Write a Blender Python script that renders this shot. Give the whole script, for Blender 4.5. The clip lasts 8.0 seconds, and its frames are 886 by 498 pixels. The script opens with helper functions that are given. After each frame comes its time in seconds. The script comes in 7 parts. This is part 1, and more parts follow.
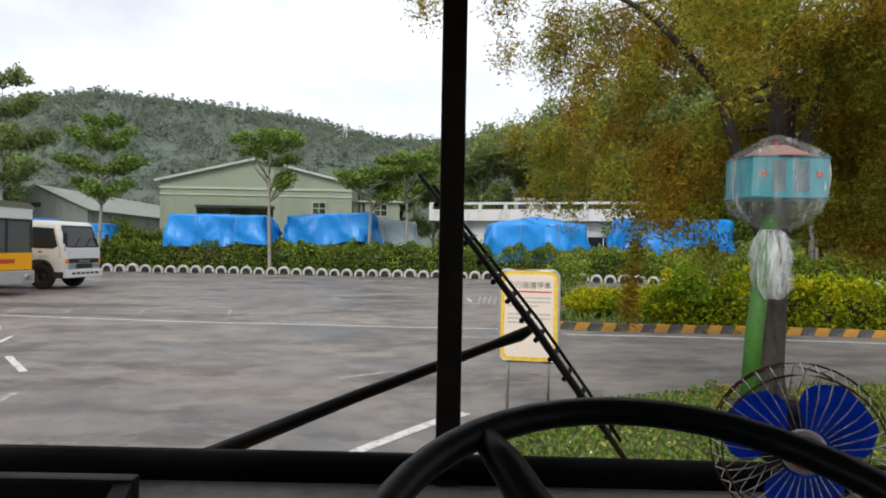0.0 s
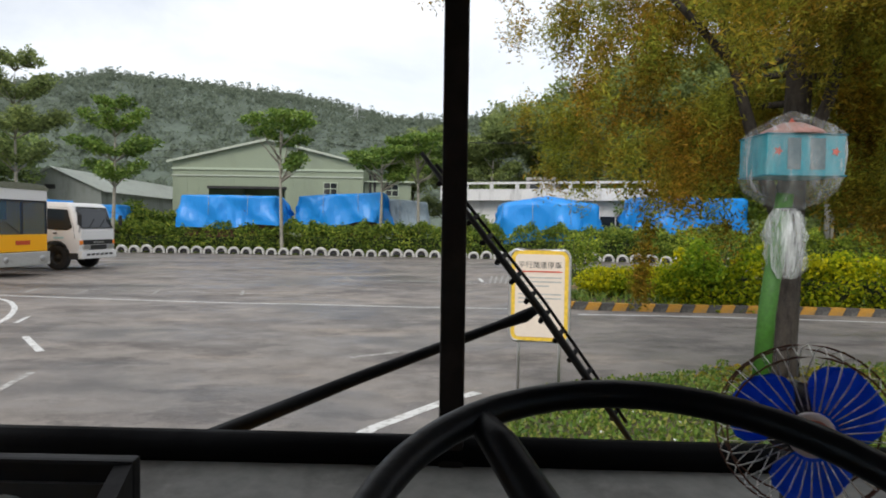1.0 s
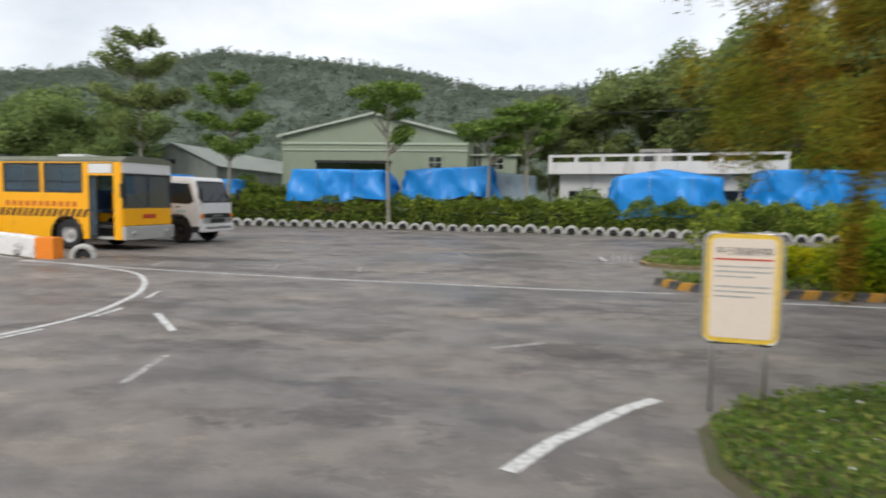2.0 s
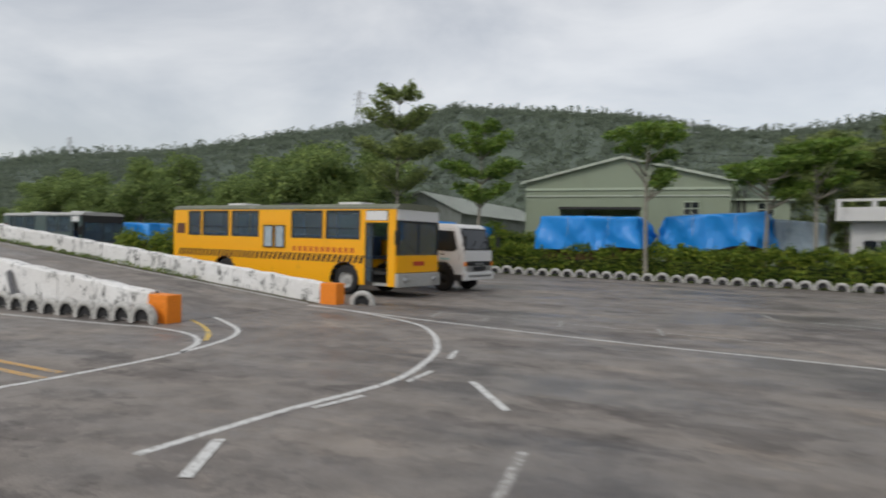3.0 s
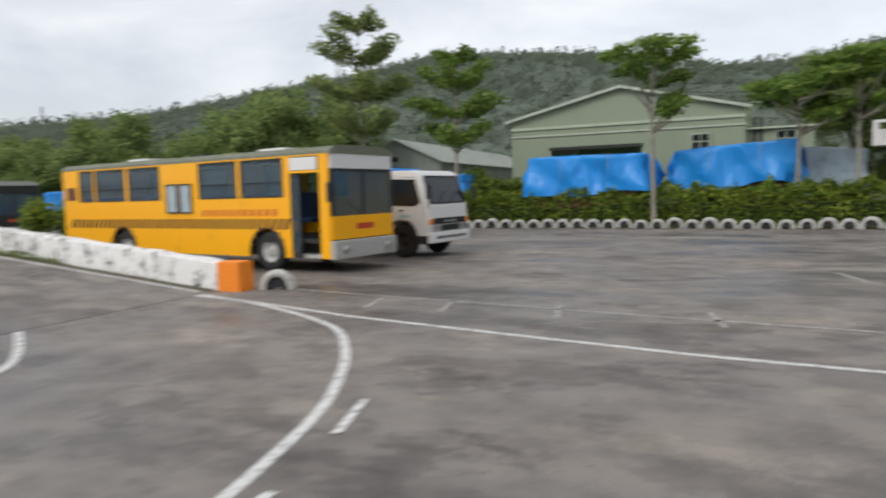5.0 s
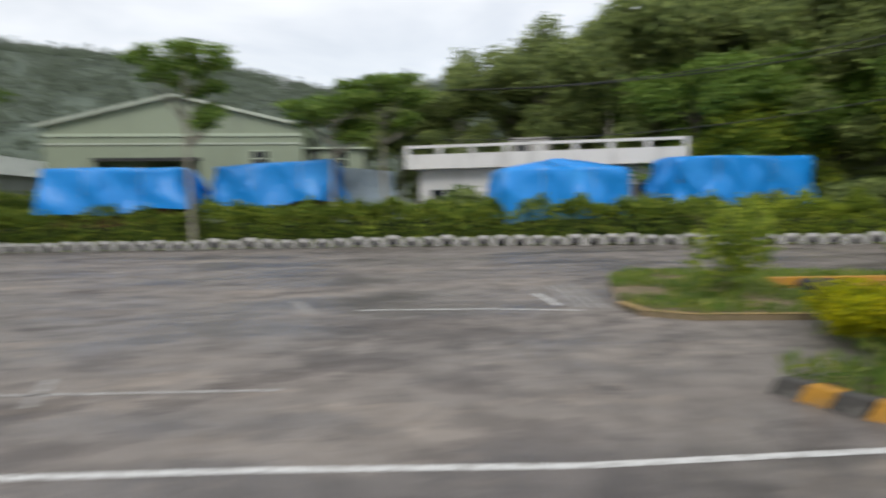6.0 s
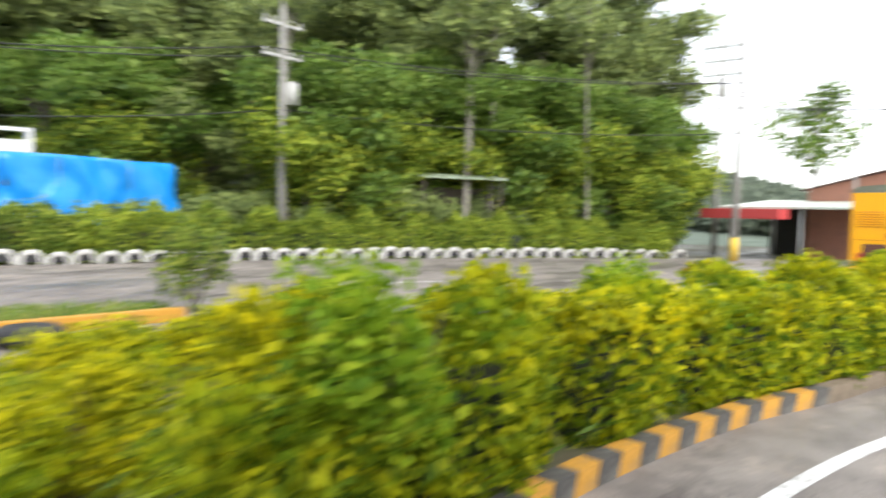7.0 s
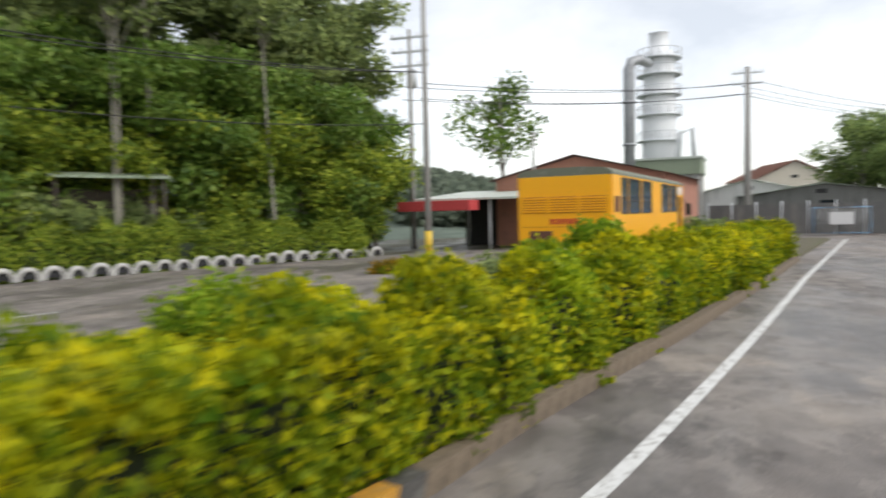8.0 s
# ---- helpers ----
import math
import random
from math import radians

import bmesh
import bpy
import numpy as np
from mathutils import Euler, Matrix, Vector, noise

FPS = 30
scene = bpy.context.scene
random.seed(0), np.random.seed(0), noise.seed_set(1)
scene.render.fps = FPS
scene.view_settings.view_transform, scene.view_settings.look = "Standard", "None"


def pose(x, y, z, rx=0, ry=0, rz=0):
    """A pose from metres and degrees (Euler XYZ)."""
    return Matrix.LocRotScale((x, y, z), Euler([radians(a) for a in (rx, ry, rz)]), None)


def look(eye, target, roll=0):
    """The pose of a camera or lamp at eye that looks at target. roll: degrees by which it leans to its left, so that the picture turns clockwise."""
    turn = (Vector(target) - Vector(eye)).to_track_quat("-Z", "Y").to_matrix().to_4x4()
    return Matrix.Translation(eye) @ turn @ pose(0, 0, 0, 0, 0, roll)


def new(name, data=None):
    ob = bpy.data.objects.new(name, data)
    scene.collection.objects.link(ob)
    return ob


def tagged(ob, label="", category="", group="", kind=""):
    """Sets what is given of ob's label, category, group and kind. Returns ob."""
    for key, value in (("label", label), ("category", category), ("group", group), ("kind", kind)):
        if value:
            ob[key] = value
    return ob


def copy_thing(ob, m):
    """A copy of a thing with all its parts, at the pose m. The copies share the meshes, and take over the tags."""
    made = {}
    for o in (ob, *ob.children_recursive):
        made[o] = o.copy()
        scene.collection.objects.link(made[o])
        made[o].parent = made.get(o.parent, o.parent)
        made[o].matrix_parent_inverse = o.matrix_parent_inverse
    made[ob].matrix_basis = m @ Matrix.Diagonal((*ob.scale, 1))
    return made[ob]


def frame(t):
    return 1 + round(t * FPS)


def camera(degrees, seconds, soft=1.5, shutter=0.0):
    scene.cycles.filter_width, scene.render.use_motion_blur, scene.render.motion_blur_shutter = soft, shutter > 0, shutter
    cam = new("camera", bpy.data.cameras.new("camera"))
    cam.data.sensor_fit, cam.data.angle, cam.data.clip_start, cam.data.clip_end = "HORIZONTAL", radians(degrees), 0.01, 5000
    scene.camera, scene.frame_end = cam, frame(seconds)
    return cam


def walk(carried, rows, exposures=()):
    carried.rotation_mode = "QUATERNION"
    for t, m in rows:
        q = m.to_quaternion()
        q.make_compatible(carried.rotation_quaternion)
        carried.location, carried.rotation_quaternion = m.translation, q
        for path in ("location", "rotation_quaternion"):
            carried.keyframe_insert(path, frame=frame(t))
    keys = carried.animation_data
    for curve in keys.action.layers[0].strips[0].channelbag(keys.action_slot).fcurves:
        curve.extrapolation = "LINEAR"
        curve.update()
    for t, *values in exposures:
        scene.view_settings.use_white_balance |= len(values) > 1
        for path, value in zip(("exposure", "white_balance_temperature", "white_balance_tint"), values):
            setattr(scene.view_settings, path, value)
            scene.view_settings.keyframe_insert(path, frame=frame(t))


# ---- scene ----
cam = camera(67.0, 8.0, soft=1.8, shutter=0.52)
PATH = [
    (0, (-0.594, 1.769, 1.906), (-0.504, 3.767, 1.895), 1.0),
    (0.5, (-0.595, 1.772, 1.904), (-0.51, 3.77, 1.85), 0.9),
    (1, (-0.578, 1.785, 1.906), (-0.522, 3.783, 1.835), 0.8),
    (1.2, (-0.643, 1.888, 1.902), (-0.612, 3.887, 1.824), 0.8),
    (2.3, (-1.751, 3.177, 1.938), (-2.168, 5.126, 1.774), 0.1),
    (2.5, (-2.145, 3.446, 1.945), (-2.714, 5.359, 1.821), -0.5),
    (3, (-3.525, 4.27, 1.948), (-4.379, 6.078, 1.921), 1.5),
    (3.5, (-4.52, 5.388, 1.958), (-5.529, 7.108, 1.804), 0.1),
    (4, (-5.335, 6.665, 1.946), (-6.358, 8.374, 1.768), -0.1),
    (4.2, (-5.493, 7.259, 1.939), (-6.517, 8.968, 1.764), 0.0),
    (5.3, (-4.615, 10.765, 1.888), (-5.219, 12.666, 1.749), -1.4),
    (5.5, (-4.172, 11.32, 1.906), (-4.532, 13.285, 1.804), -0.1),
    (5.7, (-3.486, 11.839, 1.917), (-3.64, 13.829, 1.801), -1.0),
    (6, (-2.148, 12.659, 1.924), (-1.899, 14.638, 1.78), -0.9),
    (6.3, (-0.514, 13.566, 1.952), (0.215, 15.424, 1.831), 0.1),
    (6.5, (0.664, 13.981, 1.908), (1.682, 15.701, 1.834), -0.8),
    (6.7, (1.734, 14.294, 1.924), (3.019, 15.825, 1.838), -0.0),
    (7, (3.166, 14.643, 1.951), (4.741, 15.871, 1.845), 1.5),
    (7.3, (4.46, 14.898, 1.935), (6.211, 15.865, 1.899), -0.2),
    (7.5, (5.208, 14.828, 1.898), (7.028, 15.654, 1.831), -0.8),
    (7.6, (5.583, 14.73, 1.902), (7.424, 15.507, 1.817), -1.2),
    (8, (7.183, 14.391, 1.913), (9.108, 14.924, 1.81), -1.3),
]
EXPOSURES = [(0, 0.1), (1.2, 0.04), (2.3, -0.17), (3.0, -0.5), (3.5, -0.5), (4.0, -0.25), (4.2, -0.24), (5.5, -0.15), (6.0, -0.15), (6.5, 0.5), (6.7, 0.75), (7.0, 1.12), (7.4, 0.65), (8, 0.15)]
walk(cam, [(t, look(eye, target, roll)) for t, eye, target, roll in PATH], EXPOSURES)

# ---- world: overcast sky and a weak, wide sun ----
SUN_EL, SUN_AZ = 42.0, 200.0
world = bpy.data.worlds.new("overcast_sky")
scene.world = world
world.use_nodes = True
wt = world.node_tree
wt.nodes.clear()
w_out = wt.nodes.new("ShaderNodeOutputWorld")
w_sky = wt.nodes.new("ShaderNodeTexSky")
w_sky.sky_type = "NISHITA"
w_sky.sun_disc = False
w_sky.sun_elevation = radians(SUN_EL)
w_sky.sun_rotation = radians(SUN_AZ)
w_bg = wt.nodes.new("ShaderNodeBackground")
w_bg.inputs["Strength"].default_value = 0.05
w_noise = wt.nodes.new("ShaderNodeTexNoise")
w_noise.inputs["Scale"].default_value = 2.3
w_noise.inputs["Detail"].default_value = 6.0
w_noise.inputs["Roughness"].default_value = 0.55
w_noise.inputs["Distortion"].default_value = 0.35
w_ramp = wt.nodes.new("ShaderNodeValToRGB")
w_ramp.color_ramp.elements[0].position = 0.33
w_ramp.color_ramp.elements[0].color = (0.66, 0.67, 0.69, 1)
w_ramp.color_ramp.elements[1].position = 0.66
w_ramp.color_ramp.elements[1].color = (1.10, 1.08, 1.05, 1)
w_cloud = wt.nodes.new("ShaderNodeBackground")
w_cloud.inputs["Strength"].default_value = 0.90
w_add = wt.nodes.new("ShaderNodeAddShader")
w_map = wt.nodes.new("ShaderNodeMapping")
w_map.inputs["Scale"].default_value = (1.0, 1.0, 2.4)
w_tc = wt.nodes.new("ShaderNodeTexCoord")
wt.links.new(w_tc.outputs["Generated"], w_map.inputs["Vector"])
wt.links.new(w_map.outputs["Vector"], w_noise.inputs["Vector"])
wt.links.new(w_sky.outputs["Color"], w_bg.inputs["Color"])
wt.links.new(w_noise.outputs["Fac"], w_ramp.inputs["Fac"])
wt.links.new(w_ramp.outputs["Color"], w_cloud.inputs["Color"])
wt.links.new(w_bg.outputs[0], w_add.inputs[0])
wt.links.new(w_cloud.outputs[0], w_add.inputs[1])
wt.links.new(w_add.outputs[0], w_out.inputs["Surface"])

sun_data = bpy.data.lights.new("sun", "SUN")
sun_data.energy = 1.5
sun_data.angle = radians(25)
sun_data.color = (1.0, 0.97, 0.92)
sun = new("sun", sun_data)
_d = Vector((math.sin(radians(SUN_AZ)) * math.cos(radians(SUN_EL)), math.cos(radians(SUN_AZ)) * math.cos(radians(SUN_EL)), math.sin(radians(SUN_EL))))
sun.matrix_world = look(_d * 50, (0, 0, 0))


# ---- materials ----
def _nodes(name):
    m = bpy.data.materials.new(name)
    m.use_nodes = True
    nt = m.node_tree
    return m, nt, nt.nodes["Principled BSDF"]


def _noise(nt, scale, detail=4.0, stretch=None, rough=0.55):
    tc = nt.nodes.new("ShaderNodeTexCoord")
    n = nt.nodes.new("ShaderNodeTexNoise")
    n.inputs["Scale"].default_value = scale
    n.inputs["Detail"].default_value = detail
    n.inputs["Roughness"].default_value = rough
    if stretch:
        mp = nt.nodes.new("ShaderNodeMapping")
        mp.inputs["Scale"].default_value = stretch
        nt.links.new(tc.outputs["Object"], mp.inputs["Vector"])
        nt.links.new(mp.outputs["Vector"], n.inputs["Vector"])
    else:
        nt.links.new(tc.outputs["Object"], n.inputs["Vector"])
    return n.outputs["Fac"]


def _ramp(nt, fac, stops):
    r = nt.nodes.new("ShaderNodeValToRGB")
    while len(r.color_ramp.elements) < len(stops):
        r.color_ramp.elements.new(0.5)
    for e, (p, c) in zip(r.color_ramp.elements, stops):
        e.position = p
        e.color = (*c, 1) if len(c) == 3 else c
    nt.links.new(fac, r.inputs["Fac"])
    return r.outputs["Color"]


def _mix(nt, a, b, fac, mode="MIX"):
    n = nt.nodes.new("ShaderNodeMix")
    n.data_type, n.blend_type = "RGBA", mode
    for sock, v in ((n.inputs[0], fac), (n.inputs[6], a), (n.inputs[7], b)):
        if isinstance(v, (int, float)):
            sock.default_value = v
        elif isinstance(v, tuple):
            sock.default_value = (*v, 1)
        else:
            nt.links.new(v, sock)
    return n.outputs[2]


def _bump(nt, bsdf, height, strength, dist):
    b = nt.nodes.new("ShaderNodeBump")
    b.inputs["Strength"].default_value = strength
    b.inputs["Distance"].default_value = dist
    nt.links.new(height, b.inputs["Height"])
    nt.links.new(b.outputs["Normal"], bsdf.inputs["Normal"])


def mat(name, col, rough=0.6, metal=0.0, dirt=None, dirt_scale=1.5, dirt_from=0.5, grain=30.0, var=0.18, bump=0.15, streak=False, spec=0.5):
    """Painted or plain surface: fine grain, broad wear and relief."""
    m, nt, b = _nodes(name)
    k = [min(1.0, c * (1 - var)) for c in col], [min(1.0, c * (1 + var)) for c in col]
    fine = _noise(nt, grain, 3.0)
    c = _ramp(nt, fine, ((0.3, tuple(k[0])), (0.7, tuple(k[1]))))
    if dirt:
        broad = _noise(nt, dirt_scale, 6.0, (1, 1, 0.25) if streak else None, 0.65)
        f = _ramp(nt, broad, ((dirt_from, (0, 0, 0)), (min(1.0, dirt_from + 0.22), (1, 1, 1))))
        c = _mix(nt, c, tuple(dirt), f)
    nt.links.new(c, b.inputs["Base Color"])
    rr = _ramp(nt, _noise(nt, grain * 0.2 + 0.5, 3.0), ((0.3, (rough * 0.8,) * 3), (0.7, (min(1, rough * 1.2),) * 3)))
    nt.links.new(rr, b.inputs["Roughness"])
    b.inputs["Metallic"].default_value = metal
    b.inputs["Specular IOR Level"].default_value = spec
    if bump:
        _bump(nt, b, fine, bump, 0.01)
    return m


def leaf_mat(name, dark, light, third=None, translucent=0.25, patches=None, even=0.0, gloss=0.3):
    m, nt, b = _nodes(name)
    g = nt.nodes.new("ShaderNodeNewGeometry")
    stops = [(0.0, dark), (0.6, light)] + ([(1.0, third)] if third else [])
    c = _ramp(nt, g.outputs["Random Per Island"], stops)
    if patches:
        f = _ramp(nt, _noise(nt, 0.9, 4.0, None, 0.6), ((0.44, (0, 0, 0)), (0.6, (1, 1, 1))))
        c = _mix(nt, c, _ramp(nt, g.outputs["Random Per Island"], [(0.0, patches[0]), (1.0, patches[1])]), f)
    big = _noise(nt, 0.7, 2.0)
    c = _mix(nt, c, _ramp(nt, big, ((0.3, (0.62, 0.66, 0.62)), (0.7, (1.15, 1.12, 1.0)))), 1.0, "MULTIPLY")
    nt.links.new(c, b.inputs["Base Color"])
    b.inputs["Roughness"].default_value = 0.5
    b.inputs["Specular IOR Level"].default_value = gloss
    if even:
        # far crowns shade as one soft canopy
        up = nt.nodes.new("ShaderNodeMix")
        up.data_type = "VECTOR"
        up.inputs[0].default_value = even
        nt.links.new(g.outputs["Normal"], up.inputs[4])
        up.inputs[5].default_value = (0.0, -0.45, 0.89)
        nt.links.new(up.outputs[1], b.inputs["Normal"])
    t = nt.nodes.new("ShaderNodeBsdfTranslucent")
    nt.links.new(c, t.inputs["Color"])
    mx = nt.nodes.new("ShaderNodeMixShader")
    mx.inputs[0].default_value = translucent
    out = nt.nodes["Material Output"]
    nt.links.new(b.outputs[0], mx.inputs[1])
    nt.links.new(t.outputs[0], mx.inputs[2])
    nt.links.new(mx.outputs[0], out.inputs["Surface"])
    return m


def glass_mat(name, tint, rough=0.03):
    m, nt, b = _nodes(name)
    b.inputs["Base Color"].default_value = (*tint, 1)
    b.inputs["Roughness"].default_value = rough
    b.inputs["Transmission Weight"].default_value = 0.9
    b.inputs["IOR"].default_value = 1.2
    return m


def ground_mat():
    """Damp, patched asphalt in the yard; dark earth and grass beyond it."""
    m, nt, b = _nodes("yard_ground")
    fine = _noise(nt, 55.0, 3.0)
    mid = _noise(nt, 1.6, 6.0, None, 0.6)
    broad = _noise(nt, 0.34, 9.0, (0.4, 1.0, 1.0), 0.68)
    patch = _noise(nt, 0.38, 12.0, (0.6, 1.0, 1.0), 0.72)
    worn = _noise(nt, 0.5, 12.0, (0.7, 1.0, 1.0), 0.74)
    c = _ramp(nt, fine, ((0.25, (0.178, 0.162, 0.150)), (0.75, (0.312, 0.285, 0.264))))
    damp = _ramp(nt, broad, ((0.40, (0.62, 0.61, 0.61)), (0.46, (0.9, 0.89, 0.88)), (0.62, (1.1, 1.08, 1.05))))
    c = _mix(nt, c, damp, 1.0, "MULTIPLY")
    c = _mix(nt, c, _ramp(nt, mid, ((0.36, (0.72, 0.71, 0.7)), (0.6, (1.08, 1.07, 1.05)))), 1.0, "MULTIPLY")
    c = _mix(nt, c, _ramp(nt, patch, ((0.43, (0.64, 0.635, 0.64)), (0.45, (0.95, 0.95, 0.95)), (0.58, (0.95, 0.95, 0.95)), (0.592, (1.12, 1.10, 1.07)))), 1.0, "MULTIPLY")
    c = _mix(nt, c, _ramp(nt, worn, ((0.448, (0.76, 0.755, 0.765)), (0.466, (0.97, 0.97, 0.97)), (0.57, (0.97, 0.97, 0.97)), (0.58, (1.16, 1.13, 1.09)))), 1.0, "MULTIPLY")
    # earth past the row of tyres and far off
    tc = nt.nodes.new("ShaderNodeTexCoord")
    sx = nt.nodes.new("ShaderNodeSeparateXYZ")
    nt.links.new(tc.outputs["Object"], sx.inputs[0])

    def math_node(op, a, v):
        n = nt.nodes.new("ShaderNodeMath")
        n.operation = op
        for s, q in zip(n.inputs, (a, v)):
            if isinstance(q, (int, float)):
                s.default_value = q
            else:
                nt.links.new(q, s)
        return n.outputs[0]

    u = math_node("MULTIPLY", sx.outputs["X"], 0.1)
    u2 = math_node("MULTIPLY", u, u)
    edge = math_node("SUBTRACT", 41.2, math_node("ADD", math_node("MULTIPLY", u, 1.77), math_node("MULTIPLY", u2, math_node("ADD", math_node("MULTIPLY", u, 0.073), 0.576))))
    edge = math_node("ADD", edge, math_node("MULTIPLY", math_node("MAXIMUM", math_node("SUBTRACT", sx.outputs["X"], 14.0), 0.0), 0.14))
    over = math_node("GREATER_THAN", sx.outputs["Y"], edge)
    soil = _ramp(nt, _noise(nt, 2.2, 5.0), ((0.35, (0.05, 0.055, 0.025)), (0.65, (0.085, 0.075, 0.045))))
    c = _mix(nt, c, soil, over)
    nt.links.new(c, b.inputs["Base Color"])
    r = _ramp(nt, broad, ((0.42, (0.36, 0.36, 0.36)), (0.6, (0.8, 0.8, 0.8))))
    nt.links.new(r, b.inputs["Roughness"])
    b.inputs["Specular IOR Level"].default_value = 0.35
    _bump(nt, b, fine, 0.35, 0.01)
    return m


def worn_paint(name, col, wear=0.40):
    m, nt, b = _nodes(name)
    n = _noise(nt, 8.0, 8.0, None, 0.75)
    c = _ramp(nt, n, ((wear - 0.05, (0.27, 0.255, 0.235)), (wear + 0.09, col)))
    nt.links.new(c, b.inputs["Base Color"])
    b.inputs["Roughness"].default_value = 0.7
    return m


def wall_mat():
    """Whitewash gone black with mould and runs."""
    m, nt, b = _nodes("mouldy_whitewash")
    base = _ramp(nt, _noise(nt, 9.0, 4.0), ((0.3, (0.80, 0.79, 0.77)), (0.7, (0.90, 0.89, 0.87))))
    runs = _ramp(nt, _noise(nt, 4.4, 9.0, (1.0, 1.0, 0.5), 0.76), ((0.535, (0, 0, 0)), (0.615, (1, 1, 1))))
    c = _mix(nt, base, (0.055, 0.055, 0.05), runs)
    grey = _ramp(nt, _noise(nt, 0.7, 5.0), ((0.35, (0.88, 0.87, 0.86)), (0.65, (1, 1, 1))))
    c = _mix(nt, c, grey, 1.0, "MULTIPLY")
    nt.links.new(c, b.inputs["Base Color"])
    b.inputs["Roughness"].default_value = 0.85
    _bump(nt, b, _noise(nt, 14.0, 5.0), 0.3, 0.02)
    return m


GROUND = ground_mat()
WHITE_LINE = worn_paint("worn_white_line", (0.66, 0.66, 0.64), 0.42)
FAINT_LINE = worn_paint("faint_white_line", (0.5, 0.49, 0.47), 0.52)
YELLOW_LINE = worn_paint("worn_yellow_line", (0.75, 0.5, 0.06), 0.46)
AMBER_LINE = worn_paint("faded_amber_line", (0.58, 0.34, 0.10), 0.44)
WALL = wall_mat()
ORANGE = mat("orange_block_paint", (0.95, 0.25, 0.012), 0.6, dirt=(0.45, 0.16, 0.05), dirt_from=0.6)
TYRE_WHITE = mat("whitewashed_rubber", (0.50, 0.49, 0.46), 0.8, dirt=(0.12, 0.11, 0.1), dirt_scale=3.0, dirt_from=0.52)
RUBBER = mat("black_rubber", (0.018, 0.018, 0.019), 0.7)
YELLOW = mat("bus_yellow_paint", (1.0, 0.455, 0.003), 0.35, dirt=(0.6, 0.27, 0.03), dirt_from=0.62, var=0.05, bump=0.03)
BUS_ROOF = mat("dull_green_roof_paint", (0.16, 0.17, 0.12), 0.7, dirt=(0.3, 0.3, 0.26), dirt_from=0.55)
DARK = mat("matt_black_paint", (0.02, 0.02, 0.02), 0.6)
RED = mat("red_lettering_paint", (0.55, 0.06, 0.02), 0.5)
WINDOW = glass_mat("dusty_bus_glass", (0.36, 0.47, 0.56))
WHEEL_GREY = mat("dusty_grey_wheel_paint", (0.5, 0.5, 0.48), 0.6, dirt=(0.25, 0.23, 0.2), dirt_scale=5)
CHROME = mat("dull_steel", (0.5, 0.5, 0.5), 0.4, 0.9, var=0.08)
GREY_PANEL = mat("grey_bumper_paint", (0.42, 0.42, 0.4), 0.6, dirt=(0.2, 0.19, 0.17), dirt_from=0.55)
WHITE_PAINT = mat("white_paint", (0.74, 0.74, 0.73), 0.4, dirt=(0.5, 0.49, 0.46), dirt_from=0.6, var=0.04, bump=0.04)
SEAT = mat("blue_seat_cloth", (0.03, 0.07, 0.16), 0.9)
TARP = mat("blue_tarpaulin", (0.012, 0.26, 0.74), 0.36, dirt=(0.03, 0.33, 0.82), dirt_scale=0.6, dirt_from=0.52, var=0.04, bump=0)


def drape(material):
    """Bump of long hanging folds and small crumples for sheet material."""
    nt = material.node_tree
    wave = nt.nodes.new("ShaderNodeTexWave")
    wave.bands_direction = "DIAGONAL"
    tc = nt.nodes.new("ShaderNodeTexCoord")
    for key, value in (("Scale", 0.26), ("Distortion", 7.0), ("Detail", 2.0), ("Detail Scale", 0.6), ("Detail Roughness", 0.6)):
        wave.inputs[key].default_value = value
    nt.links.new(tc.outputs["Object"], wave.inputs["Vector"])
    crumple = _noise(nt, 2.2, 4.0, (1.0, 1.0, 0.6), 0.5)
    _bump(nt, nt.nodes["Principled BSDF"], _mix(nt, wave.outputs["Fac"], crumple, 0.35), 1.0, 0.28)


drape(TARP)
TARP_PALE = mat("faded_pale_tarpaulin", (0.36, 0.44, 0.5), 0.5, dirt=(0.22, 0.3, 0.38), dirt_from=0.5)
drape(TARP_PALE)
RUST = mat("rusty_chassis", (0.13, 0.055, 0.035), 0.85, dirt=(0.06, 0.04, 0.03))
BARN = mat("pale_green_cladding", (0.275, 0.32, 0.225), 0.6, dirt=(0.215, 0.25, 0.18), dirt_scale=0.3, var=0.06, streak=True)
BARN_TRIM = mat("light_green_trim", (0.42, 0.48, 0.36), 0.6)
FASCIA = mat("pale_gable_edge_paint", (0.46, 0.50, 0.41), 0.6, dirt=(0.34, 0.37, 0.3))
TIN = mat("weathered_tin_roof", (0.60, 0.64, 0.57), 0.5, 0.2, dirt=(0.42, 0.45, 0.40), dirt_scale=0.5, dirt_from=0.5)
CONCRETE = mat("grey_concrete", (0.33, 0.32, 0.3), 0.85, dirt=(0.17, 0.165, 0.15), dirt_scale=1.0, streak=True)
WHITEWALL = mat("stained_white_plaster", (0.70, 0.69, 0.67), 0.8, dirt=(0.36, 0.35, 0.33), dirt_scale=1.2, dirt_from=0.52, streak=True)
BRICK = mat("pale_red_brickwork", (0.42, 0.20, 0.14), 0.85, dirt=(0.3, 0.16, 0.12))
STEEL = mat("galvanised_steel", (0.62, 0.64, 0.65), 0.5, 0.35, var=0.06)
BARK = mat("brown_bark", (0.075, 0.06, 0.046), 0.95, dirt=(0.035, 0.028, 0.022), dirt_scale=5.0, grain=40, bump=0.6)
BARK_PALE = mat("pale_grey_bark", (0.30, 0.28, 0.23), 0.9, dirt=(0.15, 0.14, 0.11), dirt_scale=4.0, bump=0.4)
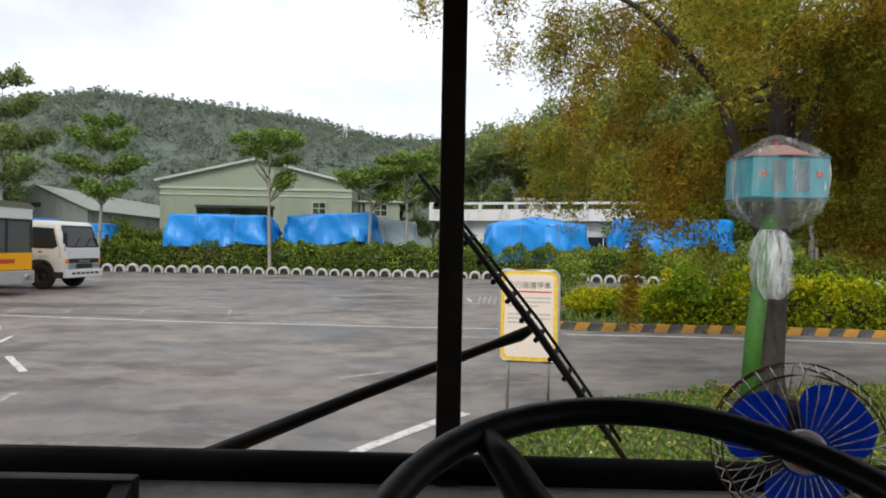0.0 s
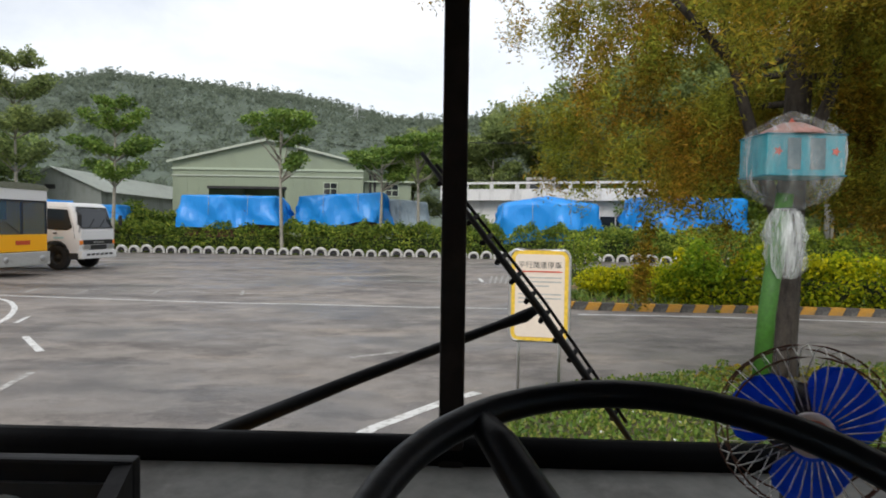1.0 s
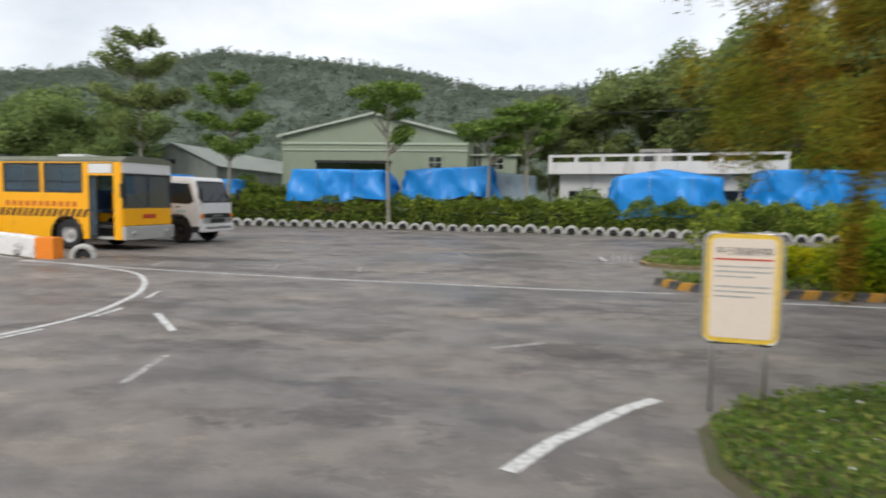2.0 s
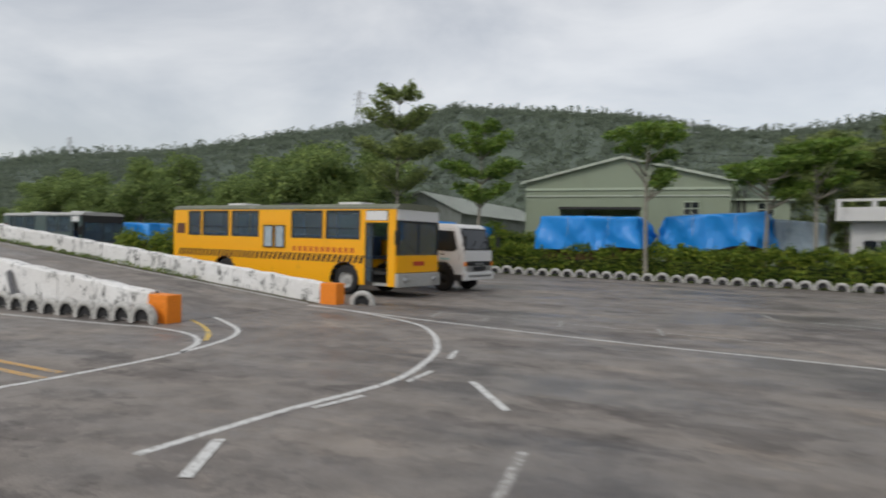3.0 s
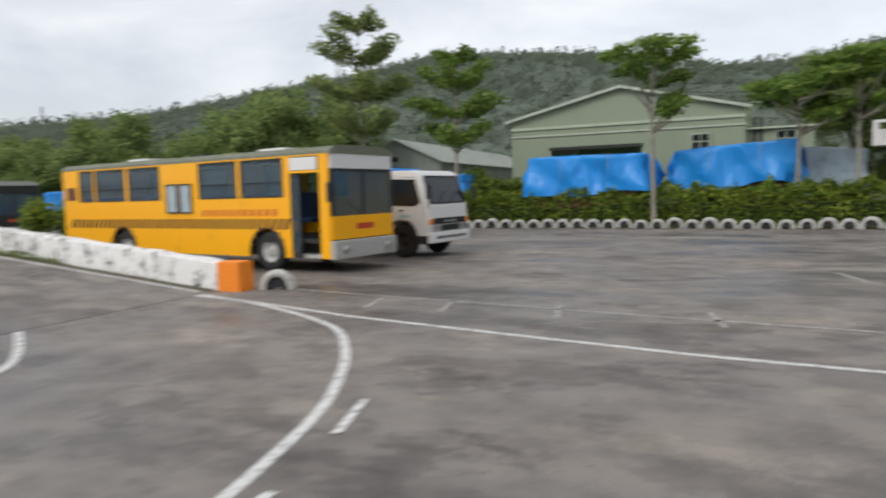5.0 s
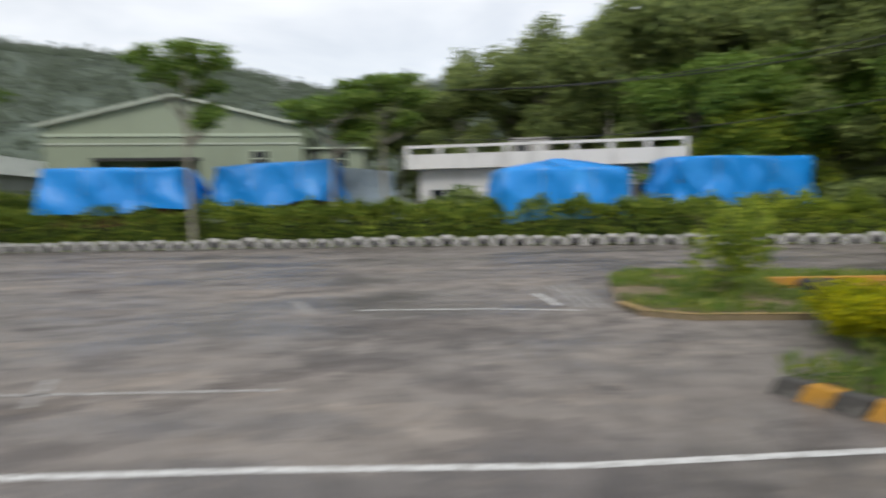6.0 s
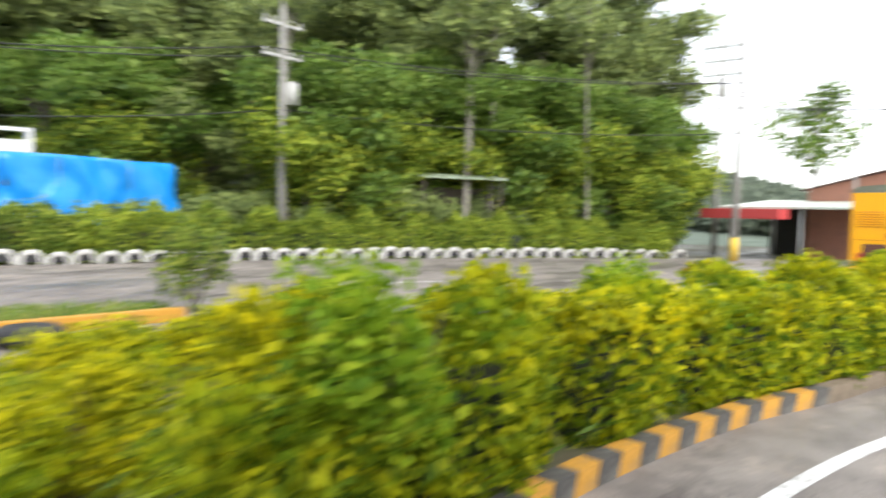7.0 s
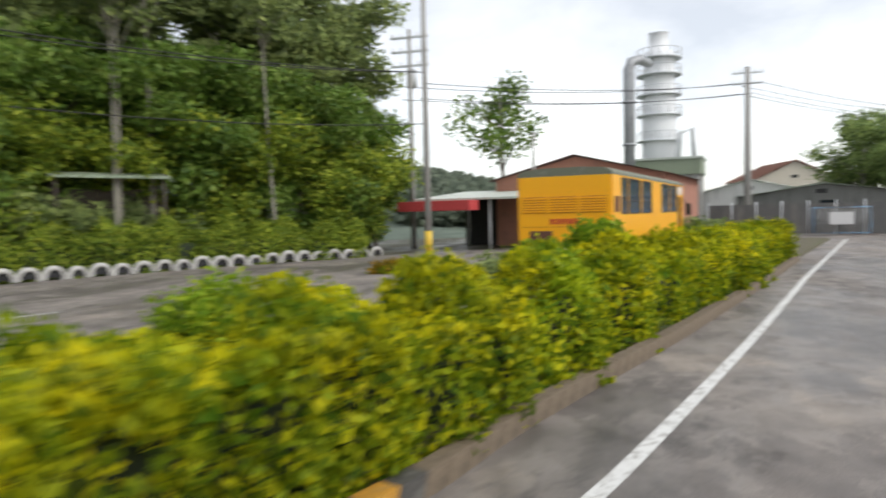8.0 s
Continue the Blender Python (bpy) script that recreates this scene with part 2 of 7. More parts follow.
LEAF_HEDGE = leaf_mat("dark_hedge_leaves", (0.05, 0.095, 0.022), (0.22, 0.32, 0.055), (0.48, 0.52, 0.09), 0.45, gloss=0.15)
LEAF_FRESH = leaf_mat("bright_fresh_leaves", (0.12, 0.24, 0.02), (0.32, 0.47, 0.03), (0.52, 0.60, 0.05), 0.4, gloss=0.1)
LEAF_YELLOW = leaf_mat("golden_hedge_leaves", (0.12, 0.18, 0.02), (0.60, 0.57, 0.014), (0.92, 0.80, 0.02), 0.45, ((0.10, 0.21, 0.015), (0.45, 0.52, 0.02)), gloss=0.1)
LEAF_GREEN = leaf_mat("fresh_green_leaves", (0.08, 0.15, 0.03), (0.19, 0.31, 0.055), (0.32, 0.42, 0.10), 0.35)
LEAF_WOOD = leaf_mat("woodland_leaves", (0.12, 0.17, 0.065), (0.30, 0.38, 0.13), (0.42, 0.49, 0.17), 0.45, even=0.6)
LEAF_BRIGHT = leaf_mat("light_green_thicket_leaves", (0.09, 0.15, 0.025), (0.28, 0.38, 0.05), (0.54, 0.58, 0.08), 0.45, gloss=0.15, even=0.2)
# trees beyond the ramp: haze is mixed into these leaf colours
LEAF_FAR = leaf_mat("hazy_tree_leaves", (0.11, 0.155, 0.065), (0.25, 0.345, 0.125), (0.39, 0.475, 0.17), 0.45, gloss=0.1, even=0.35)
LEAF_CYPRESS = leaf_mat("rusty_cypress_needles", (0.10, 0.085, 0.016), (0.38, 0.26, 0.03), (0.62, 0.32, 0.05), 0.5, ((0.12, 0.15, 0.03), (0.56, 0.58, 0.08)), gloss=0.05)
# hill forest: leaf greens lifted towards grey, with distance haze in the colour
LEAF_HILL = leaf_mat("haze_tinted_forest", (0.205, 0.245, 0.205), (0.225, 0.27, 0.22), (0.245, 0.295, 0.235), 0.5, gloss=0.0, even=0.7)
# near-black hedge core: the shade among inner twigs is put into this colour
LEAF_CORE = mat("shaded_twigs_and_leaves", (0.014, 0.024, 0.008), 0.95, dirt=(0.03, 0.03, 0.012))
GRASS = leaf_mat("rough_grass", (0.07, 0.14, 0.025), (0.17, 0.27, 0.045), (0.36, 0.36, 0.09), 0.3)
LEAF_HEDGE_SIDE = leaf_mat("green_hedge_side_leaves", (0.07, 0.14, 0.012), (0.33, 0.41, 0.02), (0.70, 0.66, 0.02), 0.45, gloss=0.1)
EARTH = mat("bare_earth_and_moss", (0.10, 0.085, 0.05), 0.95, dirt=(0.07, 0.09, 0.025), dirt_scale=1.2, dirt_from=0.48)
KERB_BLACK = mat("worn_black_kerb_paint", (0.07, 0.066, 0.06), 0.8, dirt=(0.2, 0.19, 0.17), dirt_scale=4)
KERB_YELLOW = mat("worn_amber_kerb_paint", (0.50, 0.25, 0.03), 0.8, dirt=(0.3, 0.2, 0.1), dirt_scale=4)


# ---- building helpers ----
def part(name, bm, material, parent=None, label="", smooth=False):
    """Links a bmesh as one mesh object, under a thing or a part."""
    me = bpy.data.meshes.new(name)
    bm.to_mesh(me)
    bm.free()
    if smooth:
        me.polygons.foreach_set("use_smooth", [True] * len(me.polygons))
    for one in material if isinstance(material, (list, tuple)) else (material,):
        me.materials.append(one)
    ob = new(name, me)
    ob.parent = parent
    if label:
        tagged(ob, label)
    return ob


def thing(name, label, category, m=None, group="", kind=""):
    """An Empty at a thing's base, which parents its parts."""
    ob = new(name)
    ob.empty_display_size = 0.2
    if m is not None:
        ob.matrix_basis = m
    return tagged(ob, label, category, group, kind)


def box(bm, x0, x1, y0, y1, z0, z1, bevel=0.0, mi=0):
    r = bmesh.ops.create_cube(bm, size=1.0, matrix=Matrix.LocRotScale(((x0 + x1) / 2, (y0 + y1) / 2, (z0 + z1) / 2), None, (x1 - x0, y1 - y0, z1 - z0)))
    faces = {f for v in r["verts"] for f in v.link_faces}
    for f in faces:
        f.material_index = mi
    if bevel:
        edges = {e for v in r["verts"] for e in v.link_edges}
        bmesh.ops.bevel(bm, geom=list(edges), offset=bevel, segments=2, affect="EDGES", profile=0.7)
    return bm


def boxed(x0, x1, y0, y1, z0, z1, bevel=0.0):
    return box(bmesh.new(), x0, x1, y0, y1, z0, z1, bevel)


def tube(bm, points, radii, sides=8, caps=True, mi=0):
    """A tube of varying radius along points."""
    pts = [Vector(p) for p in points]
    if isinstance(radii, (int, float)):
        radii = [radii] * len(pts)
    rings = []
    ref = None
    for i, p in enumerate(pts):
        d = (pts[min(i + 1, len(pts) - 1)] - pts[max(i - 1, 0)]).normalized()
        if ref is None:
            ref = Vector((0, 0, 1)) if abs(d.z) < 0.9 else Vector((1, 0, 0))
        a = d.cross(ref).normalized()
        b = d.cross(a).normalized()
        rings.append([bm.verts.new(p + radii[i] * (math.cos(t) * a + math.sin(t) * b)) for t in (2 * math.pi * k / sides for k in range(sides))])
    for r0, r1 in zip(rings, rings[1:]):
        for k in range(sides):
            f = bm.faces.new((r0[k], r0[(k + 1) % sides], r1[(k + 1) % sides], r1[k]))
            f.material_index = mi
            f.smooth = True
    if caps:
        bm.faces.new(rings[0][::-1]).material_index = mi
        bm.faces.new(rings[-1]).material_index = mi
    return bm


def tubed(points, radii, sides=8):
    return tube(bmesh.new(), points, radii, sides)


def lathe(profile, seg=24, axis="z", centre=(0, 0, 0), caps=True):
    """Turns a profile of (radius, height) round an axis."""
    bm = bmesh.new()
    rings = []
    for r, h in profile:
        ring = []
        for k in range(seg):
            a = 2 * math.pi * k / seg
            c, s = r * math.cos(a), r * math.sin(a)
            v = {"z": (c, s, h), "y": (c, h, s), "x": (h, c, s)}[axis]
            ring.append(bm.verts.new(Vector(v) + Vector(centre)))
        rings.append(ring)
    for r0, r1 in zip(rings, rings[1:]):
        for k in range(seg):
            f = bm.faces.new((r0[k], r0[(k + 1) % seg], r1[(k + 1) % seg], r1[k]))
            f.smooth = True
    for ring, flip in ((rings[0], True), (rings[-1], False)):
        if caps and (ring[0].co - ring[seg // 2].co).length > 1e-4:
            bm.faces.new(ring[::-1] if flip else ring)
    bmesh.ops.recalc_face_normals(bm, faces=bm.faces)
    return bm


def ribbon(points, width, z=0.004):
    """A flat strip on the ground along points."""
    bm = bmesh.new()
    pts = [Vector((p[0], p[1], p[2] if len(p) > 2 else z)) for p in points]
    last = None
    for i, p in enumerate(pts):
        d = pts[min(i + 1, len(pts) - 1)] - pts[max(i - 1, 0)]
        n = Vector((-d.y, d.x, 0)).normalized() * width / 2
        pair = (bm.verts.new(p + n), bm.verts.new(p - n))
        if last:
            bm.faces.new((last[0], last[1], pair[1], pair[0]))
        last = pair
    return bm


def curve_through(points, n=10):
    """Catmull-Rom through points."""
    p = [Vector(q) for q in points]
    p = [p[0] * 2 - p[1]] + p + [p[-1] * 2 - p[-2]]
    out = []
    for a, b, c, d in zip(p, p[1:], p[2:], p[3:]):
        for k in range(n):
            t = k / n
            out.append(0.5 * ((2 * b) + (c - a) * t + (2 * a - 5 * b + 4 * c - d) * t * t + (3 * b - a - 3 * c + d) * t ** 3))
    out.append(p[-2])
    return out


def leaves(name, pts, size, material, parent=None, label="", seed=1, flat=0.35, long=1.6, normals=None, kind=""):
    """Many small folded leaves at the given points, as one mesh."""
    rng = np.random.default_rng(seed)
    pts = np.asarray(pts, float)
    n = len(pts)
    d = rng.normal(size=(n, 3))
    d[:, 2] *= flat
    if normals is not None:
        d = d * 0.8 + np.asarray(normals)
    d /= np.linalg.norm(d, axis=1)[:, None] + 1e-9
    q = rng.normal(size=(n, 3))
    s = np.cross(d, q)
    s /= np.linalg.norm(s, axis=1)[:, None] + 1e-9
    up = np.cross(s, d)
    k = size * rng.uniform(0.6, 1.35, n)[:, None]
    v = np.empty((n, 4, 3))
    v[:, 0] = pts - d * k * long / 2
    v[:, 1] = pts + s * k / 2 + up * k * 0.12
    v[:, 2] = pts + d * k * long / 2
    v[:, 3] = pts - s * k / 2 + up * k * 0.12
    me = bpy.data.meshes.new(name)
    me.vertices.add(4 * n)
    me.vertices.foreach_set("co", v.ravel())
    me.loops.add(4 * n)
    me.loops.foreach_set("vertex_index", np.arange(4 * n, dtype=np.int32))
    me.polygons.add(n)
    me.polygons.foreach_set("loop_start", np.arange(0, 4 * n, 4, dtype=np.int32))
    me.update()
    me.validate()
    me.materials.append(material)
    ob = new(name, me)
    ob.parent = parent
    if label:
        tagged(ob, label)
    if kind:
        tagged(ob, kind=kind)
    return ob


def lumps(rng, n, centre, radii, shell=0.55):
    """Points in the outer part of a lumpy ellipsoid."""
    d = rng.normal(size=(n, 3))
    d /= np.linalg.norm(d, axis=1)[:, None]
    r = rng.uniform(shell, 1.0, n) ** 0.7
    r *= 1 + 0.22 * np.sin(d[:, 0] * 7 + centre[0] * 3) * np.sin(d[:, 1] * 6 + centre[1]) + 0.15 * np.sin(d[:, 2] * 9 + centre[2])
    return np.asarray(centre) + d * r[:, None] * np.asarray(radii)


def row_y(x):
    u = x / 10
    return 40.72 - 1.766 * u - 0.576 * u * u - 0.0732 * u ** 3 + 0.14 * max(0.0, x - 14)


# ---- ground: one sheet to the horizon ----
gb = bmesh.new()
for gx0, gx1 in ((-2600, -60), (-60, 100), (100, 2600)):
    for gy0, gy1 in ((-2600, -30), (-30, 80), (80, 2600)):
        gb.faces.new([gb.verts.new(p) for p in ((gx0, gy0, 0), (gx1, gy0, 0), (gx1, gy1, 0), (gx0, gy1, 0))])
bmesh.ops.remove_doubles(gb, verts=gb.verts, dist=0.01)
ground = part("ground", gb, GROUND)
tagged(ground, "damp grey asphalt driving yard with stains and patches", "ground", kind="structure")


def line_mark(name, points, width, material, label, z=0.004):
    ob = part(name, ribbon(points, width, z), material)
    return tagged(ob, label, "road marking", "yard markings", "structure")


line_mark("lane_line", curve_through([(-11.9, 8.9), (-11.85, 10.2), (-11.95, 12.0), (-12.3, 13.5), (-12.75, 14.4), (-13.35, 15.05), (-14.6, 15.9), (-15.5, 16.4), (-16.9, 16.9)]), 0.11, WHITE_LINE, "worn white curved line round the ramp wall's end")
line_mark("lane_line", curve_through([(-12.0, 12.3), (-12.5, 13.15), (-13.2, 13.75), (-14.05, 14.05), (-15.0, 14.1), (-16.1, 13.95), (-22, 13.5)]), 0.11, WHITE_LINE, "thin worn white line beside the ramp wall")
line_mark("lane_line", curve_through([(-12.6, 13.45), (-13.05, 13.98), (-13.6, 14.5), (-14.2, 14.95), (-15.1, 15.5)]), 0.1, YELLOW_LINE, "worn yellow curved line round the ramp wall's end")
line_mark("lane_line", curve_through([(-8.4, 8.4), (-8.25, 10.3), (-8.0, 12.2), (-8.3, 13.9), (-8.75, 15.2), (-9.65, 16.8), (-10.8, 18.05), (-13.3, 19.3), (-16, 19.9)]), 0.115, WHITE_LINE, "worn white curved line into the ramp lane")
for dash_ in ([(-8.05, 10.5), (-7.88, 11.3)], [(-7.8, 12.3), (-7.85, 13.15)], [(-8.05, 14.2), (-8.3, 15.05)]):
    line_mark("lane_line", dash_, 0.09, WHITE_LINE, "short worn white dash beside the curve", 0.008)
line_mark("lane_line", [(-5.25, 9.0), (-5.45, 10.2)], 0.1, FAINT_LINE, "short faint white dash in the yard")
line_mark("lane_line", [(-7.05, 12.8), (-6.1, 11.55)], 0.11, WHITE_LINE, "short worn white dash on the asphalt")
line_mark("lane_line", [(-8.1, 9.1), (-7.6, 8.2)], 0.12, WHITE_LINE, "short worn white dash by the curve", 0.008)
line_mark("lane_line", [(-1.35, 7.4), (-1.03, 8.0), (-0.3, 9.0), (0.05, 9.35)], 0.14, WHITE_LINE, "worn white line beside the grass patch")
line_mark("lane_line", [(-1.6, 11.3), (-0.95, 11.75)], 0.12, FAINT_LINE, "short faint white dash")
line_mark("bay_line", [(-17.3, 20.5), (-10.7, 18.65), (-7.75, 18.1), (-5.5, 17.72), (-2.9, 17.5), (-0.6, 17.2), (1.9, 17.1)], 0.11, WHITE_LINE, "long worn white line across the yard")
line_mark("bay_line", [(-14.7, 21.1), (-9.5, 20.4), (-6.2, 19.95), (-3, 19.6)], 0.09, FAINT_LINE, "long faint white parking line")
for bx in (-11.2, -9.8, -7.9, -5.6):
    line_mark("bay_line", [(bx, 20.5), (bx + 0.25, 19.4)], 0.09, FAINT_LINE, "short faint white bay mark")
line_mark("bay_line", [(1.42, 25.9), (1.42, 24.3)], 0.12, WHITE_LINE, "short worn white bay mark")
line_mark("bay_line", [(-3.4, 25.9), (-3.0, 24.4)], 0.12, FAINT_LINE, "short faint white bay mark")
line_mark("bay_line", [(-2.2, 24.55), (0.1, 24.2), (1.65, 23.7)], 0.08, WHITE_LINE, "faint white parking line")
for a_, b_ in (((2.0, 27.05), (1.62, 24.0)), ((2.2, 27.1), (1.78, 23.95)), ((2.42, 27.15), (1.95, 23.9)), ((2.64, 27.2), (2.12, 23.82))):
    line_mark("bay_mark", [a_, b_], 0.07, FAINT_LINE, "short faint white hatch mark")
line_mark("bay_line", [(14.9, 27.9), (18.8, 26.2)], 0.1, WHITE_LINE, "worn white line before the woods")
line_mark("amber_line", [(-30, 10.75), (-15, 10.45), (-12.1, 10.3)], 0.12, AMBER_LINE, "faded amber double line on the asphalt")
line_mark("amber_line", [(-30, 10.4), (-14.2, 10.08), (-11.95, 9.95)], 0.12, AMBER_LINE, "faded amber double line on the asphalt")
line_mark("edge_line", curve_through([(2.8, 16.25), (6.0, 15.98), (9.5, 15.35), (12.3, 14.4), (14.9, 13.55), (18.2, 12.5), (23.3, 10.93), (28.1, 9.45), (36, 6.9), (50, 2.4)]), 0.14, WHITE_LINE, "white edge line along the kerb")

# ---- ramp between two whitewashed walls ----
RAMP_X0, SLOPE = -15.0, 0.098


def ramp_z(x):
    return max(0.0, min(1.95, (RAMP_X0 - x) * SLOPE))


rb = bmesh.new()
xs = [-15.0, -18, -22, -26, -30, -34.9, -45]
prev = None
for x in xs:
    cur = [rb.verts.new((x, y, ramp_z(x) + 0.006)) for y in (15.04, 20.35)] + [rb.verts.new((x, y, -0.05)) for y in (20.35, 15.04)]
    if prev:
        for k in range(4):
            rb.faces.new((prev[k], prev[(k + 1) % 4], cur[(k + 1) % 4], cur[k]))
    prev = cur
rb.faces.new(prev)
bmesh.ops.recalc_face_normals(rb, faces=rb.faces)
ramp = part("ramp_road", rb, GROUND)
tagged(ramp, "grey asphalt ramp rising between whitewashed walls", "ramp", kind="structure")
tagged(part("gutter", ribbon([(x, 20.24, ramp_z(x) + 0.012) for x in (-15.1, -18, -22, -26, -30, -34.8)], 0.24), EARTH), "strip of dark earth and moss at the ramp wall's foot", "gutter", kind="structure")
line_mark("lane_line", [(-15.2, 20.0, 0.03), (-22, 19.95, ramp_z(-22) + 0.012), (-34.9, 19.9, ramp_z(-34.9) + 0.012)], 0.1, WHITE_LINE, "worn white line along the ramp's edge")


def ramp_wall(y0, y1, x_end, base_ground, label):
    th = thing("ramp_wall", label, "wall", group="ramp walls")
    x, n = x_end - 0.55, 0
    while x > -44:
        bm = bmesh.new()
        prev = None
        for xx in (x - 0.004, x - 0.5, x - 1.0, x - 1.45, x - 1.496):
            h = ramp_z(xx) + 0.6
            zb = -0.05 if base_ground else ramp_z(xx) - 0.3
            j = 0.018 * math.sin(xx * 5.1) + 0.008 * math.sin(n * 2.7)
            ring = [bm.verts.new(p) for p in ((xx, y0 + j, zb), (xx, y1, zb), (xx, y1, h - 0.04), (xx, y1 - 0.04, h + j), (xx, y0 + 0.04, h + j), (xx, y0 + j, h - 0.04))]
            if prev:
                for k in range(6):
                    bm.faces.new((prev[k], prev[(k + 1) % 6], ring[(k + 1) % 6], ring[k]))
            else:
                bm.faces.new(ring)
            prev = ring
        bm.faces.new(prev[::-1])
        bmesh.ops.recalc_face_normals(bm, faces=bm.faces)
        part("wall_section", bm, WALL, th)
        x -= 1.5
        n += 1
    part("end_block", boxed(x_end - 0.55, x_end + 0.02, y0 - 0.02, y1 + 0.02, -0.02, 0.61, 0.03), ORANGE, th, "orange painted end block")
    return th


ramp_wall(14.67, 15.04, -14.92, True, "whitewashed concrete ramp wall stained black, orange end block")
ramp_wall(20.35, 20.75, -14.48, False, "whitewashed concrete ramp wall with mould stains and orange end")
part_top = thing("marker_block", "small orange block on the ramp wall's crest", "block", pose(-33.2, 20.55, 2.46))
part("block", boxed(-0.12, 0.12, -0.22, 0.22, 0, 0.3, 0.02), ORANGE, part_top)


# ---- half-buried tyres ----
def half_tyre(material, outer=0.37, width=0.2, sink=0.13):
    bm = bmesh.new()
    prof = [(0.225, -width / 2 * 0.8), (0.30, -width / 2), (outer - 0.03, -width / 2 * 0.85), (outer, -width / 4), (outer, width / 4), (outer - 0.03, width / 2 * 0.85), (0.30, width / 2), (0.225, width / 2 * 0.8)]
    n = 14
    rings = []
    for k in range(n + 1):
        a = -0.35 + (math.pi + 0.7) * k / n
        rings.append([bm.verts.new((r * math.cos(a), h, r * math.sin(a) + sink)) for r, h in prof])
    for r0, r1 in zip(rings, rings[1:]):
        for k in range(len(prof)):
            f = bm.faces.new((r0[k], r0[(k + 1) % len(prof)], r1[(k + 1) % len(prof)], r1[k]))
            f.smooth = True
            f.material_index = 1 if k == len(prof) - 1 else 0
    bmesh.ops.recalc_face_normals(bm, faces=bm.faces)
    # black disc across the ring's opening, standing in for the shade inside
    mid = bm.verts.new((0, -width * 0.1, sink))
    rim = [bm.verts.new((0.27 * math.cos(-0.35 + (math.pi + 0.7) * k / n), -width * 0.1, 0.27 * math.sin(-0.35 + (math.pi + 0.7) * k / n) + sink)) for k in range(n + 1)]
    for p, q in zip(rim, rim[1:]):
        bm.faces.new((mid, p, q)).material_index = 1
    me = bpy.data.meshes.new("tyre")
    bm.to_mesh(me)
    bm.free()
    me.materials.append(material)
    me.materials.append(RUBBER)
    return me


TYRE_MESH = half_tyre(TYRE_WHITE)
rng_t = random.Random(4)
tx = -19.5
while tx < 37.4:
    slope = (row_y(tx + 0.1) - row_y(tx - 0.1)) / 0.2
    step = 0.755 / math.hypot(1, slope)
    o = new("half_tyre", TYRE_MESH)
    s = rng_t.uniform(0.9, 1.06)
    o.matrix_basis = pose(tx, row_y(tx), rng_t.uniform(-0.05, 0.01), rng_t.uniform(-6, 6), rng_t.uniform(-6, 6), math.degrees(math.atan(slope)) + rng_t.uniform(-8, 8)) @ Matrix.Scale(s, 4)
    tagged(o, "white-painted half-buried tyre edging the yard", "tyre", "row of edging tyres")
    tx += step
tx = -15.3
while tx > -27:
    o = new("half_tyre", TYRE_MESH)
    o.matrix_basis = pose(tx, 14.41, rng_t.uniform(-0.06, -0.01), 0, 0, rng_t.uniform(-8, 8)) @ Matrix.Scale(rng_t.uniform(0.82, 0.92), 4)
    tagged(o, "white-painted half-buried tyre at the ramp wall's foot", "tyre", "tyres along the ramp wall")
    tx -= 0.6
o = new("half_tyre", TYRE_MESH)
o.matrix_basis = pose(-13.9, 20.85, -0.08, 0, 0, 20)
tagged(o, "white-painted half-buried tyre beside the orange block", "tyre", "tyres along the ramp wall")


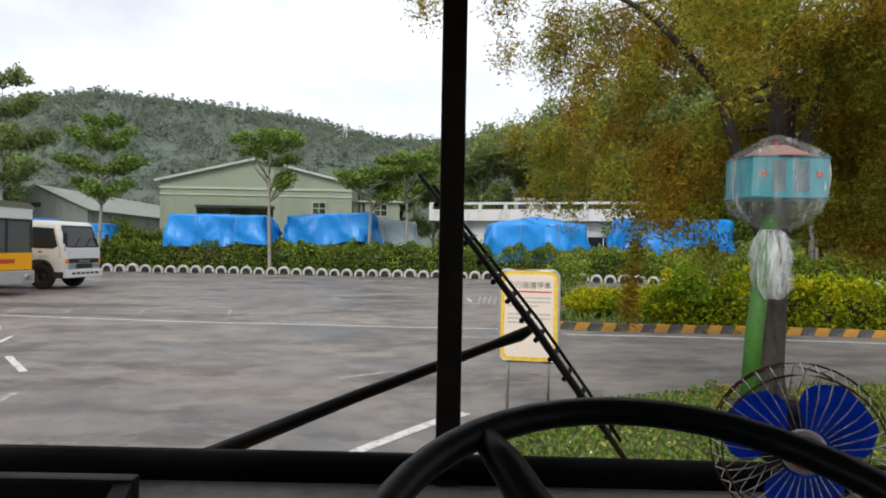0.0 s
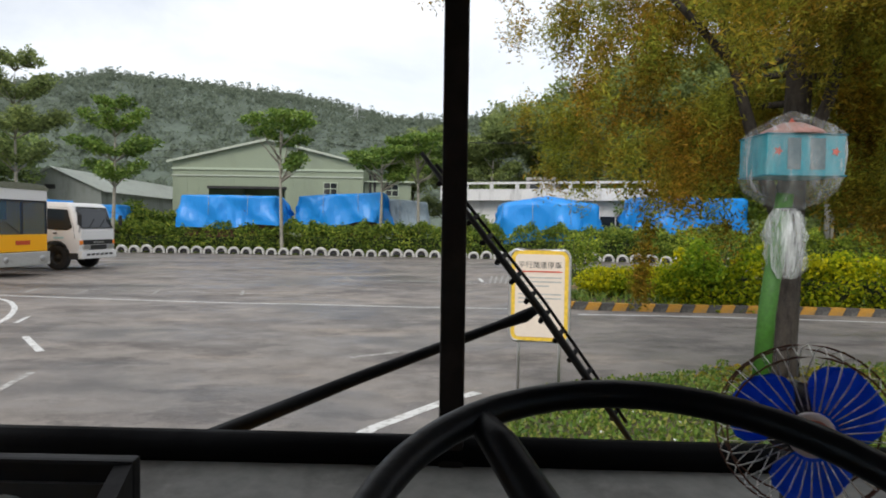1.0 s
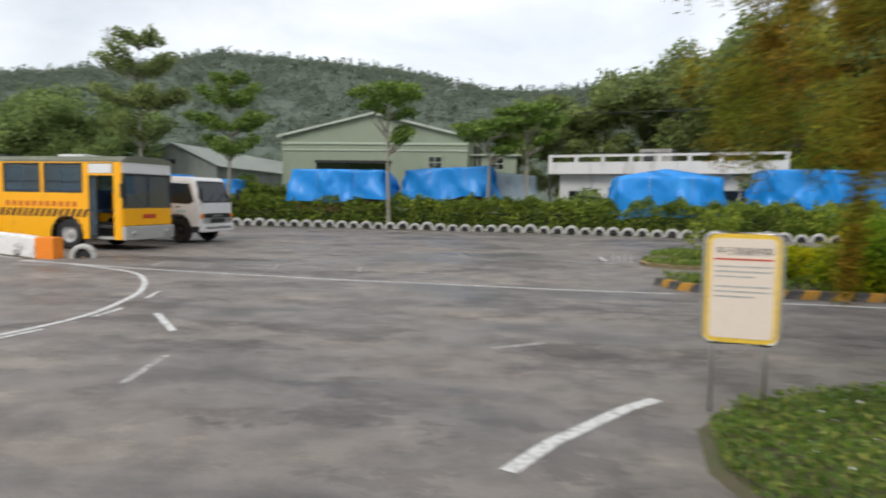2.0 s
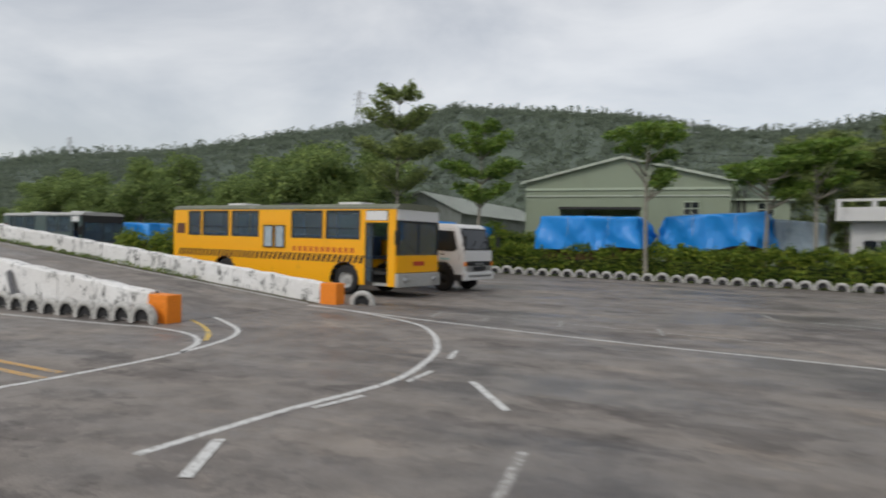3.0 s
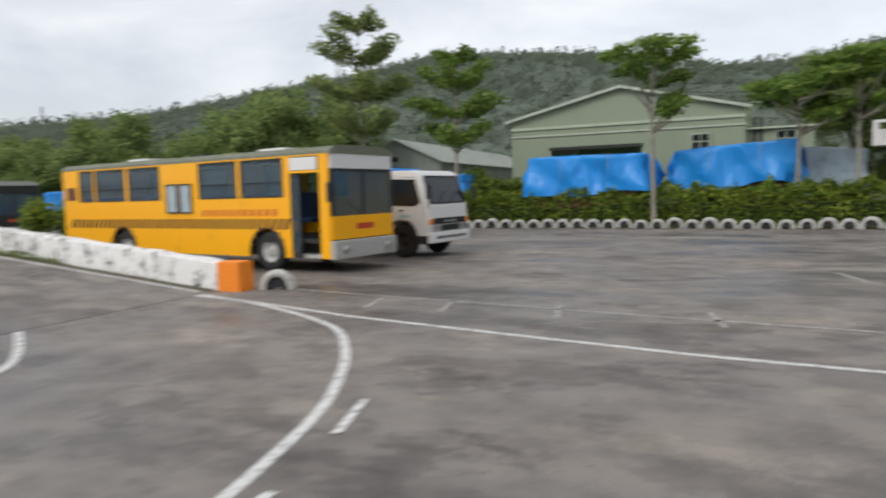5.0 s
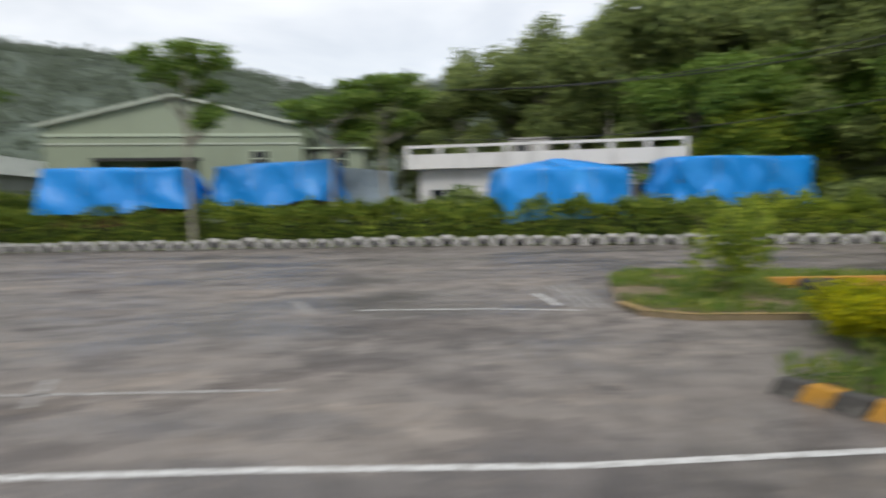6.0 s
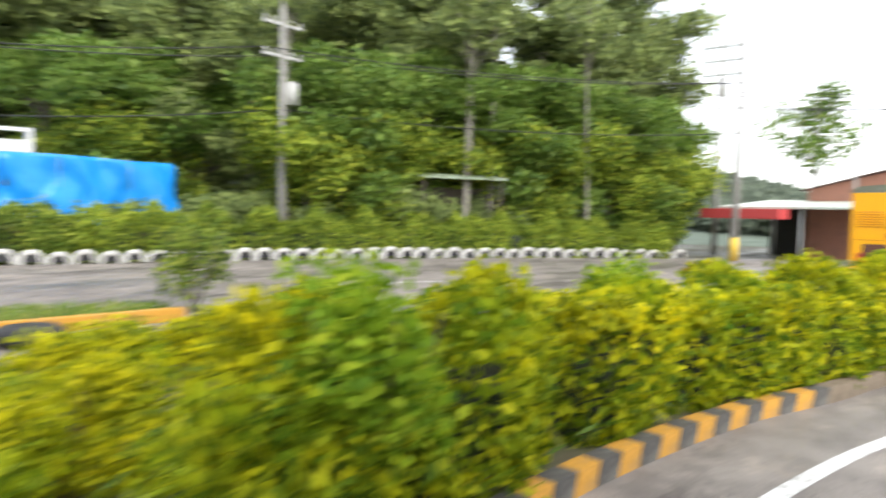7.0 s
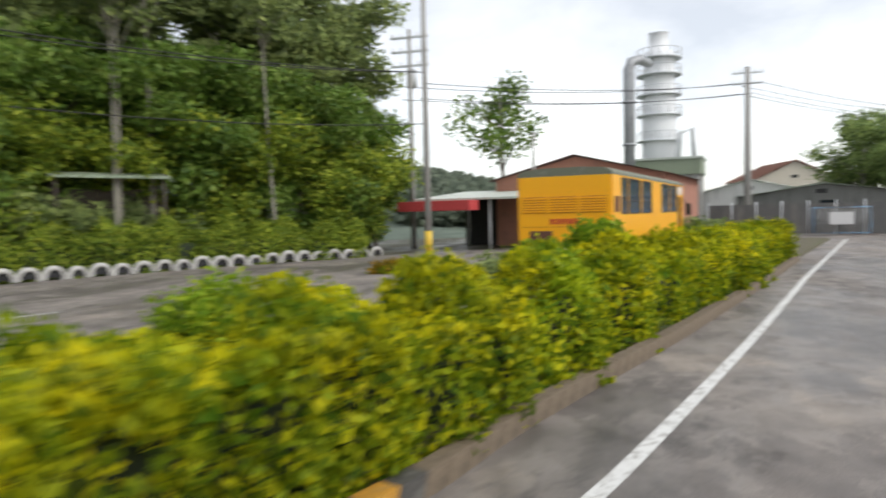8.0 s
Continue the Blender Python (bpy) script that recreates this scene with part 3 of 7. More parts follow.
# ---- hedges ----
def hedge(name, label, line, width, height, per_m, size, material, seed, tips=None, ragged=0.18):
    """A clipped hedge along a line of (x, y): dark core with inner shade in its colour, and a skin of leaves."""
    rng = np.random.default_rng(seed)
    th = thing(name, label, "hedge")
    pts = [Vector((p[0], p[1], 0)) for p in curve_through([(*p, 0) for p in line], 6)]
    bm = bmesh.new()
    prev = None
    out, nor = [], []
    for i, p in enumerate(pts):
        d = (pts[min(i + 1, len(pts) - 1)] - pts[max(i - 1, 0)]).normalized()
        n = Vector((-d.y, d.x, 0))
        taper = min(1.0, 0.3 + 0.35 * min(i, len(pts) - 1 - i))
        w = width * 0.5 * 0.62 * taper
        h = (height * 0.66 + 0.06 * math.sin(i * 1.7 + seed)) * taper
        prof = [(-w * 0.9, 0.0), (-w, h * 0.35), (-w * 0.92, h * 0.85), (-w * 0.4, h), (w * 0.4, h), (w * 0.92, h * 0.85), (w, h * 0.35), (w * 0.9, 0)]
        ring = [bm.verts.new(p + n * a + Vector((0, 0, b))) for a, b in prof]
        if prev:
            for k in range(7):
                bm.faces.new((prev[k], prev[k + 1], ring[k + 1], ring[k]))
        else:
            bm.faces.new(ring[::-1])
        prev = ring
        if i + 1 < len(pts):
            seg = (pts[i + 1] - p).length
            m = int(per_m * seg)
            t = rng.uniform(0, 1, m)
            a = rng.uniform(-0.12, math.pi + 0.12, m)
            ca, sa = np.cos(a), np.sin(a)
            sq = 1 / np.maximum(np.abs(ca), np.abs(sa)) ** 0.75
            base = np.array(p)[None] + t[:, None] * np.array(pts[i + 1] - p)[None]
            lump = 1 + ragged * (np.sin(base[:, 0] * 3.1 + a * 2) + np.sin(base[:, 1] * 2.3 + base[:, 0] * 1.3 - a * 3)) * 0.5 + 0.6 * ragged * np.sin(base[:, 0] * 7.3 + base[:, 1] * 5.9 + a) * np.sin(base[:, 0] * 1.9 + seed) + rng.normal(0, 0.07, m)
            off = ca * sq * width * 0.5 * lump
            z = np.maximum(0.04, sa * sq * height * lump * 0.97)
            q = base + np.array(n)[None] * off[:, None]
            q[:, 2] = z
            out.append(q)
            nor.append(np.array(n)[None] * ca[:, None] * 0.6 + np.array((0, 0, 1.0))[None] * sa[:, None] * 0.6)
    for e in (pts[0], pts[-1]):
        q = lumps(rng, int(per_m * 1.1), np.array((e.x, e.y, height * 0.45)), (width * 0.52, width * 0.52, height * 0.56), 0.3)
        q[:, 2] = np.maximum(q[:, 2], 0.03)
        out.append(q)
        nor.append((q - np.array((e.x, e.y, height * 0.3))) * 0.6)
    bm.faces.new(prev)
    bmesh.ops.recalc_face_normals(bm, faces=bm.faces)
    part("shade_core", bm, LEAF_CORE, th, "dark core coloured as the shade inside the hedge")
    q, nn = np.concatenate(out), np.concatenate(nor)
    top = q[:, 2] > height * (0.58 + 0.36 * rng.random(len(q))) if tips else np.zeros(len(q), bool)
    leaves("foliage", q[~top], size, material, th, seed=seed, flat=0.9, normals=nn[~top])
    if tips:
        leaves("young_growth", q[top], size, tips, th, "bright golden young growth", seed + 1, flat=0.9, normals=nn[top])
    return th


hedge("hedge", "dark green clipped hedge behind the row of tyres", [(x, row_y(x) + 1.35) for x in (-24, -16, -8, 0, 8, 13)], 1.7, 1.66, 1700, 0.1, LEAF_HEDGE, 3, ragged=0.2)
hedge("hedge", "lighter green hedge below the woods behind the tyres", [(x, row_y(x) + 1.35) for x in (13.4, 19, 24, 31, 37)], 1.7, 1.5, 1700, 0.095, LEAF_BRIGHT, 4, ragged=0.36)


# ---- vehicles ----
def wheel(parent, x, y, r=0.5, w=0.26, rim=WHEEL_GREY, steer=0.0, name="wheel"):
    """A wheel with tyre and rim, its axle along y."""
    s = 1 if y > 0 else -1
    hub = part(name, lathe([(0.03, -w * 0.2), (r * 0.2, -w * 0.2), (r * 0.2, w * 0.2), (0.03, w * 0.2)], 16, "y"), DARK, parent)
    hub.matrix_basis = pose(x, y, r, 0, 0, steer)
    tyre = lathe([(r * 0.58, -w * 0.45), (r * 0.8, -w * 0.5), (r * 0.95, -w * 0.46), (r, -w * 0.3), (r, w * 0.3), (r * 0.95, w * 0.46), (r * 0.8, w * 0.5), (r * 0.58, w * 0.45), (r * 0.58, -w * 0.45)], 28, "y", caps=False)
    part("tyre", tyre, RUBBER, hub)
    rb_ = lathe([(0.01, w * 0.22 * s), (r * 0.2, w * 0.24 * s), (r * 0.24, w * 0.1 * s), (r * 0.44, w * 0.02 * s), (r * 0.5, w * 0.3 * s), (r * 0.6, w * 0.42 * s), (r * 0.6, w * 0.3 * s)], 24, "y", caps=False)
    for k in range(8):
        a = k * math.pi / 4
        box(rb_, r * 0.33 * math.cos(a) - 0.02, r * 0.33 * math.cos(a) + 0.02, w * 0.12 * s - 0.012, w * 0.12 * s + 0.012, r * 0.33 * math.sin(a) - 0.02, r * 0.33 * math.sin(a) + 0.02)
    part("rim", rb_, rim, hub, "dull steel rim")
    return hub


def window_pane(parent, x0, x1, y, z0, z1, glass=WINDOW, slider=True):
    """A bus side window: black rubber frame, glass and a sliding bar; it sits in the side at y."""
    fr = bmesh.new()
    t, d = 0.035, 0.03
    for a in ((x0, x0 + t, z0, z1), (x1 - t, x1, z0, z1), (x0 + t, x1 - t, z0, z0 + t), (x0 + t, x1 - t, z1 - t, z1)):
        box(fr, a[0], a[1], y - d, y + d + 0.004 * 0, a[2], a[3])
    w = part("window", fr, DARK, parent)
    g = part("pane", boxed(x0 + t, x1 - t, y - 0.004, y + 0.004, z0 + t, z1 - t), glass, w)
    g.visible_shadow = False
    if slider:
        part("slider_bar", boxed(x0 + t, x1 - t, y - 0.014, y + 0.014, z0 + (z1 - z0) * 0.36, z0 + (z1 - z0) * 0.36 + 0.03), DARK, w)
    return w


# darker copy of the bus yellow, painting the shade between the vent louvres
LOUVRE = mat("shaded_vent_paint", (0.55, 0.2, 0.01), 0.6)
STRIPE = mat("worn_brown_stripe_paint", (0.045, 0.018, 0.008), 0.6)
LETTERING = mat("sun_faded_red_lettering", (0.62, 0.12, 0.015), 0.5)
DOOR_GLASS = mat("pale_milky_door_glass", (0.42, 0.5, 0.55), 0.12, dirt=(0.2, 0.26, 0.3), dirt_scale=3, bump=0)


def bus(label, m, paint, roof_paint, group="parked buses", decorated=True, length=11.3, front_dark=False):
    """A city bus: nose at x = 0, tail at -length, right side (doors) at y = -1.2."""
    th = thing("bus", label, "bus", m, group)
    L, hw, t = length, 1.2, 0.05
    win = [(-10.35, -9.58), (-9.48, -7.95), (-7.8, -6.3), (-4.65, -3.15), (-3.02, -1.5)]
    zl, zh = 1.83, 2.79
    # lower right side, split round the wheels and the two doors
    for side in (-1, 1):
        y0, y1 = (side * hw - t / 2, side * hw + t / 2)
        bm = bmesh.new()
        front = -1.28 if side < 0 else -0.05
        for a, b in ((-L + 0.03, -8.78), (-7.56, -2.76), (-1.52, front)):
            box(bm, a, b, y0, y1, 0.36, zl)
        for a, b in ((-8.78, -7.56), (-2.76, -1.52)):
            box(bm, a, b, y0, y1, 1.08, zl)
            for k in range(8):
                a0, a1 = math.pi * k / 8, math.pi * (k + 1) / 8
                cx = (a + b) / 2
                r = (b - a) / 2
                xs0, xs1 = cx - r * math.cos(a0), cx - r * math.cos(a1)
                zz = 0.5 + 0.58 * math.sin((a0 + a1) / 2)
                box(bm, xs0, xs1, y0, y1, zz, 1.08)
        # pillars
        edges_ = [-L + 0.03] + [e for w in win for e in w] + [front]
        for a, b in zip(edges_[::2], edges_[1::2]):
            if b - a > 0.01:
                box(bm, a, b, y0, y1, zl, zh)
        box(bm, -L + 0.03, -0.05, y0, y1, zh, 2.86)
        if side < 0:
            box(bm, -0.34, -0.05, y0, y1, 0.36, zh)
            box(bm, -1.28, -0.34, y0, y1, 2.40, 2.46)
        part("side_panel", bm, paint, th)
        for a, b in win:
            window_pane(th, a + 0.01, b - 0.01, side * hw, zl + 0.01, zh - 0.01)
        for a, b in ((-8.78, -7.56), (-2.76, -1.52)):
            cx, r = (a + b) / 2, (b - a) / 2
            lip = bmesh.new()
            tube(lip, [(cx - r * math.cos(math.pi * k / 12), side * (hw + 0.03), 0.42 + 0.66 * math.sin(math.pi * k / 12)) for k in range(13)], 0.025, 6)
            part("wheel_arch", lip, DARK, th)
    # skin behind arches, floor, roof
    part("floor", boxed(-L + 0.05, -0.1, -hw + 0.06, hw - 0.06, 0.72, 0.82), DARK, th)
    part("chassis", boxed(-L + 0.3, -0.3, -0.75, 0.75, 0.35, 0.7), DARK, th)
    bm = bmesh.new()
    prof = [(-hw - 0.035, 2.83), (-hw - 0.02, 2.9), (-hw + 0.14, 3.0), (-0.5, 3.04), (0.5, 3.04), (hw - 0.14, 3.0), (hw + 0.02, 2.9), (hw + 0.035, 2.83)]
    rings = [[bm.verts.new((x, y, z)) for y, z in prof] for x in (-L, -L + 0.06, -0.1, 0.02)]
    for r0, r1 in zip(rings, rings[1:]):
        for k in range(8):
            bm.faces.new((r0[k], r0[(k + 1) % 8], r1[(k + 1) % 8], r1[k]))
    bm.faces.new(rings[0])
    bm.faces.new(rings[-1][::-1])
    bmesh.ops.recalc_face_normals(bm, faces=bm.faces)
    roof = part("roof", bm, roof_paint, th, "weather-dulled roof")
    for xa in (-9.0, -3.2):
        part("roof_hatch", boxed(xa, xa + 1.0, -0.4, 0.4, 3.03, 3.12, 0.03), WHITE_PAINT, roof, "white roof hatch")
    part("roof_vent", boxed(-6.2, -5.5, -0.3, 0.3, 3.03, 3.12, 0.03), DARK, roof)
    # tail
    tail = bmesh.new()
    box(tail, -L, -L + 0.05, -hw + 0.03, hw - 0.03, 0.36, 2.83, 0.02)
    rear = part("rear_panel", tail, paint, th)
    part("rear_recess", boxed(-L - 0.004, -L + 0.002, -hw + 0.12, hw - 0.12, 1.9, 2.32), LOUVRE, rear, "vent panel in bus yellow darkened as shade behind the ribs")
    for k in range(6):
        part("louvre", boxed(-L - 0.03, -L - 0.004, -hw + 0.13, hw - 0.13, 1.925 + k * 0.065, 1.965 + k * 0.065, 0.006), paint, rear)
    for y in (-0.4, 0.4):
        part("vent_bar", boxed(-L - 0.034, -L - 0.004, y - 0.03, y + 0.03, 1.9, 2.32), paint, rear)
    part("hatch_seam", boxed(-L - 0.008, -L - 0.001, -hw + 0.1, hw - 0.1, 1.545, 1.56), LOUVRE, rear)
    part("rear_grille", boxed(-L - 0.02, -L - 0.001, -0.75, -0.25, 1.1, 1.45, 0.01), RUST, rear)
    part("rear_grille", boxed(-L - 0.02, -L - 0.001, 0.3, 0.9, 1.1, 1.45, 0.01), RUST, rear)
    for k in range(5):
        part("rear_lettering", boxed(-L - 0.012, -L - 0.001, -0.36 + k * 0.15, -0.25 + k * 0.15, 1.62, 1.76), RED, rear, "red bar of worn lettering")
    part("number_plate", boxed(-L - 0.016, -L - 0.001, -0.2, 0.2, 0.84, 1.02), WHITE_PAINT, rear, "white number plate")
    for y in (-1.02, 0.9):
        part("tail_light", boxed(-L - 0.03, -L - 0.001, y, y + 0.13, 0.9, 1.2, 0.01), RED, rear, "dull red tail light")
    part("rear_bumper", boxed(-L - 0.12, -L, -hw, hw, 0.32, 0.5, 0.03), paint, th)
    # side grille by the tail
    part("side_grille", boxed(-L + 0.25, -L + 0.75, -hw - 0.04, -hw - 0.02, 1.9, 2.3, 0.005), RUST, th)
    # nose
    fp = DARK if front_dark else paint
    part("front_panel", boxed(-0.06, 0.0, -hw + 0.03, hw - 0.03, 0.8, 1.36, 0.02), fp, th)
    part("front_bumper", boxed(-0.1, 0.08, -hw - 0.01, hw + 0.01, 0.34, 0.78, 0.04), GREY_PANEL, th, "grey front bumper")
    nose = bmesh.new()
    for y in (-hw + 0.06, 0.0, hw - 0.06):
        box(nose, -0.05, 0.0, y - 0.03, y + 0.03, 1.36, 2.46)
    box(nose, -0.05, 0.0, -hw + 0.09, hw - 0.09, 2.42, 2.48)
    ws = part("windscreen_frame", nose, DARK, th)
    for y0, y1 in ((-hw + 0.09, -0.03), (0.03, hw - 0.09)):
        g = part("windscreen", boxed(-0.03, -0.02, y0, y1, 1.36, 2.42), WINDOW, ws)
        g.visible_shadow = False
    part("destination_board", boxed(-0.12, 0.0, -hw + 0.03, hw - 0.03, 2.48, 2.85, 0.015), DARK if front_dark else WHITE_PAINT, th, "destination board")
    for y in (-0.82, 0.82):
        part("headlight", lathe([(0.01, 0.03), (0.08, 0.02), (0.1, 0.0), (0.1, -0.03)], 16, "x", (0.09, y, 0.56)), CHROME, th)
    part("front_lettering", boxed(0.001, 0.008, -0.3, 0.35, 1.02, 1.16), RED, th, "bar of red lettering")
    part("wiper", tubed([(0.02, -0.1, 1.38), (0.03, -0.75, 1.75)], 0.012, 5), DARK, th)
    part("mirror", boxed(0.12, 0.2, -hw - 0.3, -hw - 0.1, 1.7, 2.15, 0.02), DARK, th)
    part("mirror_arm", tubed([(-0.03, -hw, 2.3), (0.15, -hw - 0.2, 2.15)], 0.015, 6), DARK, th)
    if decorated:
        # hazard band of slanted bars, door panels and text bars on the right side
        x = -L + 0.35
        n = 0
        while x < -1.55:
            bm = bmesh.new()
            ya, yb = -hw - t / 2 - 0.006, -hw - t / 2 + 0.002
            vs = [bm.verts.new((x + dx + sl, y, z)) for y in (ya, yb) for dx, sl, z in ((0, 0, 1.05), (0.135, 0, 1.05), (0.135, 0.13, 1.31), (0, 0.13, 1.31))]
            for f in ((0, 1, 2, 3), (7, 6, 5, 4), (0, 4, 5, 1), (1, 5, 6, 2), (2, 6, 7, 3), (3, 7, 4, 0)):
                bm.faces.new([vs[k] for k in f])
            bmesh.ops.recalc_face_normals(bm, faces=bm.faces)
            part("stripe", bm, STRIPE, th)
            x += 0.235
        for k in range(11):
            x = -4.55 + k * 0.265
            part("lettering_bar", boxed(x, x + 0.15, -hw - t / 2 - 0.006, -hw - t / 2 + 0.002, 1.38, 1.55), LETTERING, th, "red bar of side lettering")
        for a, b in ((-6.0, -5.52), (-5.42, -4.94)):
            window_pane(th, a, b, -hw - 0.05, 1.47, 2.27, DOOR_GLASS, slider=False)
        part("door_seam", boxed(-6.2, -4.75, -hw - 0.04, -hw - 0.02, 2.36, 2.40), paint, th)
    part("route_sign", boxed(-1.26, -0.4, -hw - 0.03, -hw + 0.02, 2.47, 2.77, 0.01), WHITE_PAINT, th, "pale blue-white side route sign")
    # folded-back door leaf and steps
    leaf = bmesh.new()
    for a in ((-1.28, -1.22), (-1.02, -0.98)):
        box(leaf, a[0], a[1], -hw - 0.02, -hw + 0.02, 0.36, 2.38)
    box(leaf, -1.22, -1.02, -hw - 0.02, -hw + 0.02, 2.3, 2.38)
    box(leaf, -1.22, -1.02, -hw - 0.02, -hw + 0.02, 0.36, 0.5)
    door = part("door", leaf, DARK, th)
    g = part("pane", boxed(-1.22, -1.02, -hw - 0.005, -hw + 0.005, 0.5, 2.3), WINDOW, door)
    g.visible_shadow = False
    part("step", boxed(-1.25, -0.36, -hw + 0.05, -hw + 0.5, 0.36, 0.44), GREY_PANEL, th)
    part("handrail", tubed([(-0.42, -hw + 0.1, 0.5), (-0.42, -hw + 0.1, 2.3)], 0.018, 6), CHROME, th)
    for k in range(9):
        x = -9.9 + k * 0.95
        for y in (-0.75, 0.75):
            st = bmesh.new()
            box(st, x - 0.2, x + 0.2, y - 0.42, y + 0.42, 1.15, 1.27, 0.03)
            box(st, x - 0.26, x - 0.16, y - 0.42, y + 0.42, 1.2, 1.95, 0.03)
            part("seat", st, SEAT, th)
    for x in (-2.14, -8.17):
        for y in (-1.02, 1.02):
            wheel(th, x, y)
    return th


ch, sh = math.cos(radians(-7.5)), math.sin(radians(-7.5))
bus("yellow training bus with hazard stripes and open front door", Matrix.Translation((-14.165 - sh * 1.2, 23.337 + ch * 1.2, 0)) @ pose(0, 0, 0, 0, 0, -7.5) @ Matrix.Scale(1.03, 4), YELLOW, BUS_ROOF)
# second yellow bus, tail towards the lane
bus("yellow training bus seen tail-on behind the golden hedge", Matrix.Translation((24.25 + 11.3 * math.cos(radians(-12.5)), 15.95 + 11.3 * math.sin(radians(-12.5)), -0.02)) @ pose(0, 0, 0, 0, 0, -12.5), YELLOW, BUS_ROOF, decorated=False)
DARK_TEAL = mat("dark_teal_coach_paint", (0.05, 0.09, 0.085), 0.4, dirt=(0.1, 0.12, 0.11))
bus("dark teal city bus parked beyond the ramp", pose(-38.4, 31.3, 0, 0, 0, -12), DARK_TEAL, GREY_PANEL, decorated=False, front_dark=True)


def prism(prof, y0, y1, bevel=0.0, segments=2):
    """A solid from a side outline of (x, z), between two y."""
    bm = bmesh.new()
    a = [bm.verts.new((x, y0, z)) for x, z in prof]
    b = [bm.verts.new((x, y1, z)) for x, z in prof]
    bm.faces.new(a)
    bm.faces.new(b[::-1])
    for k in range(len(prof)):
        bm.faces.new((a[k], b[k], b[(k + 1) % len(prof)], a[(k + 1) % len(prof)]))
    bmesh.ops.recalc_face_normals(bm, faces=bm.faces)
    if bevel:
        sharp = [e for e in bm.edges if len(e.link_faces) == 2 and e.calc_face_angle(0) > 0.5]
        bmesh.ops.bevel(bm, geom=sharp, offset=bevel, segments=segments, affect="EDGES", clamp_overlap=True)
    return bm


def truck(label, m):
    """A white cab-over lorry: nose at x = 0."""
    th = thing("truck", label, "truck", m)
    hw = 1.06
    arch = [(-1.0 - 0.56 * math.cos(math.pi * k / 8), 0.55 + 0.56 * math.sin(math.pi * k / 8)) for k in range(9)]
    prof = [(0.0, 0.72), (0.035, 1.0), (0.02, 1.5), (-0.02, 1.6), (-0.27, 2.36), (-0.36, 2.5), (-0.55, 2.57), (-2.1, 2.6), (-2.22, 2.5), (-2.26, 1.4), (-2.26, 0.72)] + arch + [(-0.3, 0.6), (-0.05, 0.6)]
    part("cab", prism(prof, -hw, hw, 0.045), WHITE_PAINT, th)
    ws = prism([(-0.012, 1.63), (-0.255, 2.36), (-0.275, 2.36), (-0.032, 1.63)], -0.93, 0.93)
    for v in ws.verts:
        v.co.x += 0.016
        if v.co.z > 2:
            v.co.y *= 0.95
    glass = part("windscreen", ws, WINDOW_DARK, th)
    surround = bmesh.new()
    for a, b in (((0.0, -0.95, 1.61), (0.0, 0.95, 1.61)), ((-0.26, -0.9, 2.39), (-0.26, 0.9, 2.39)), ((0.0, -0.95, 1.61), (-0.26, -0.9, 2.39)), ((0.0, 0.95, 1.61), (-0.26, 0.9, 2.39))):
        tube(surround, [a, b], 0.026, 6)
    part("gasket", surround, RUBBER, glass)
    for y in (-0.55, 0.1):
        part("wiper", tubed([(0.025, y, 1.6), (-0.08, y + 0.5, 1.95)], 0.012, 5), RUBBER, glass)
    for s in (-1, 1):
        y = s * (hw + 0.002)
        win = prism([(-0.30, 1.62), (-0.47, 2.3), (-1.3, 2.34), (-1.3, 1.55), (-0.5, 1.52)], min(y, y + s * 0.012), max(y, y + s * 0.012))
        part("side_window", win, WINDOW_DARK, th)
        rear = prism([(-1.48, 1.58), (-1.48, 2.3), (-2.0, 2.3), (-2.0, 1.58)], min(y, y + s * 0.012), max(y, y + s * 0.012))
        part("quarter_window", rear, WINDOW_DARK, th)
        seam = bmesh.new()
        outline = [(-0.2, 1.2), (-0.25, 1.62), (-0.44, 2.36), (-1.4, 2.42), (-1.42, 1.12)]
        tube(seam, [(x, s * (hw + 0.003), z) for x, z in outline], 0.008, 4)
        part("door_seam", seam, DARK, th)
        part("handle", boxed(-1.06, -0.92, s * (hw + 0.014) - 0.012, s * (hw + 0.014) + 0.012, 1.38, 1.43, 0.004), DARK, th)
        part("decal", prism([(-2.2, 1.36), (-2.2, 1.56), (-1.7, 1.44), (-1.45, 1.2), (-1.7, 1.24)], s * hw - 0.006, s * hw + 0.006), DECAL, th, "pale teal flash behind the door")
        part("decal_print", boxed(-1.06, -0.66, s * hw - 0.005, s * hw + 0.005, 1.2, 1.27), DECAL, th, "pale teal bar of door lettering")
        lip = bmesh.new()
        tube(lip, [(x, s * (hw + 0.004), z) for x, z in arch], 0.035, 6)
        part("wheel_arch", lip, DARK, th, "black wheel-arch lip")
        part("step", boxed(-0.42, -0.05, s * hw - 0.06, s * hw + 0.03, 0.42, 0.66, 0.02), DARK, th)
        part("mudguard", boxed(-2.2, -1.7, s * 0.9 - 0.18, s * 0.9 + 0.18, 0.42, 1.02, 0.03), DARK, th)
        part("mirror_arm", tubed([(-0.2, s * hw, 2.25), (0.14, s * (hw + 0.2), 2.2), (0.16, s * (hw + 0.22), 1.7), (-0.02, s * hw, 1.45)], 0.013, 6), DARK, th)
        part("mirror", boxed(0.12, 0.17, s * (hw + 0.22) - 0.1, s * (hw + 0.22) + 0.1, 1.72, 2.12, 0.02), DARK, th)
        part("headlight", boxed(0.02, 0.075, s * 0.72 - 0.2, s * 0.72 + 0.2, 0.80, 0.96, 0.02), CHROME, th, "rectangular headlight")
        part("indicator", boxed(-0.06, 0.05, s * 0.99 - 0.06, s * 0.99 + 0.06, 0.98, 1.14, 0.015), ORANGE, th, "amber indicator")
        wheel(th, -1.0, s * 0.88, 0.48, 0.24, DARK)
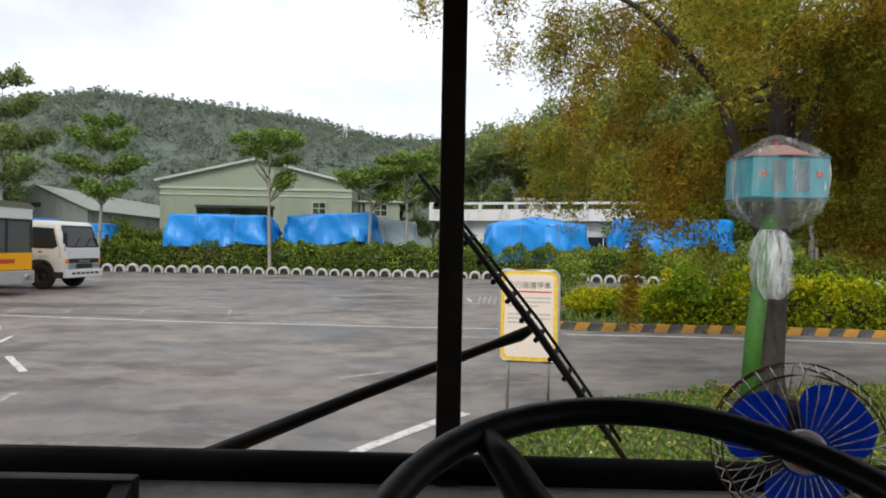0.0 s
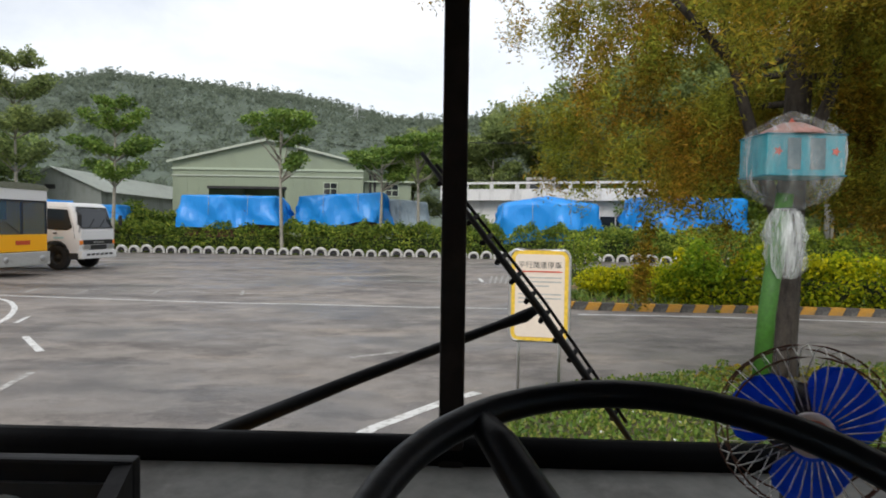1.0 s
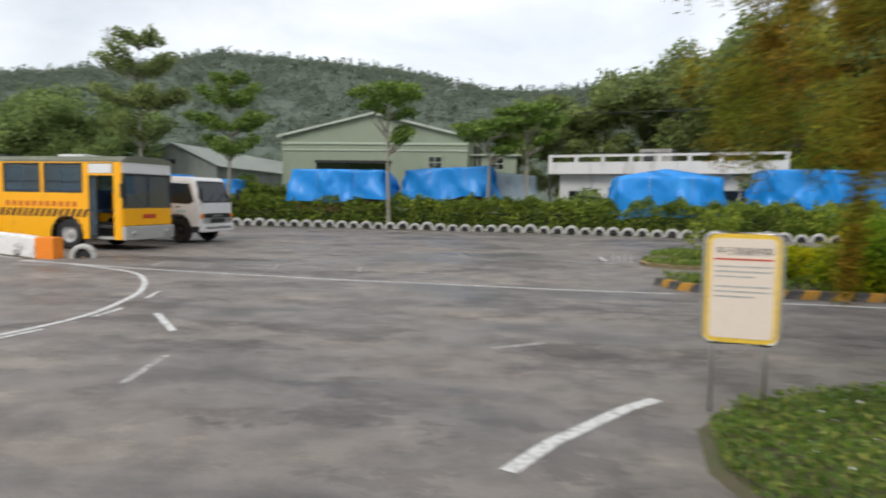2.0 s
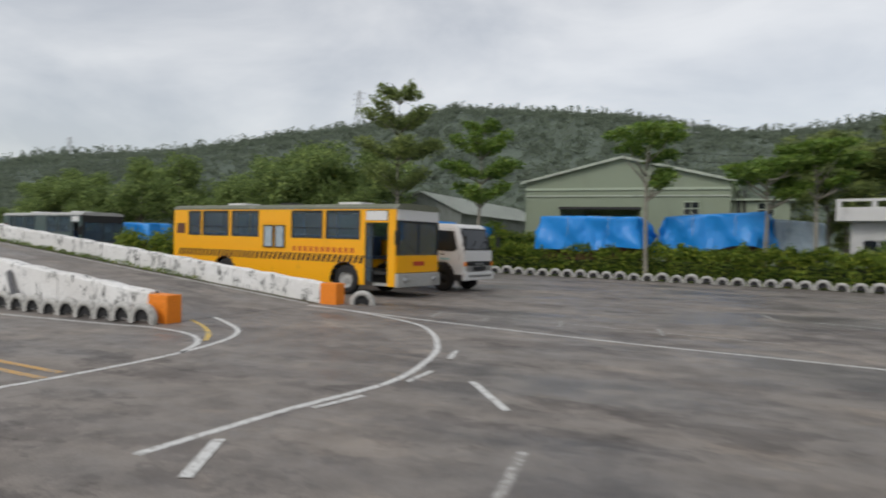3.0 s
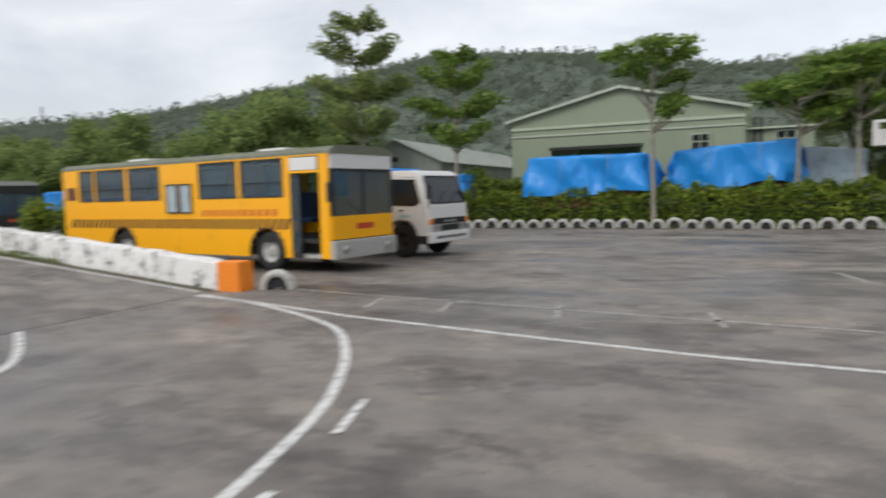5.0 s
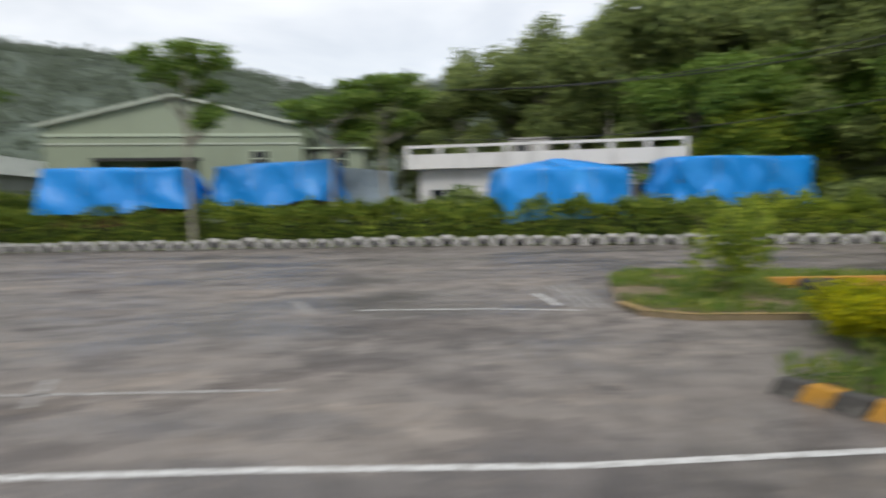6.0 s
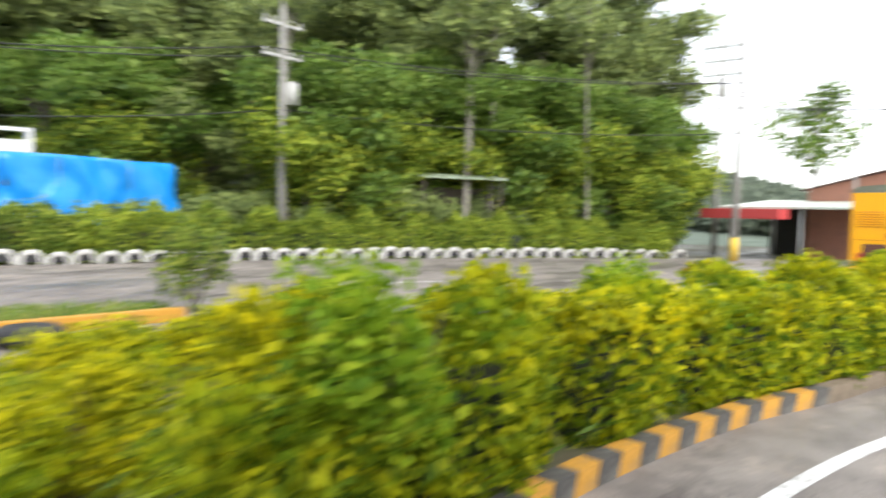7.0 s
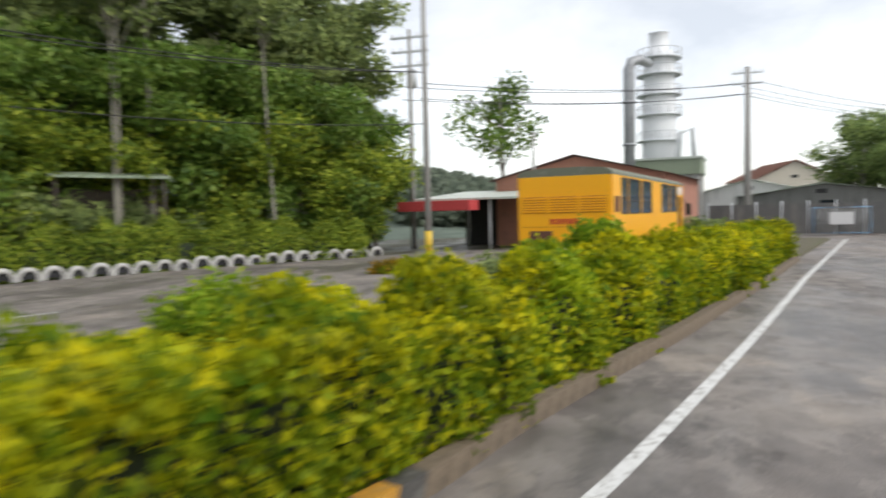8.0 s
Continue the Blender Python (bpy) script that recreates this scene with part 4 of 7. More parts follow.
        wheel(th, -4.9, s * 0.88, 0.48, 0.4)
    grille = part("front_grille", boxed(0.02, 0.05, -0.9, 0.9, 0.98, 1.16, 0.01), DARK, th, "black grille band")
    for k in range(3):
        part("grille_slat", boxed(0.048, 0.058, -0.86, 0.86, 1.0 + k * 0.05, 1.02 + k * 0.05), DARK, grille)
    for k in range(4):
        part("badge_bar", boxed(0.058, 0.064, -0.32 + k * 0.17, -0.2 + k * 0.17, 1.03, 1.1), CHROME, grille, "worn chrome badge bar")
    part("lamp_panel", boxed(0.0, 0.045, -0.5, 0.5, 0.78, 0.96, 0.01), DARK, th)
    part("front_bumper", boxed(-0.2, 0.12, -hw - 0.02, hw + 0.02, 0.44, 0.74, 0.05), WHITE_PAINT, th, "white bumper with dark slots")
    for k in range(6):
        part("bumper_slot", boxed(0.116, 0.124, -0.82 + k * 0.28, -0.62 + k * 0.28, 0.56, 0.64), DARK, th)
    part("chassis", boxed(-6.4, -0.3, -0.42, 0.42, 0.45, 0.72), DARK, th)
    part("fuel_tank", lathe([(0.05, -0.5), (0.27, -0.5), (0.27, 0.5), (0.05, 0.5)], 16, "x", (-3.2, -0.85, 0.66)), GREY_PANEL, th)
    part("cargo_bed", boxed(-6.8, -2.45, -1.1, 1.1, 0.9, 1.5, 0.02), GREY_PANEL, th)
    part("cab_roof_sheet", boxed(-2.15, -1.5, -0.7, 0.7, 2.59, 2.68, 0.03), TARP, th, "blue sheet on the cab roof")
    return th


WINDOW_DARK = mat("dark_tinted_glass", (0.018, 0.022, 0.025), 0.06, var=0.02, bump=0, spec=0.45)
DECAL = mat("pale_teal_decal", (0.35, 0.6, 0.62), 0.5)
truck("white cab-over lorry parked beside the yellow bus", pose(-13.35, 28.3, 0, 0, 0, -8))


# ---- tarpaulin-covered vehicles ----
def covered_load(label, x0, x1, y0, y1, z, seed, material=TARP, hang=0.7, slope=0.0, peak=0.0):
    """A parked load under a draped tarpaulin with sagging folds; wheels and rusty bed show below."""
    rng = random.Random(seed)
    th = thing("covered_truck", label, "covered truck", group="tarpaulin-covered vehicles")
    cx, cy = (x0 + x1) / 2, (y0 + y1) / 2
    hx, hy = (x1 - x0) / 2, (y1 - y0) / 2
    bm = bmesh.new()
    nu, nv = 120, 26
    creases = [(rng.uniform(0, 6.28), rng.uniform(-0.5, 0.5), rng.uniform(0.04, 0.12), rng.uniform(0.04, 0.13)) for _ in range(34)]
    grid = []
    for i in range(nu):
        a = 2 * math.pi * i / nu
        c, s = math.cos(a), math.sin(a)
        k = 1 / max(abs(c), abs(s)) ** 0.965
        col = []
        for j in range(nv + 1):
            v = j / nv
            if v < 0.4:
                r = v / 0.4
                zz = z + slope * r * c * k + peak * (1 - r) - 0.05 * math.sin(r * 9 + i * 0.25) * r * (1 - 0.6 * r)
                fr = r
            else:
                dn = (v - 0.4) / 0.6
                fold = 0.03 * dn * (math.sin(a * 13 + seed) + 0.6 * math.sin(a * 29 + seed * 2)) + 0.02 * math.sin(dn * 5 + a * 4 + seed)
                for ca, lean, deep, wide in creases:
                    u = abs((a - ca - lean * dn + math.pi) % (2 * math.pi) - math.pi)
                    fold += (deep if ca < 3.6 else -deep) * math.exp(-u / wide * 1.4) * min(1.0, dn * 2.5)
                fr = 1.0 + fold + (0.13 if c > 0.5 else 0.04) * dn
                low = z - hang_z(z, hang, a, seed)
                zz = (z + slope * c * k) + (low - z) * dn ** 0.9
            col.append(bm.verts.new((cx + hx * c * k * fr, cy + hy * s * k * fr, zz + 0.008 * rng.uniform(-1, 1))))
        grid.append(col)
    for i in range(nu):
        for j in range(nv):
            p, q = grid[i], grid[(i + 1) % nu]
            f = bm.faces.new((p[j], p[j + 1], q[j + 1], q[j]))
            f.smooth = True
    bmesh.ops.remove_doubles(bm, verts=[c[0] for c in grid], dist=0.5)
    bmesh.ops.recalc_face_normals(bm, faces=bm.faces)
    part("tarpaulin", bm, material, th)
    part("bed", boxed(x0 + 0.25, x1 - 0.25, y0 + 0.25, y1 - 0.25, 0.75, z - 0.45, 0.04), RUST, th, "rusty load bed")
    for x in (x0 + 1.0, x1 - 1.0):
        for y in (y0 + 0.35, y1 - 0.35):
            w = wheel(th, x, y, 0.45, 0.25)
    for t in (0.3, 0.7):
        x = x0 + (x1 - x0) * t
        part("rope", tubed([(x, y0 - 0.12, z - 1.2), (x, y0 - 0.03, z + 0.02), (x, y1 + 0.03, z + 0.02)], 0.012, 5), GREY_PANEL, th)
    return th


def hang_z(z, hang, a, seed):
    return (z - 1.0) * (hang + 0.05 * math.sin(a * 3 + seed) + 0.025 * math.sin(a * 7))


covered_load("truck load under a bright blue draped tarpaulin", -15.5, -9.6, 43.0, 45.6, 3.55, 1, hang=0.75)
covered_load("high truck load under a sagging blue tarpaulin", -8.5, -3.1, 43.6, 46.2, 3.75, 2, hang=0.72, slope=0.17)
covered_load("small load under a faded pale grey-blue tarpaulin", -2.9, -0.4, 44.6, 46.6, 3.45, 3, TARP_PALE, hang=0.9, slope=-0.1)
covered_load("vehicle under a rumpled blue tarpaulin near the white building", 4.0, 9.6, 40.6, 43.2, 3.25, 4, hang=1.05, peak=0.5)
covered_load("long load under a flat blue tarpaulin by the woods", 12.0, 18.6, 41.2, 43.6, 3.75, 5, hang=0.9)
covered_load("distant load under a blue tarpaulin beside the dark bus", -45.8, -42.3, 38.0, 40.0, 2.6, 6, hang=0.85)
covered_load("low load under a blue tarpaulin behind the lorry", -24.5, -19.5, 44.0, 46.5, 2.9, 7, hang=0.8)


# ---- buildings ----
def barn(x0, x1, y0, y1, eave, apex, label):
    th = thing("barn", label, "barn")
    cx = (x0 + x1) / 2
    d0, d1, dz = x0 + 2.75, x0 + 8.6, 4.55
    t = 0.15
    for a, b, z in ((x0, d0, 0), (d1, x1, 0), (d0, d1, dz)):
        part("front_wall", boxed(a, b, y0, y0 + t, z, eave - 0.6), BARN, th)
    gb_ = bmesh.new()
    vs = [gb_.verts.new((x, y, z)) for y in (y0 - 0.03, y0 + t) for x, z in ((x0, eave - 0.6), (x1, eave - 0.6), (x1, eave), (cx, apex), (x0, eave))]
    gb_.faces.new(vs[:5])
    gb_.faces.new(vs[5:][::-1])
    for k in range(5):
        gb_.faces.new((vs[k], vs[(k + 1) % 5], vs[5 + (k + 1) % 5], vs[5 + k]))
    bmesh.ops.recalc_face_normals(gb_, faces=gb_.faces)
    part("gable", gb_, BARN, th)
    rib = bmesh.new()
    x = x0 + 0.2
    while x < x1:
        top = eave + (apex - eave) * (1 - abs(x - cx) / (cx - x0))
        bot = 0.0 if not d0 < x < d1 else dz
        box(rib, x - 0.02, x + 0.02, y0 - 0.034, y0 - 0.02, bot, top - 0.08)
        x += 0.9
    part("cladding_rib", rib, BARN, th)
    part("trim", boxed(x0 - 0.05, x1 + 0.05, y0 - 0.09, y0 - 0.02, eave - 0.68, eave - 0.5), BARN_TRIM, th, "lighter green band")
    for s, xa in ((-1, x0), (1, x1)):
        part("side_wall", boxed(min(xa, xa - s * t), max(xa, xa - s * t), y0 + t, y1, 0, eave), BARN, th)
        rf = bmesh.new()
        vs = [rf.verts.new(p) for p in ((xa + s * 0.35, y0 - 0.35, eave - 0.06), (cx, y0 - 0.35, apex + 0.1), (cx, y1, apex + 0.1), (xa + s * 0.35, y1, eave - 0.06))]
        rf.faces.new(vs)
        bmesh.ops.solidify(rf, geom=rf.faces[:], thickness=0.12)
        part("roof", rf, BARN_TRIM, th, "pale green sheet roof")
        fa = bmesh.new()
        vs = [fa.verts.new((x, y, z)) for y in (y0 - 0.40, y0 - 0.355) for x, z in ((xa + s * 0.35, eave - 0.2), (cx, apex - 0.04), (cx, apex + 0.14), (xa + s * 0.35, eave - 0.02))]
        for q in ((0, 1, 2, 3), (7, 6, 5, 4), (0, 4, 5, 1), (1, 5, 6, 2), (2, 6, 7, 3), (3, 7, 4, 0)):
            fa.faces.new([vs[k] for k in q])
        bmesh.ops.recalc_face_normals(fa, faces=fa.faces)
        part("fascia", fa, FASCIA, th, "pale gable edge")
    part("back_wall", boxed(x0, x1, y1, y1 + t, 0, eave), BARN, th)
    part("lower_trim", boxed(x0 - 0.04, x1 + 0.04, y0 - 0.08, y0 - 0.02, eave - 1.15, eave - 1.05), FASCIA, th, "thin pale rail")
    # side annexe with downpipes at the joint
    part("annexe_wall", boxed(x1 + 0.02, x1 + 3.7, y0 + 1.0, y0 + 1.15, 0, 5.2), BARN, th, "pale green annexe wall")
    part("annexe_roof", boxed(x1 - 0.1, x1 + 4.0, y0 + 0.7, y0 + 9.0, 5.2, 5.32, 0.02), BARN_TRIM, th)
    for px in (0.5, 0.85):
        part("downpipe", tubed([(x1 + px, y0 + 0.9, 0.0), (x1 + px, y0 + 0.9, 5.9)], 0.09, 8), DARK, th, "dark downpipe")
    for wx, wy in ((x1 - 2.5, y0), (x1 + 2.2, y0 + 1.0)):
        w = part("window", boxed(wx - 0.55, wx + 0.55, wy - 0.08, wy - 0.03, 4.1, 5.1), BARN_TRIM, th)
        for a in (-0.48, 0.03):
            for b in (4.17, 4.63):
                part("pane", boxed(wx + a, wx + a + 0.45, wy - 0.09, wy - 0.075, b, b + 0.4), WINDOW_DARK, w)
    part("door_header", boxed(d0 - 0.1, d1 + 0.1, y0 - 0.1, y0, dz - 0.05, dz + 0.15), DARK, th)
    return th


barn(-20.0, -5.4, 54.0, 74.0, 6.6, 8.25, "pale green sheet-metal barn with a wide dark doorway")


def shed(x0, x1, y0, y1, low, high, label, m=None):
    """A low lean-to shed, its roof sloping to the front."""
    th = thing("shed", label, "shed", m, group="low sheds")
    part("wall", boxed(x0, x1, y0, y0 + 0.15, 0, low), CONCRETE, th)
    part("wall", boxed(x0, x0 + 0.15, y0 + 0.15, y1, 0, low), CONCRETE, th)
    part("wall", boxed(x1 - 0.15, x1, y0 + 0.15, y1, 0, low), CONCRETE, th)
    rf = bmesh.new()
    n = int((x1 - x0) / 0.3)
    prev = None
    for k in range(n + 1):
        x = x0 - 0.3 + (x1 - x0 + 0.6) * k / n
        o = 0.05 * (k % 2)
        cur = [rf.verts.new((x, y0 - 0.5, low + o)), rf.verts.new((x, (y0 + y1) / 2, high + o)), rf.verts.new((x, y1, low + o))]
        if prev:
            rf.faces.new((prev[0], cur[0], cur[1], prev[1]))
            rf.faces.new((prev[1], cur[1], cur[2], prev[2]))
        prev = cur
    bmesh.ops.solidify(rf, geom=rf.faces[:], thickness=0.03)
    part("roof", rf, TIN, th, "weathered corrugated tin roof")
    return th


shed(0, 16, 0, 8, 3.6, 5.0, "distant shed with a pale tin roof", pose(-62, 62, 0, 0, 0, 10))


def white_building():
    a = Vector((0.55, 50.4, 0))
    ang = math.degrees(math.atan2(45 - 50.4, 14.5 - 0.55))
    th = thing("white_building", "flat-roofed building with a stained white parapet", "building", pose(a.x, a.y, 0, 0, 0, ang))
    L = 15.0
    # wall with three real openings
    ops = [(1.2, 2.9, 1.4, 2.6), (6.2, 8.2, 1.3, 2.7), (11.2, 13.4, 1.3, 2.7)]
    x = 0.6
    for o0, o1, z0, z1 in ops:
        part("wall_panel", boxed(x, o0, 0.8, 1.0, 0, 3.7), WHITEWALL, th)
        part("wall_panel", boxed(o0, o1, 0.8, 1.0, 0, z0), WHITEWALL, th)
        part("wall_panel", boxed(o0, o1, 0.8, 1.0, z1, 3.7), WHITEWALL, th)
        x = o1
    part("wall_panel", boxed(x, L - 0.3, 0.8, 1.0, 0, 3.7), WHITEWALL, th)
    part("side_wall", boxed(0.6, 0.8, 1.0, 8, 0, 3.7), CONCRETE, th)
    part("back_wall", boxed(0.6, L - 0.3, 8, 8.2, 0, 3.7), CONCRETE, th)
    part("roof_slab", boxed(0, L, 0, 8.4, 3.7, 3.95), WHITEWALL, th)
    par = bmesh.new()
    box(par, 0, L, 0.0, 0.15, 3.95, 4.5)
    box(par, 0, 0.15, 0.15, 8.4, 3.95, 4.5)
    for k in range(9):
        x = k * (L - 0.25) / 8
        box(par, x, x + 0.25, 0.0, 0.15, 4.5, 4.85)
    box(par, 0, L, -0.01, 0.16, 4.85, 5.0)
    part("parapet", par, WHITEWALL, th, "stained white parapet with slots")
    for o0, o1, z0, z1 in ops:
        fr = bmesh.new()
        for q in ((o0, o0 + 0.07), (o1 - 0.07, o1), ((o0 + o1) / 2 - 0.03, (o0 + o1) / 2 + 0.03)):
            box(fr, q[0], q[1], 0.84, 0.94, z0, z1)
        box(fr, o0, o1, 0.845, 0.935, z0, z0 + 0.06)
        box(fr, o0, o1, 0.845, 0.935, z1 - 0.06, z1)
        w = part("window", fr, WHITE_PAINT, th)
        part("pane", boxed(o0 + 0.07, o1 - 0.07, 0.88, 0.89, z0 + 0.06, z1 - 0.06), WINDOW_DARK, w)
    part("roof_hut", boxed(5.4, 7.6, 4, 6.5, 3.95, 5.6), CONCRETE, th)
    part("hut_window", boxed(5.7, 6.4, 3.96, 3.995, 4.2, 5.4), WINDOW_DARK, th)


white_building()


# ---- trees ----
def tree(label, h, spread, style, seed, leaf, bark, count, size, clear=0.35, trunk_r=None, m=None, group=""):
    """A trunk with limbs and a crown of leaf clumps. style: layered, round or droop."""
    rng = np.random.default_rng(seed)
    th = thing("tree", label, "tree", m, group)
    r0 = trunk_r or h * 0.016
    bend = rng.uniform(-0.04, 0.04, 2) * h
    def axis(t):
        return Vector((bend[0] * math.sin(t * 2.2), bend[1] * math.sin(t * 1.8), h * 0.97 * t))
    ts = [0, 0.03, 0.15, 0.35, 0.55, 0.75, 0.92, 1.0]
    part("trunk", tubed([axis(t) for t in ts], [r0 * k for k in (1.45, 1.1, 0.95, 0.8, 0.62, 0.42, 0.2, 0.06)], 9), bark, th)
    clumps = []
    if style == "layered":
        levels = [clear + (1 - clear) * k / 3.2 for k in range(4)]
        for li, t in enumerate(levels):
            reach = spread * (0.8, 1.0, 0.85, 0.5)[li] * rng.uniform(0.85, 1.1)
            for b in range(5 if li in (1, 2) else 4):
                a = 2 * math.pi * (b / 4 + 0.13 * li) + rng.uniform(-0.35, 0.35)
                tip = axis(min(1, t + 0.09)) + Vector((math.cos(a) * reach, math.sin(a) * reach, rng.uniform(0, 0.05) * h))
                base = axis(t)
                part("limb", tubed([base, base.lerp(tip, 0.5) + Vector((0, 0, 0.02 * h)), tip], [r0 * 0.4, r0 * 0.25, r0 * 0.08], 5), bark, th)
                for q in (0.45, 0.72, 1.0):
                    clumps.append((base.lerp(tip, q) + Vector((0, 0, 0.03 * h)), (reach * 0.32, reach * 0.32, h * 0.038)))
            clumps.append((axis(min(1, t + 0.06)), (reach * 0.25, reach * 0.25, h * 0.03)))
    elif style == "umbrella":
        # a forked trunk under one broad flat canopy and a lower side pad
        for t, reach, off, n_ in ((0.93, spread, 0.0, 7), (clear + 0.18, spread * 0.75, 0.55, 4)):
            turn = rng.uniform(0, 6.28) if off == 0 else 0.35
            for b in range(n_):
                a = turn + (2 * math.pi * b / n_ if off == 0 else 0.5 * (b - 1.5))
                d = reach * rng.uniform(0.55, 1.0)
                base = axis(clear + 0.04 * b if off == 0 else clear)
                tip = axis(t) + Vector((math.cos(a) * d, math.sin(a) * d, rng.uniform(-0.06, 0.02) * h))
                part("limb", tubed([base, base.lerp(tip, 0.55) + Vector((0, 0, -0.02 * h)), tip], [r0 * 0.5, r0 * 0.3, r0 * 0.1], 5), bark, th)
                for q in (0.7, 1.0):
                    k = reach * rng.uniform(0.26, 0.38)
                    clumps.append((base.lerp(tip, q) + Vector((0, 0, 0.02 * h)), (k, k, h * 0.035)))
            if off == 0:
                clumps.append((axis(0.97), (reach * 0.5, reach * 0.5, h * 0.045)))
    elif style == "droop":
        for b in range(26):
            t = rng.uniform(clear, 0.95)
            a = rng.uniform(0, 2 * math.pi)
            reach = spread * (1.0 - 0.75 * max(0, t - 0.3) / 0.7) * rng.uniform(0.6, 1.05)
            base = axis(t)
            tip = base + Vector((math.cos(a) * reach, math.sin(a) * reach, rng.uniform(-0.06, 0.04) * h))
            part("limb", tubed([base, base.lerp(tip, 0.5) + Vector((0, 0, 0.025 * h)), tip], [r0 * 0.3, r0 * 0.17, r0 * 0.05], 5), bark, th)
            for q in (0.3, 0.5, 0.7, 0.88, 1.0):
                c = base.lerp(tip, q)
                clumps.append((c + Vector((0, 0, -0.1)), (reach * 0.2, reach * 0.2, 0.34)))
                clumps.append((c + Vector((rng.uniform(-0.3, 0.3), rng.uniform(-0.3, 0.3), -0.55)), (0.3, 0.3, 0.5)))
    else:
        for b in range(9):
            t = rng.uniform(clear, 0.9)
            a = 2 * math.pi * b / 9 * 2.4 + rng.uniform(-0.3, 0.3)
            reach = spread * math.sqrt(max(0.08, 1 - ((t - 0.6) / 0.48) ** 2)) * rng.uniform(0.7, 1.05)
            base = axis(max(0.15, t - 0.12))
            tip = axis(t) + Vector((math.cos(a) * reach, math.sin(a) * reach, rng.uniform(0, 0.08) * h))
            part("limb", tubed([base, base.lerp(tip, 0.5) + Vector((0, 0, 0.03 * h)), tip], [r0 * 0.45, r0 * 0.28, r0 * 0.08], 5), bark, th)
            for q in (0.55, 0.95):
                k = spread * rng.uniform(0.3, 0.5)
                clumps.append((base.lerp(tip, q) + Vector((0, 0, k * 0.2)), (k, k, k * rng.uniform(0.55, 0.85))))
        for k in range(5):
            c = axis(rng.uniform(0.72, 1.0)) + Vector((*rng.uniform(-0.3, 0.3, 2) * spread, 0))
            clumps.append((c, (spread * 0.35, spread * 0.35, spread * 0.3)))
    vol = np.array([c[1][0] * c[1][1] ** 0.5 * c[1][2] ** 0.5 for c in clumps])
    share = np.maximum(4, (count * vol / vol.sum()).astype(int))
    pts = np.concatenate([lumps(rng, int(k), np.array(c), r, 0.25) for k, (c, r) in zip(share, clumps)])
    leaves("crown", pts, size, leaf, th, seed=seed, flat=1.0 if style == "droop" else 0.6, long=4.6 if style == "droop" else 1.6)
    return th


def shrub(name, label, x, y, w, h, leaf, count, size, seed, category="bush", group=""):
    rng = np.random.default_rng(seed)
    th = thing(name, label, category, pose(x, y, 0), group)
    st = bmesh.new()
    for k in range(6):
        a = k * 1.05
        tube(st, [(0.03 * math.cos(a), 0.03 * math.sin(a), 0), (0.22 * w * math.cos(a), 0.22 * w * math.sin(a), h * 0.45), (0.34 * w * math.cos(a), 0.34 * w * math.sin(a), h * 0.8)], [0.02, 0.014, 0.006], 5)
    part("stem", st, BARK, th)
    cl = []
    for k in range(9):
        a, r = rng.uniform(0, 6.28), w * 0.5 * rng.uniform(0.15, 0.62)
        cl.append(((r * math.cos(a), r * math.sin(a), h * rng.uniform(0.35, 0.72)), (w * rng.uniform(0.2, 0.32), w * rng.uniform(0.2, 0.32), h * rng.uniform(0.22, 0.33))))
    pts = np.concatenate([lumps(rng, count // 9, np.array(c), r, 0.3) for c, r in cl])
    pts[:, 2] = np.maximum(pts[:, 2], 0.03)
    leaves("crown", pts, size, leaf, th, seed=seed, flat=0.8)
    return th


# layered street trees behind the hedge
for n_, (x, y, h, sp, cl, form) in enumerate(((-25.2, 43.2, 11.6, 2.7, 0.42, "layered"), (-19.4, 42.6, 9.0, 2.1, 0.45, "layered"), (-9.15, 42.4, 8.9, 2.0, 0.5, "umbrella"), (-3.3, 42.5, 6.7, 2.3, 0.6, "umbrella"), (-0.9, 42.7, 7.6, 2.1, 0.6, "umbrella"))):
    tree("slender layered roadside tree with fresh green leaves", h, sp, form, 20 + n_, LEAF_WOOD if n_ == 0 else LEAF_GREEN, BARK_PALE, (12000, 9000, 5600, 5600, 5600)[n_], 0.125, cl, 0.12, pose(x, y, 0), "roadside trees")

# woods to the north-east, and trees behind the buildings
rng_w = random.Random(11)
W1 = tree("tall dense woodland tree", 14.0, 3.6, "round", 41, LEAF_WOOD, BARK_PALE, 10500, 0.2, 0.14, 0.17, pose(21, 44.5, 0), "woodland trees")
W2 = tree("tall dense woodland tree", 16.5, 3.2, "round", 42, LEAF_WOOD, BARK_PALE, 10500, 0.2, 0.2, 0.19, pose(27.5, 39.5, 0), "woodland trees")
W3 = tree("bushy woodland tree with lighter leaves", 10.0, 3.4, "round", 43, LEAF_GREEN, BARK, 7600, 0.19, 0.06, 0.15, pose(33.5, 33.5, 0), "woodland trees")
W4 = tree("low thicket tree at the wood's edge", 6.0, 2.9, "round", 44, LEAF_BRIGHT, BARK, 5200, 0.16, 0.02, 0.12, pose(24.2, 38.0, 0), "woodland trees")
spots = []
for k in range(30):
    x = 15.5 + k * 0.95 + rng_w.uniform(-1.2, 1.2)
    base = row_y(x) + 3.6
    spots.append((W4 if k % 2 else W3, x, base + rng_w.uniform(0.0, 1.5) + (5 if x < 20.5 else 0), 0.95))
for k in range(26):
    x = 13.5 + k * 1.15 + rng_w.uniform(-1.0, 1.0)
    spots.append(((W1, W2, W3)[k % 3], x, row_y(x) + rng_w.uniform(8.0, 12.0) + (4 if x < 20.5 else 0), 0.95 if x < 38 else 0.8))
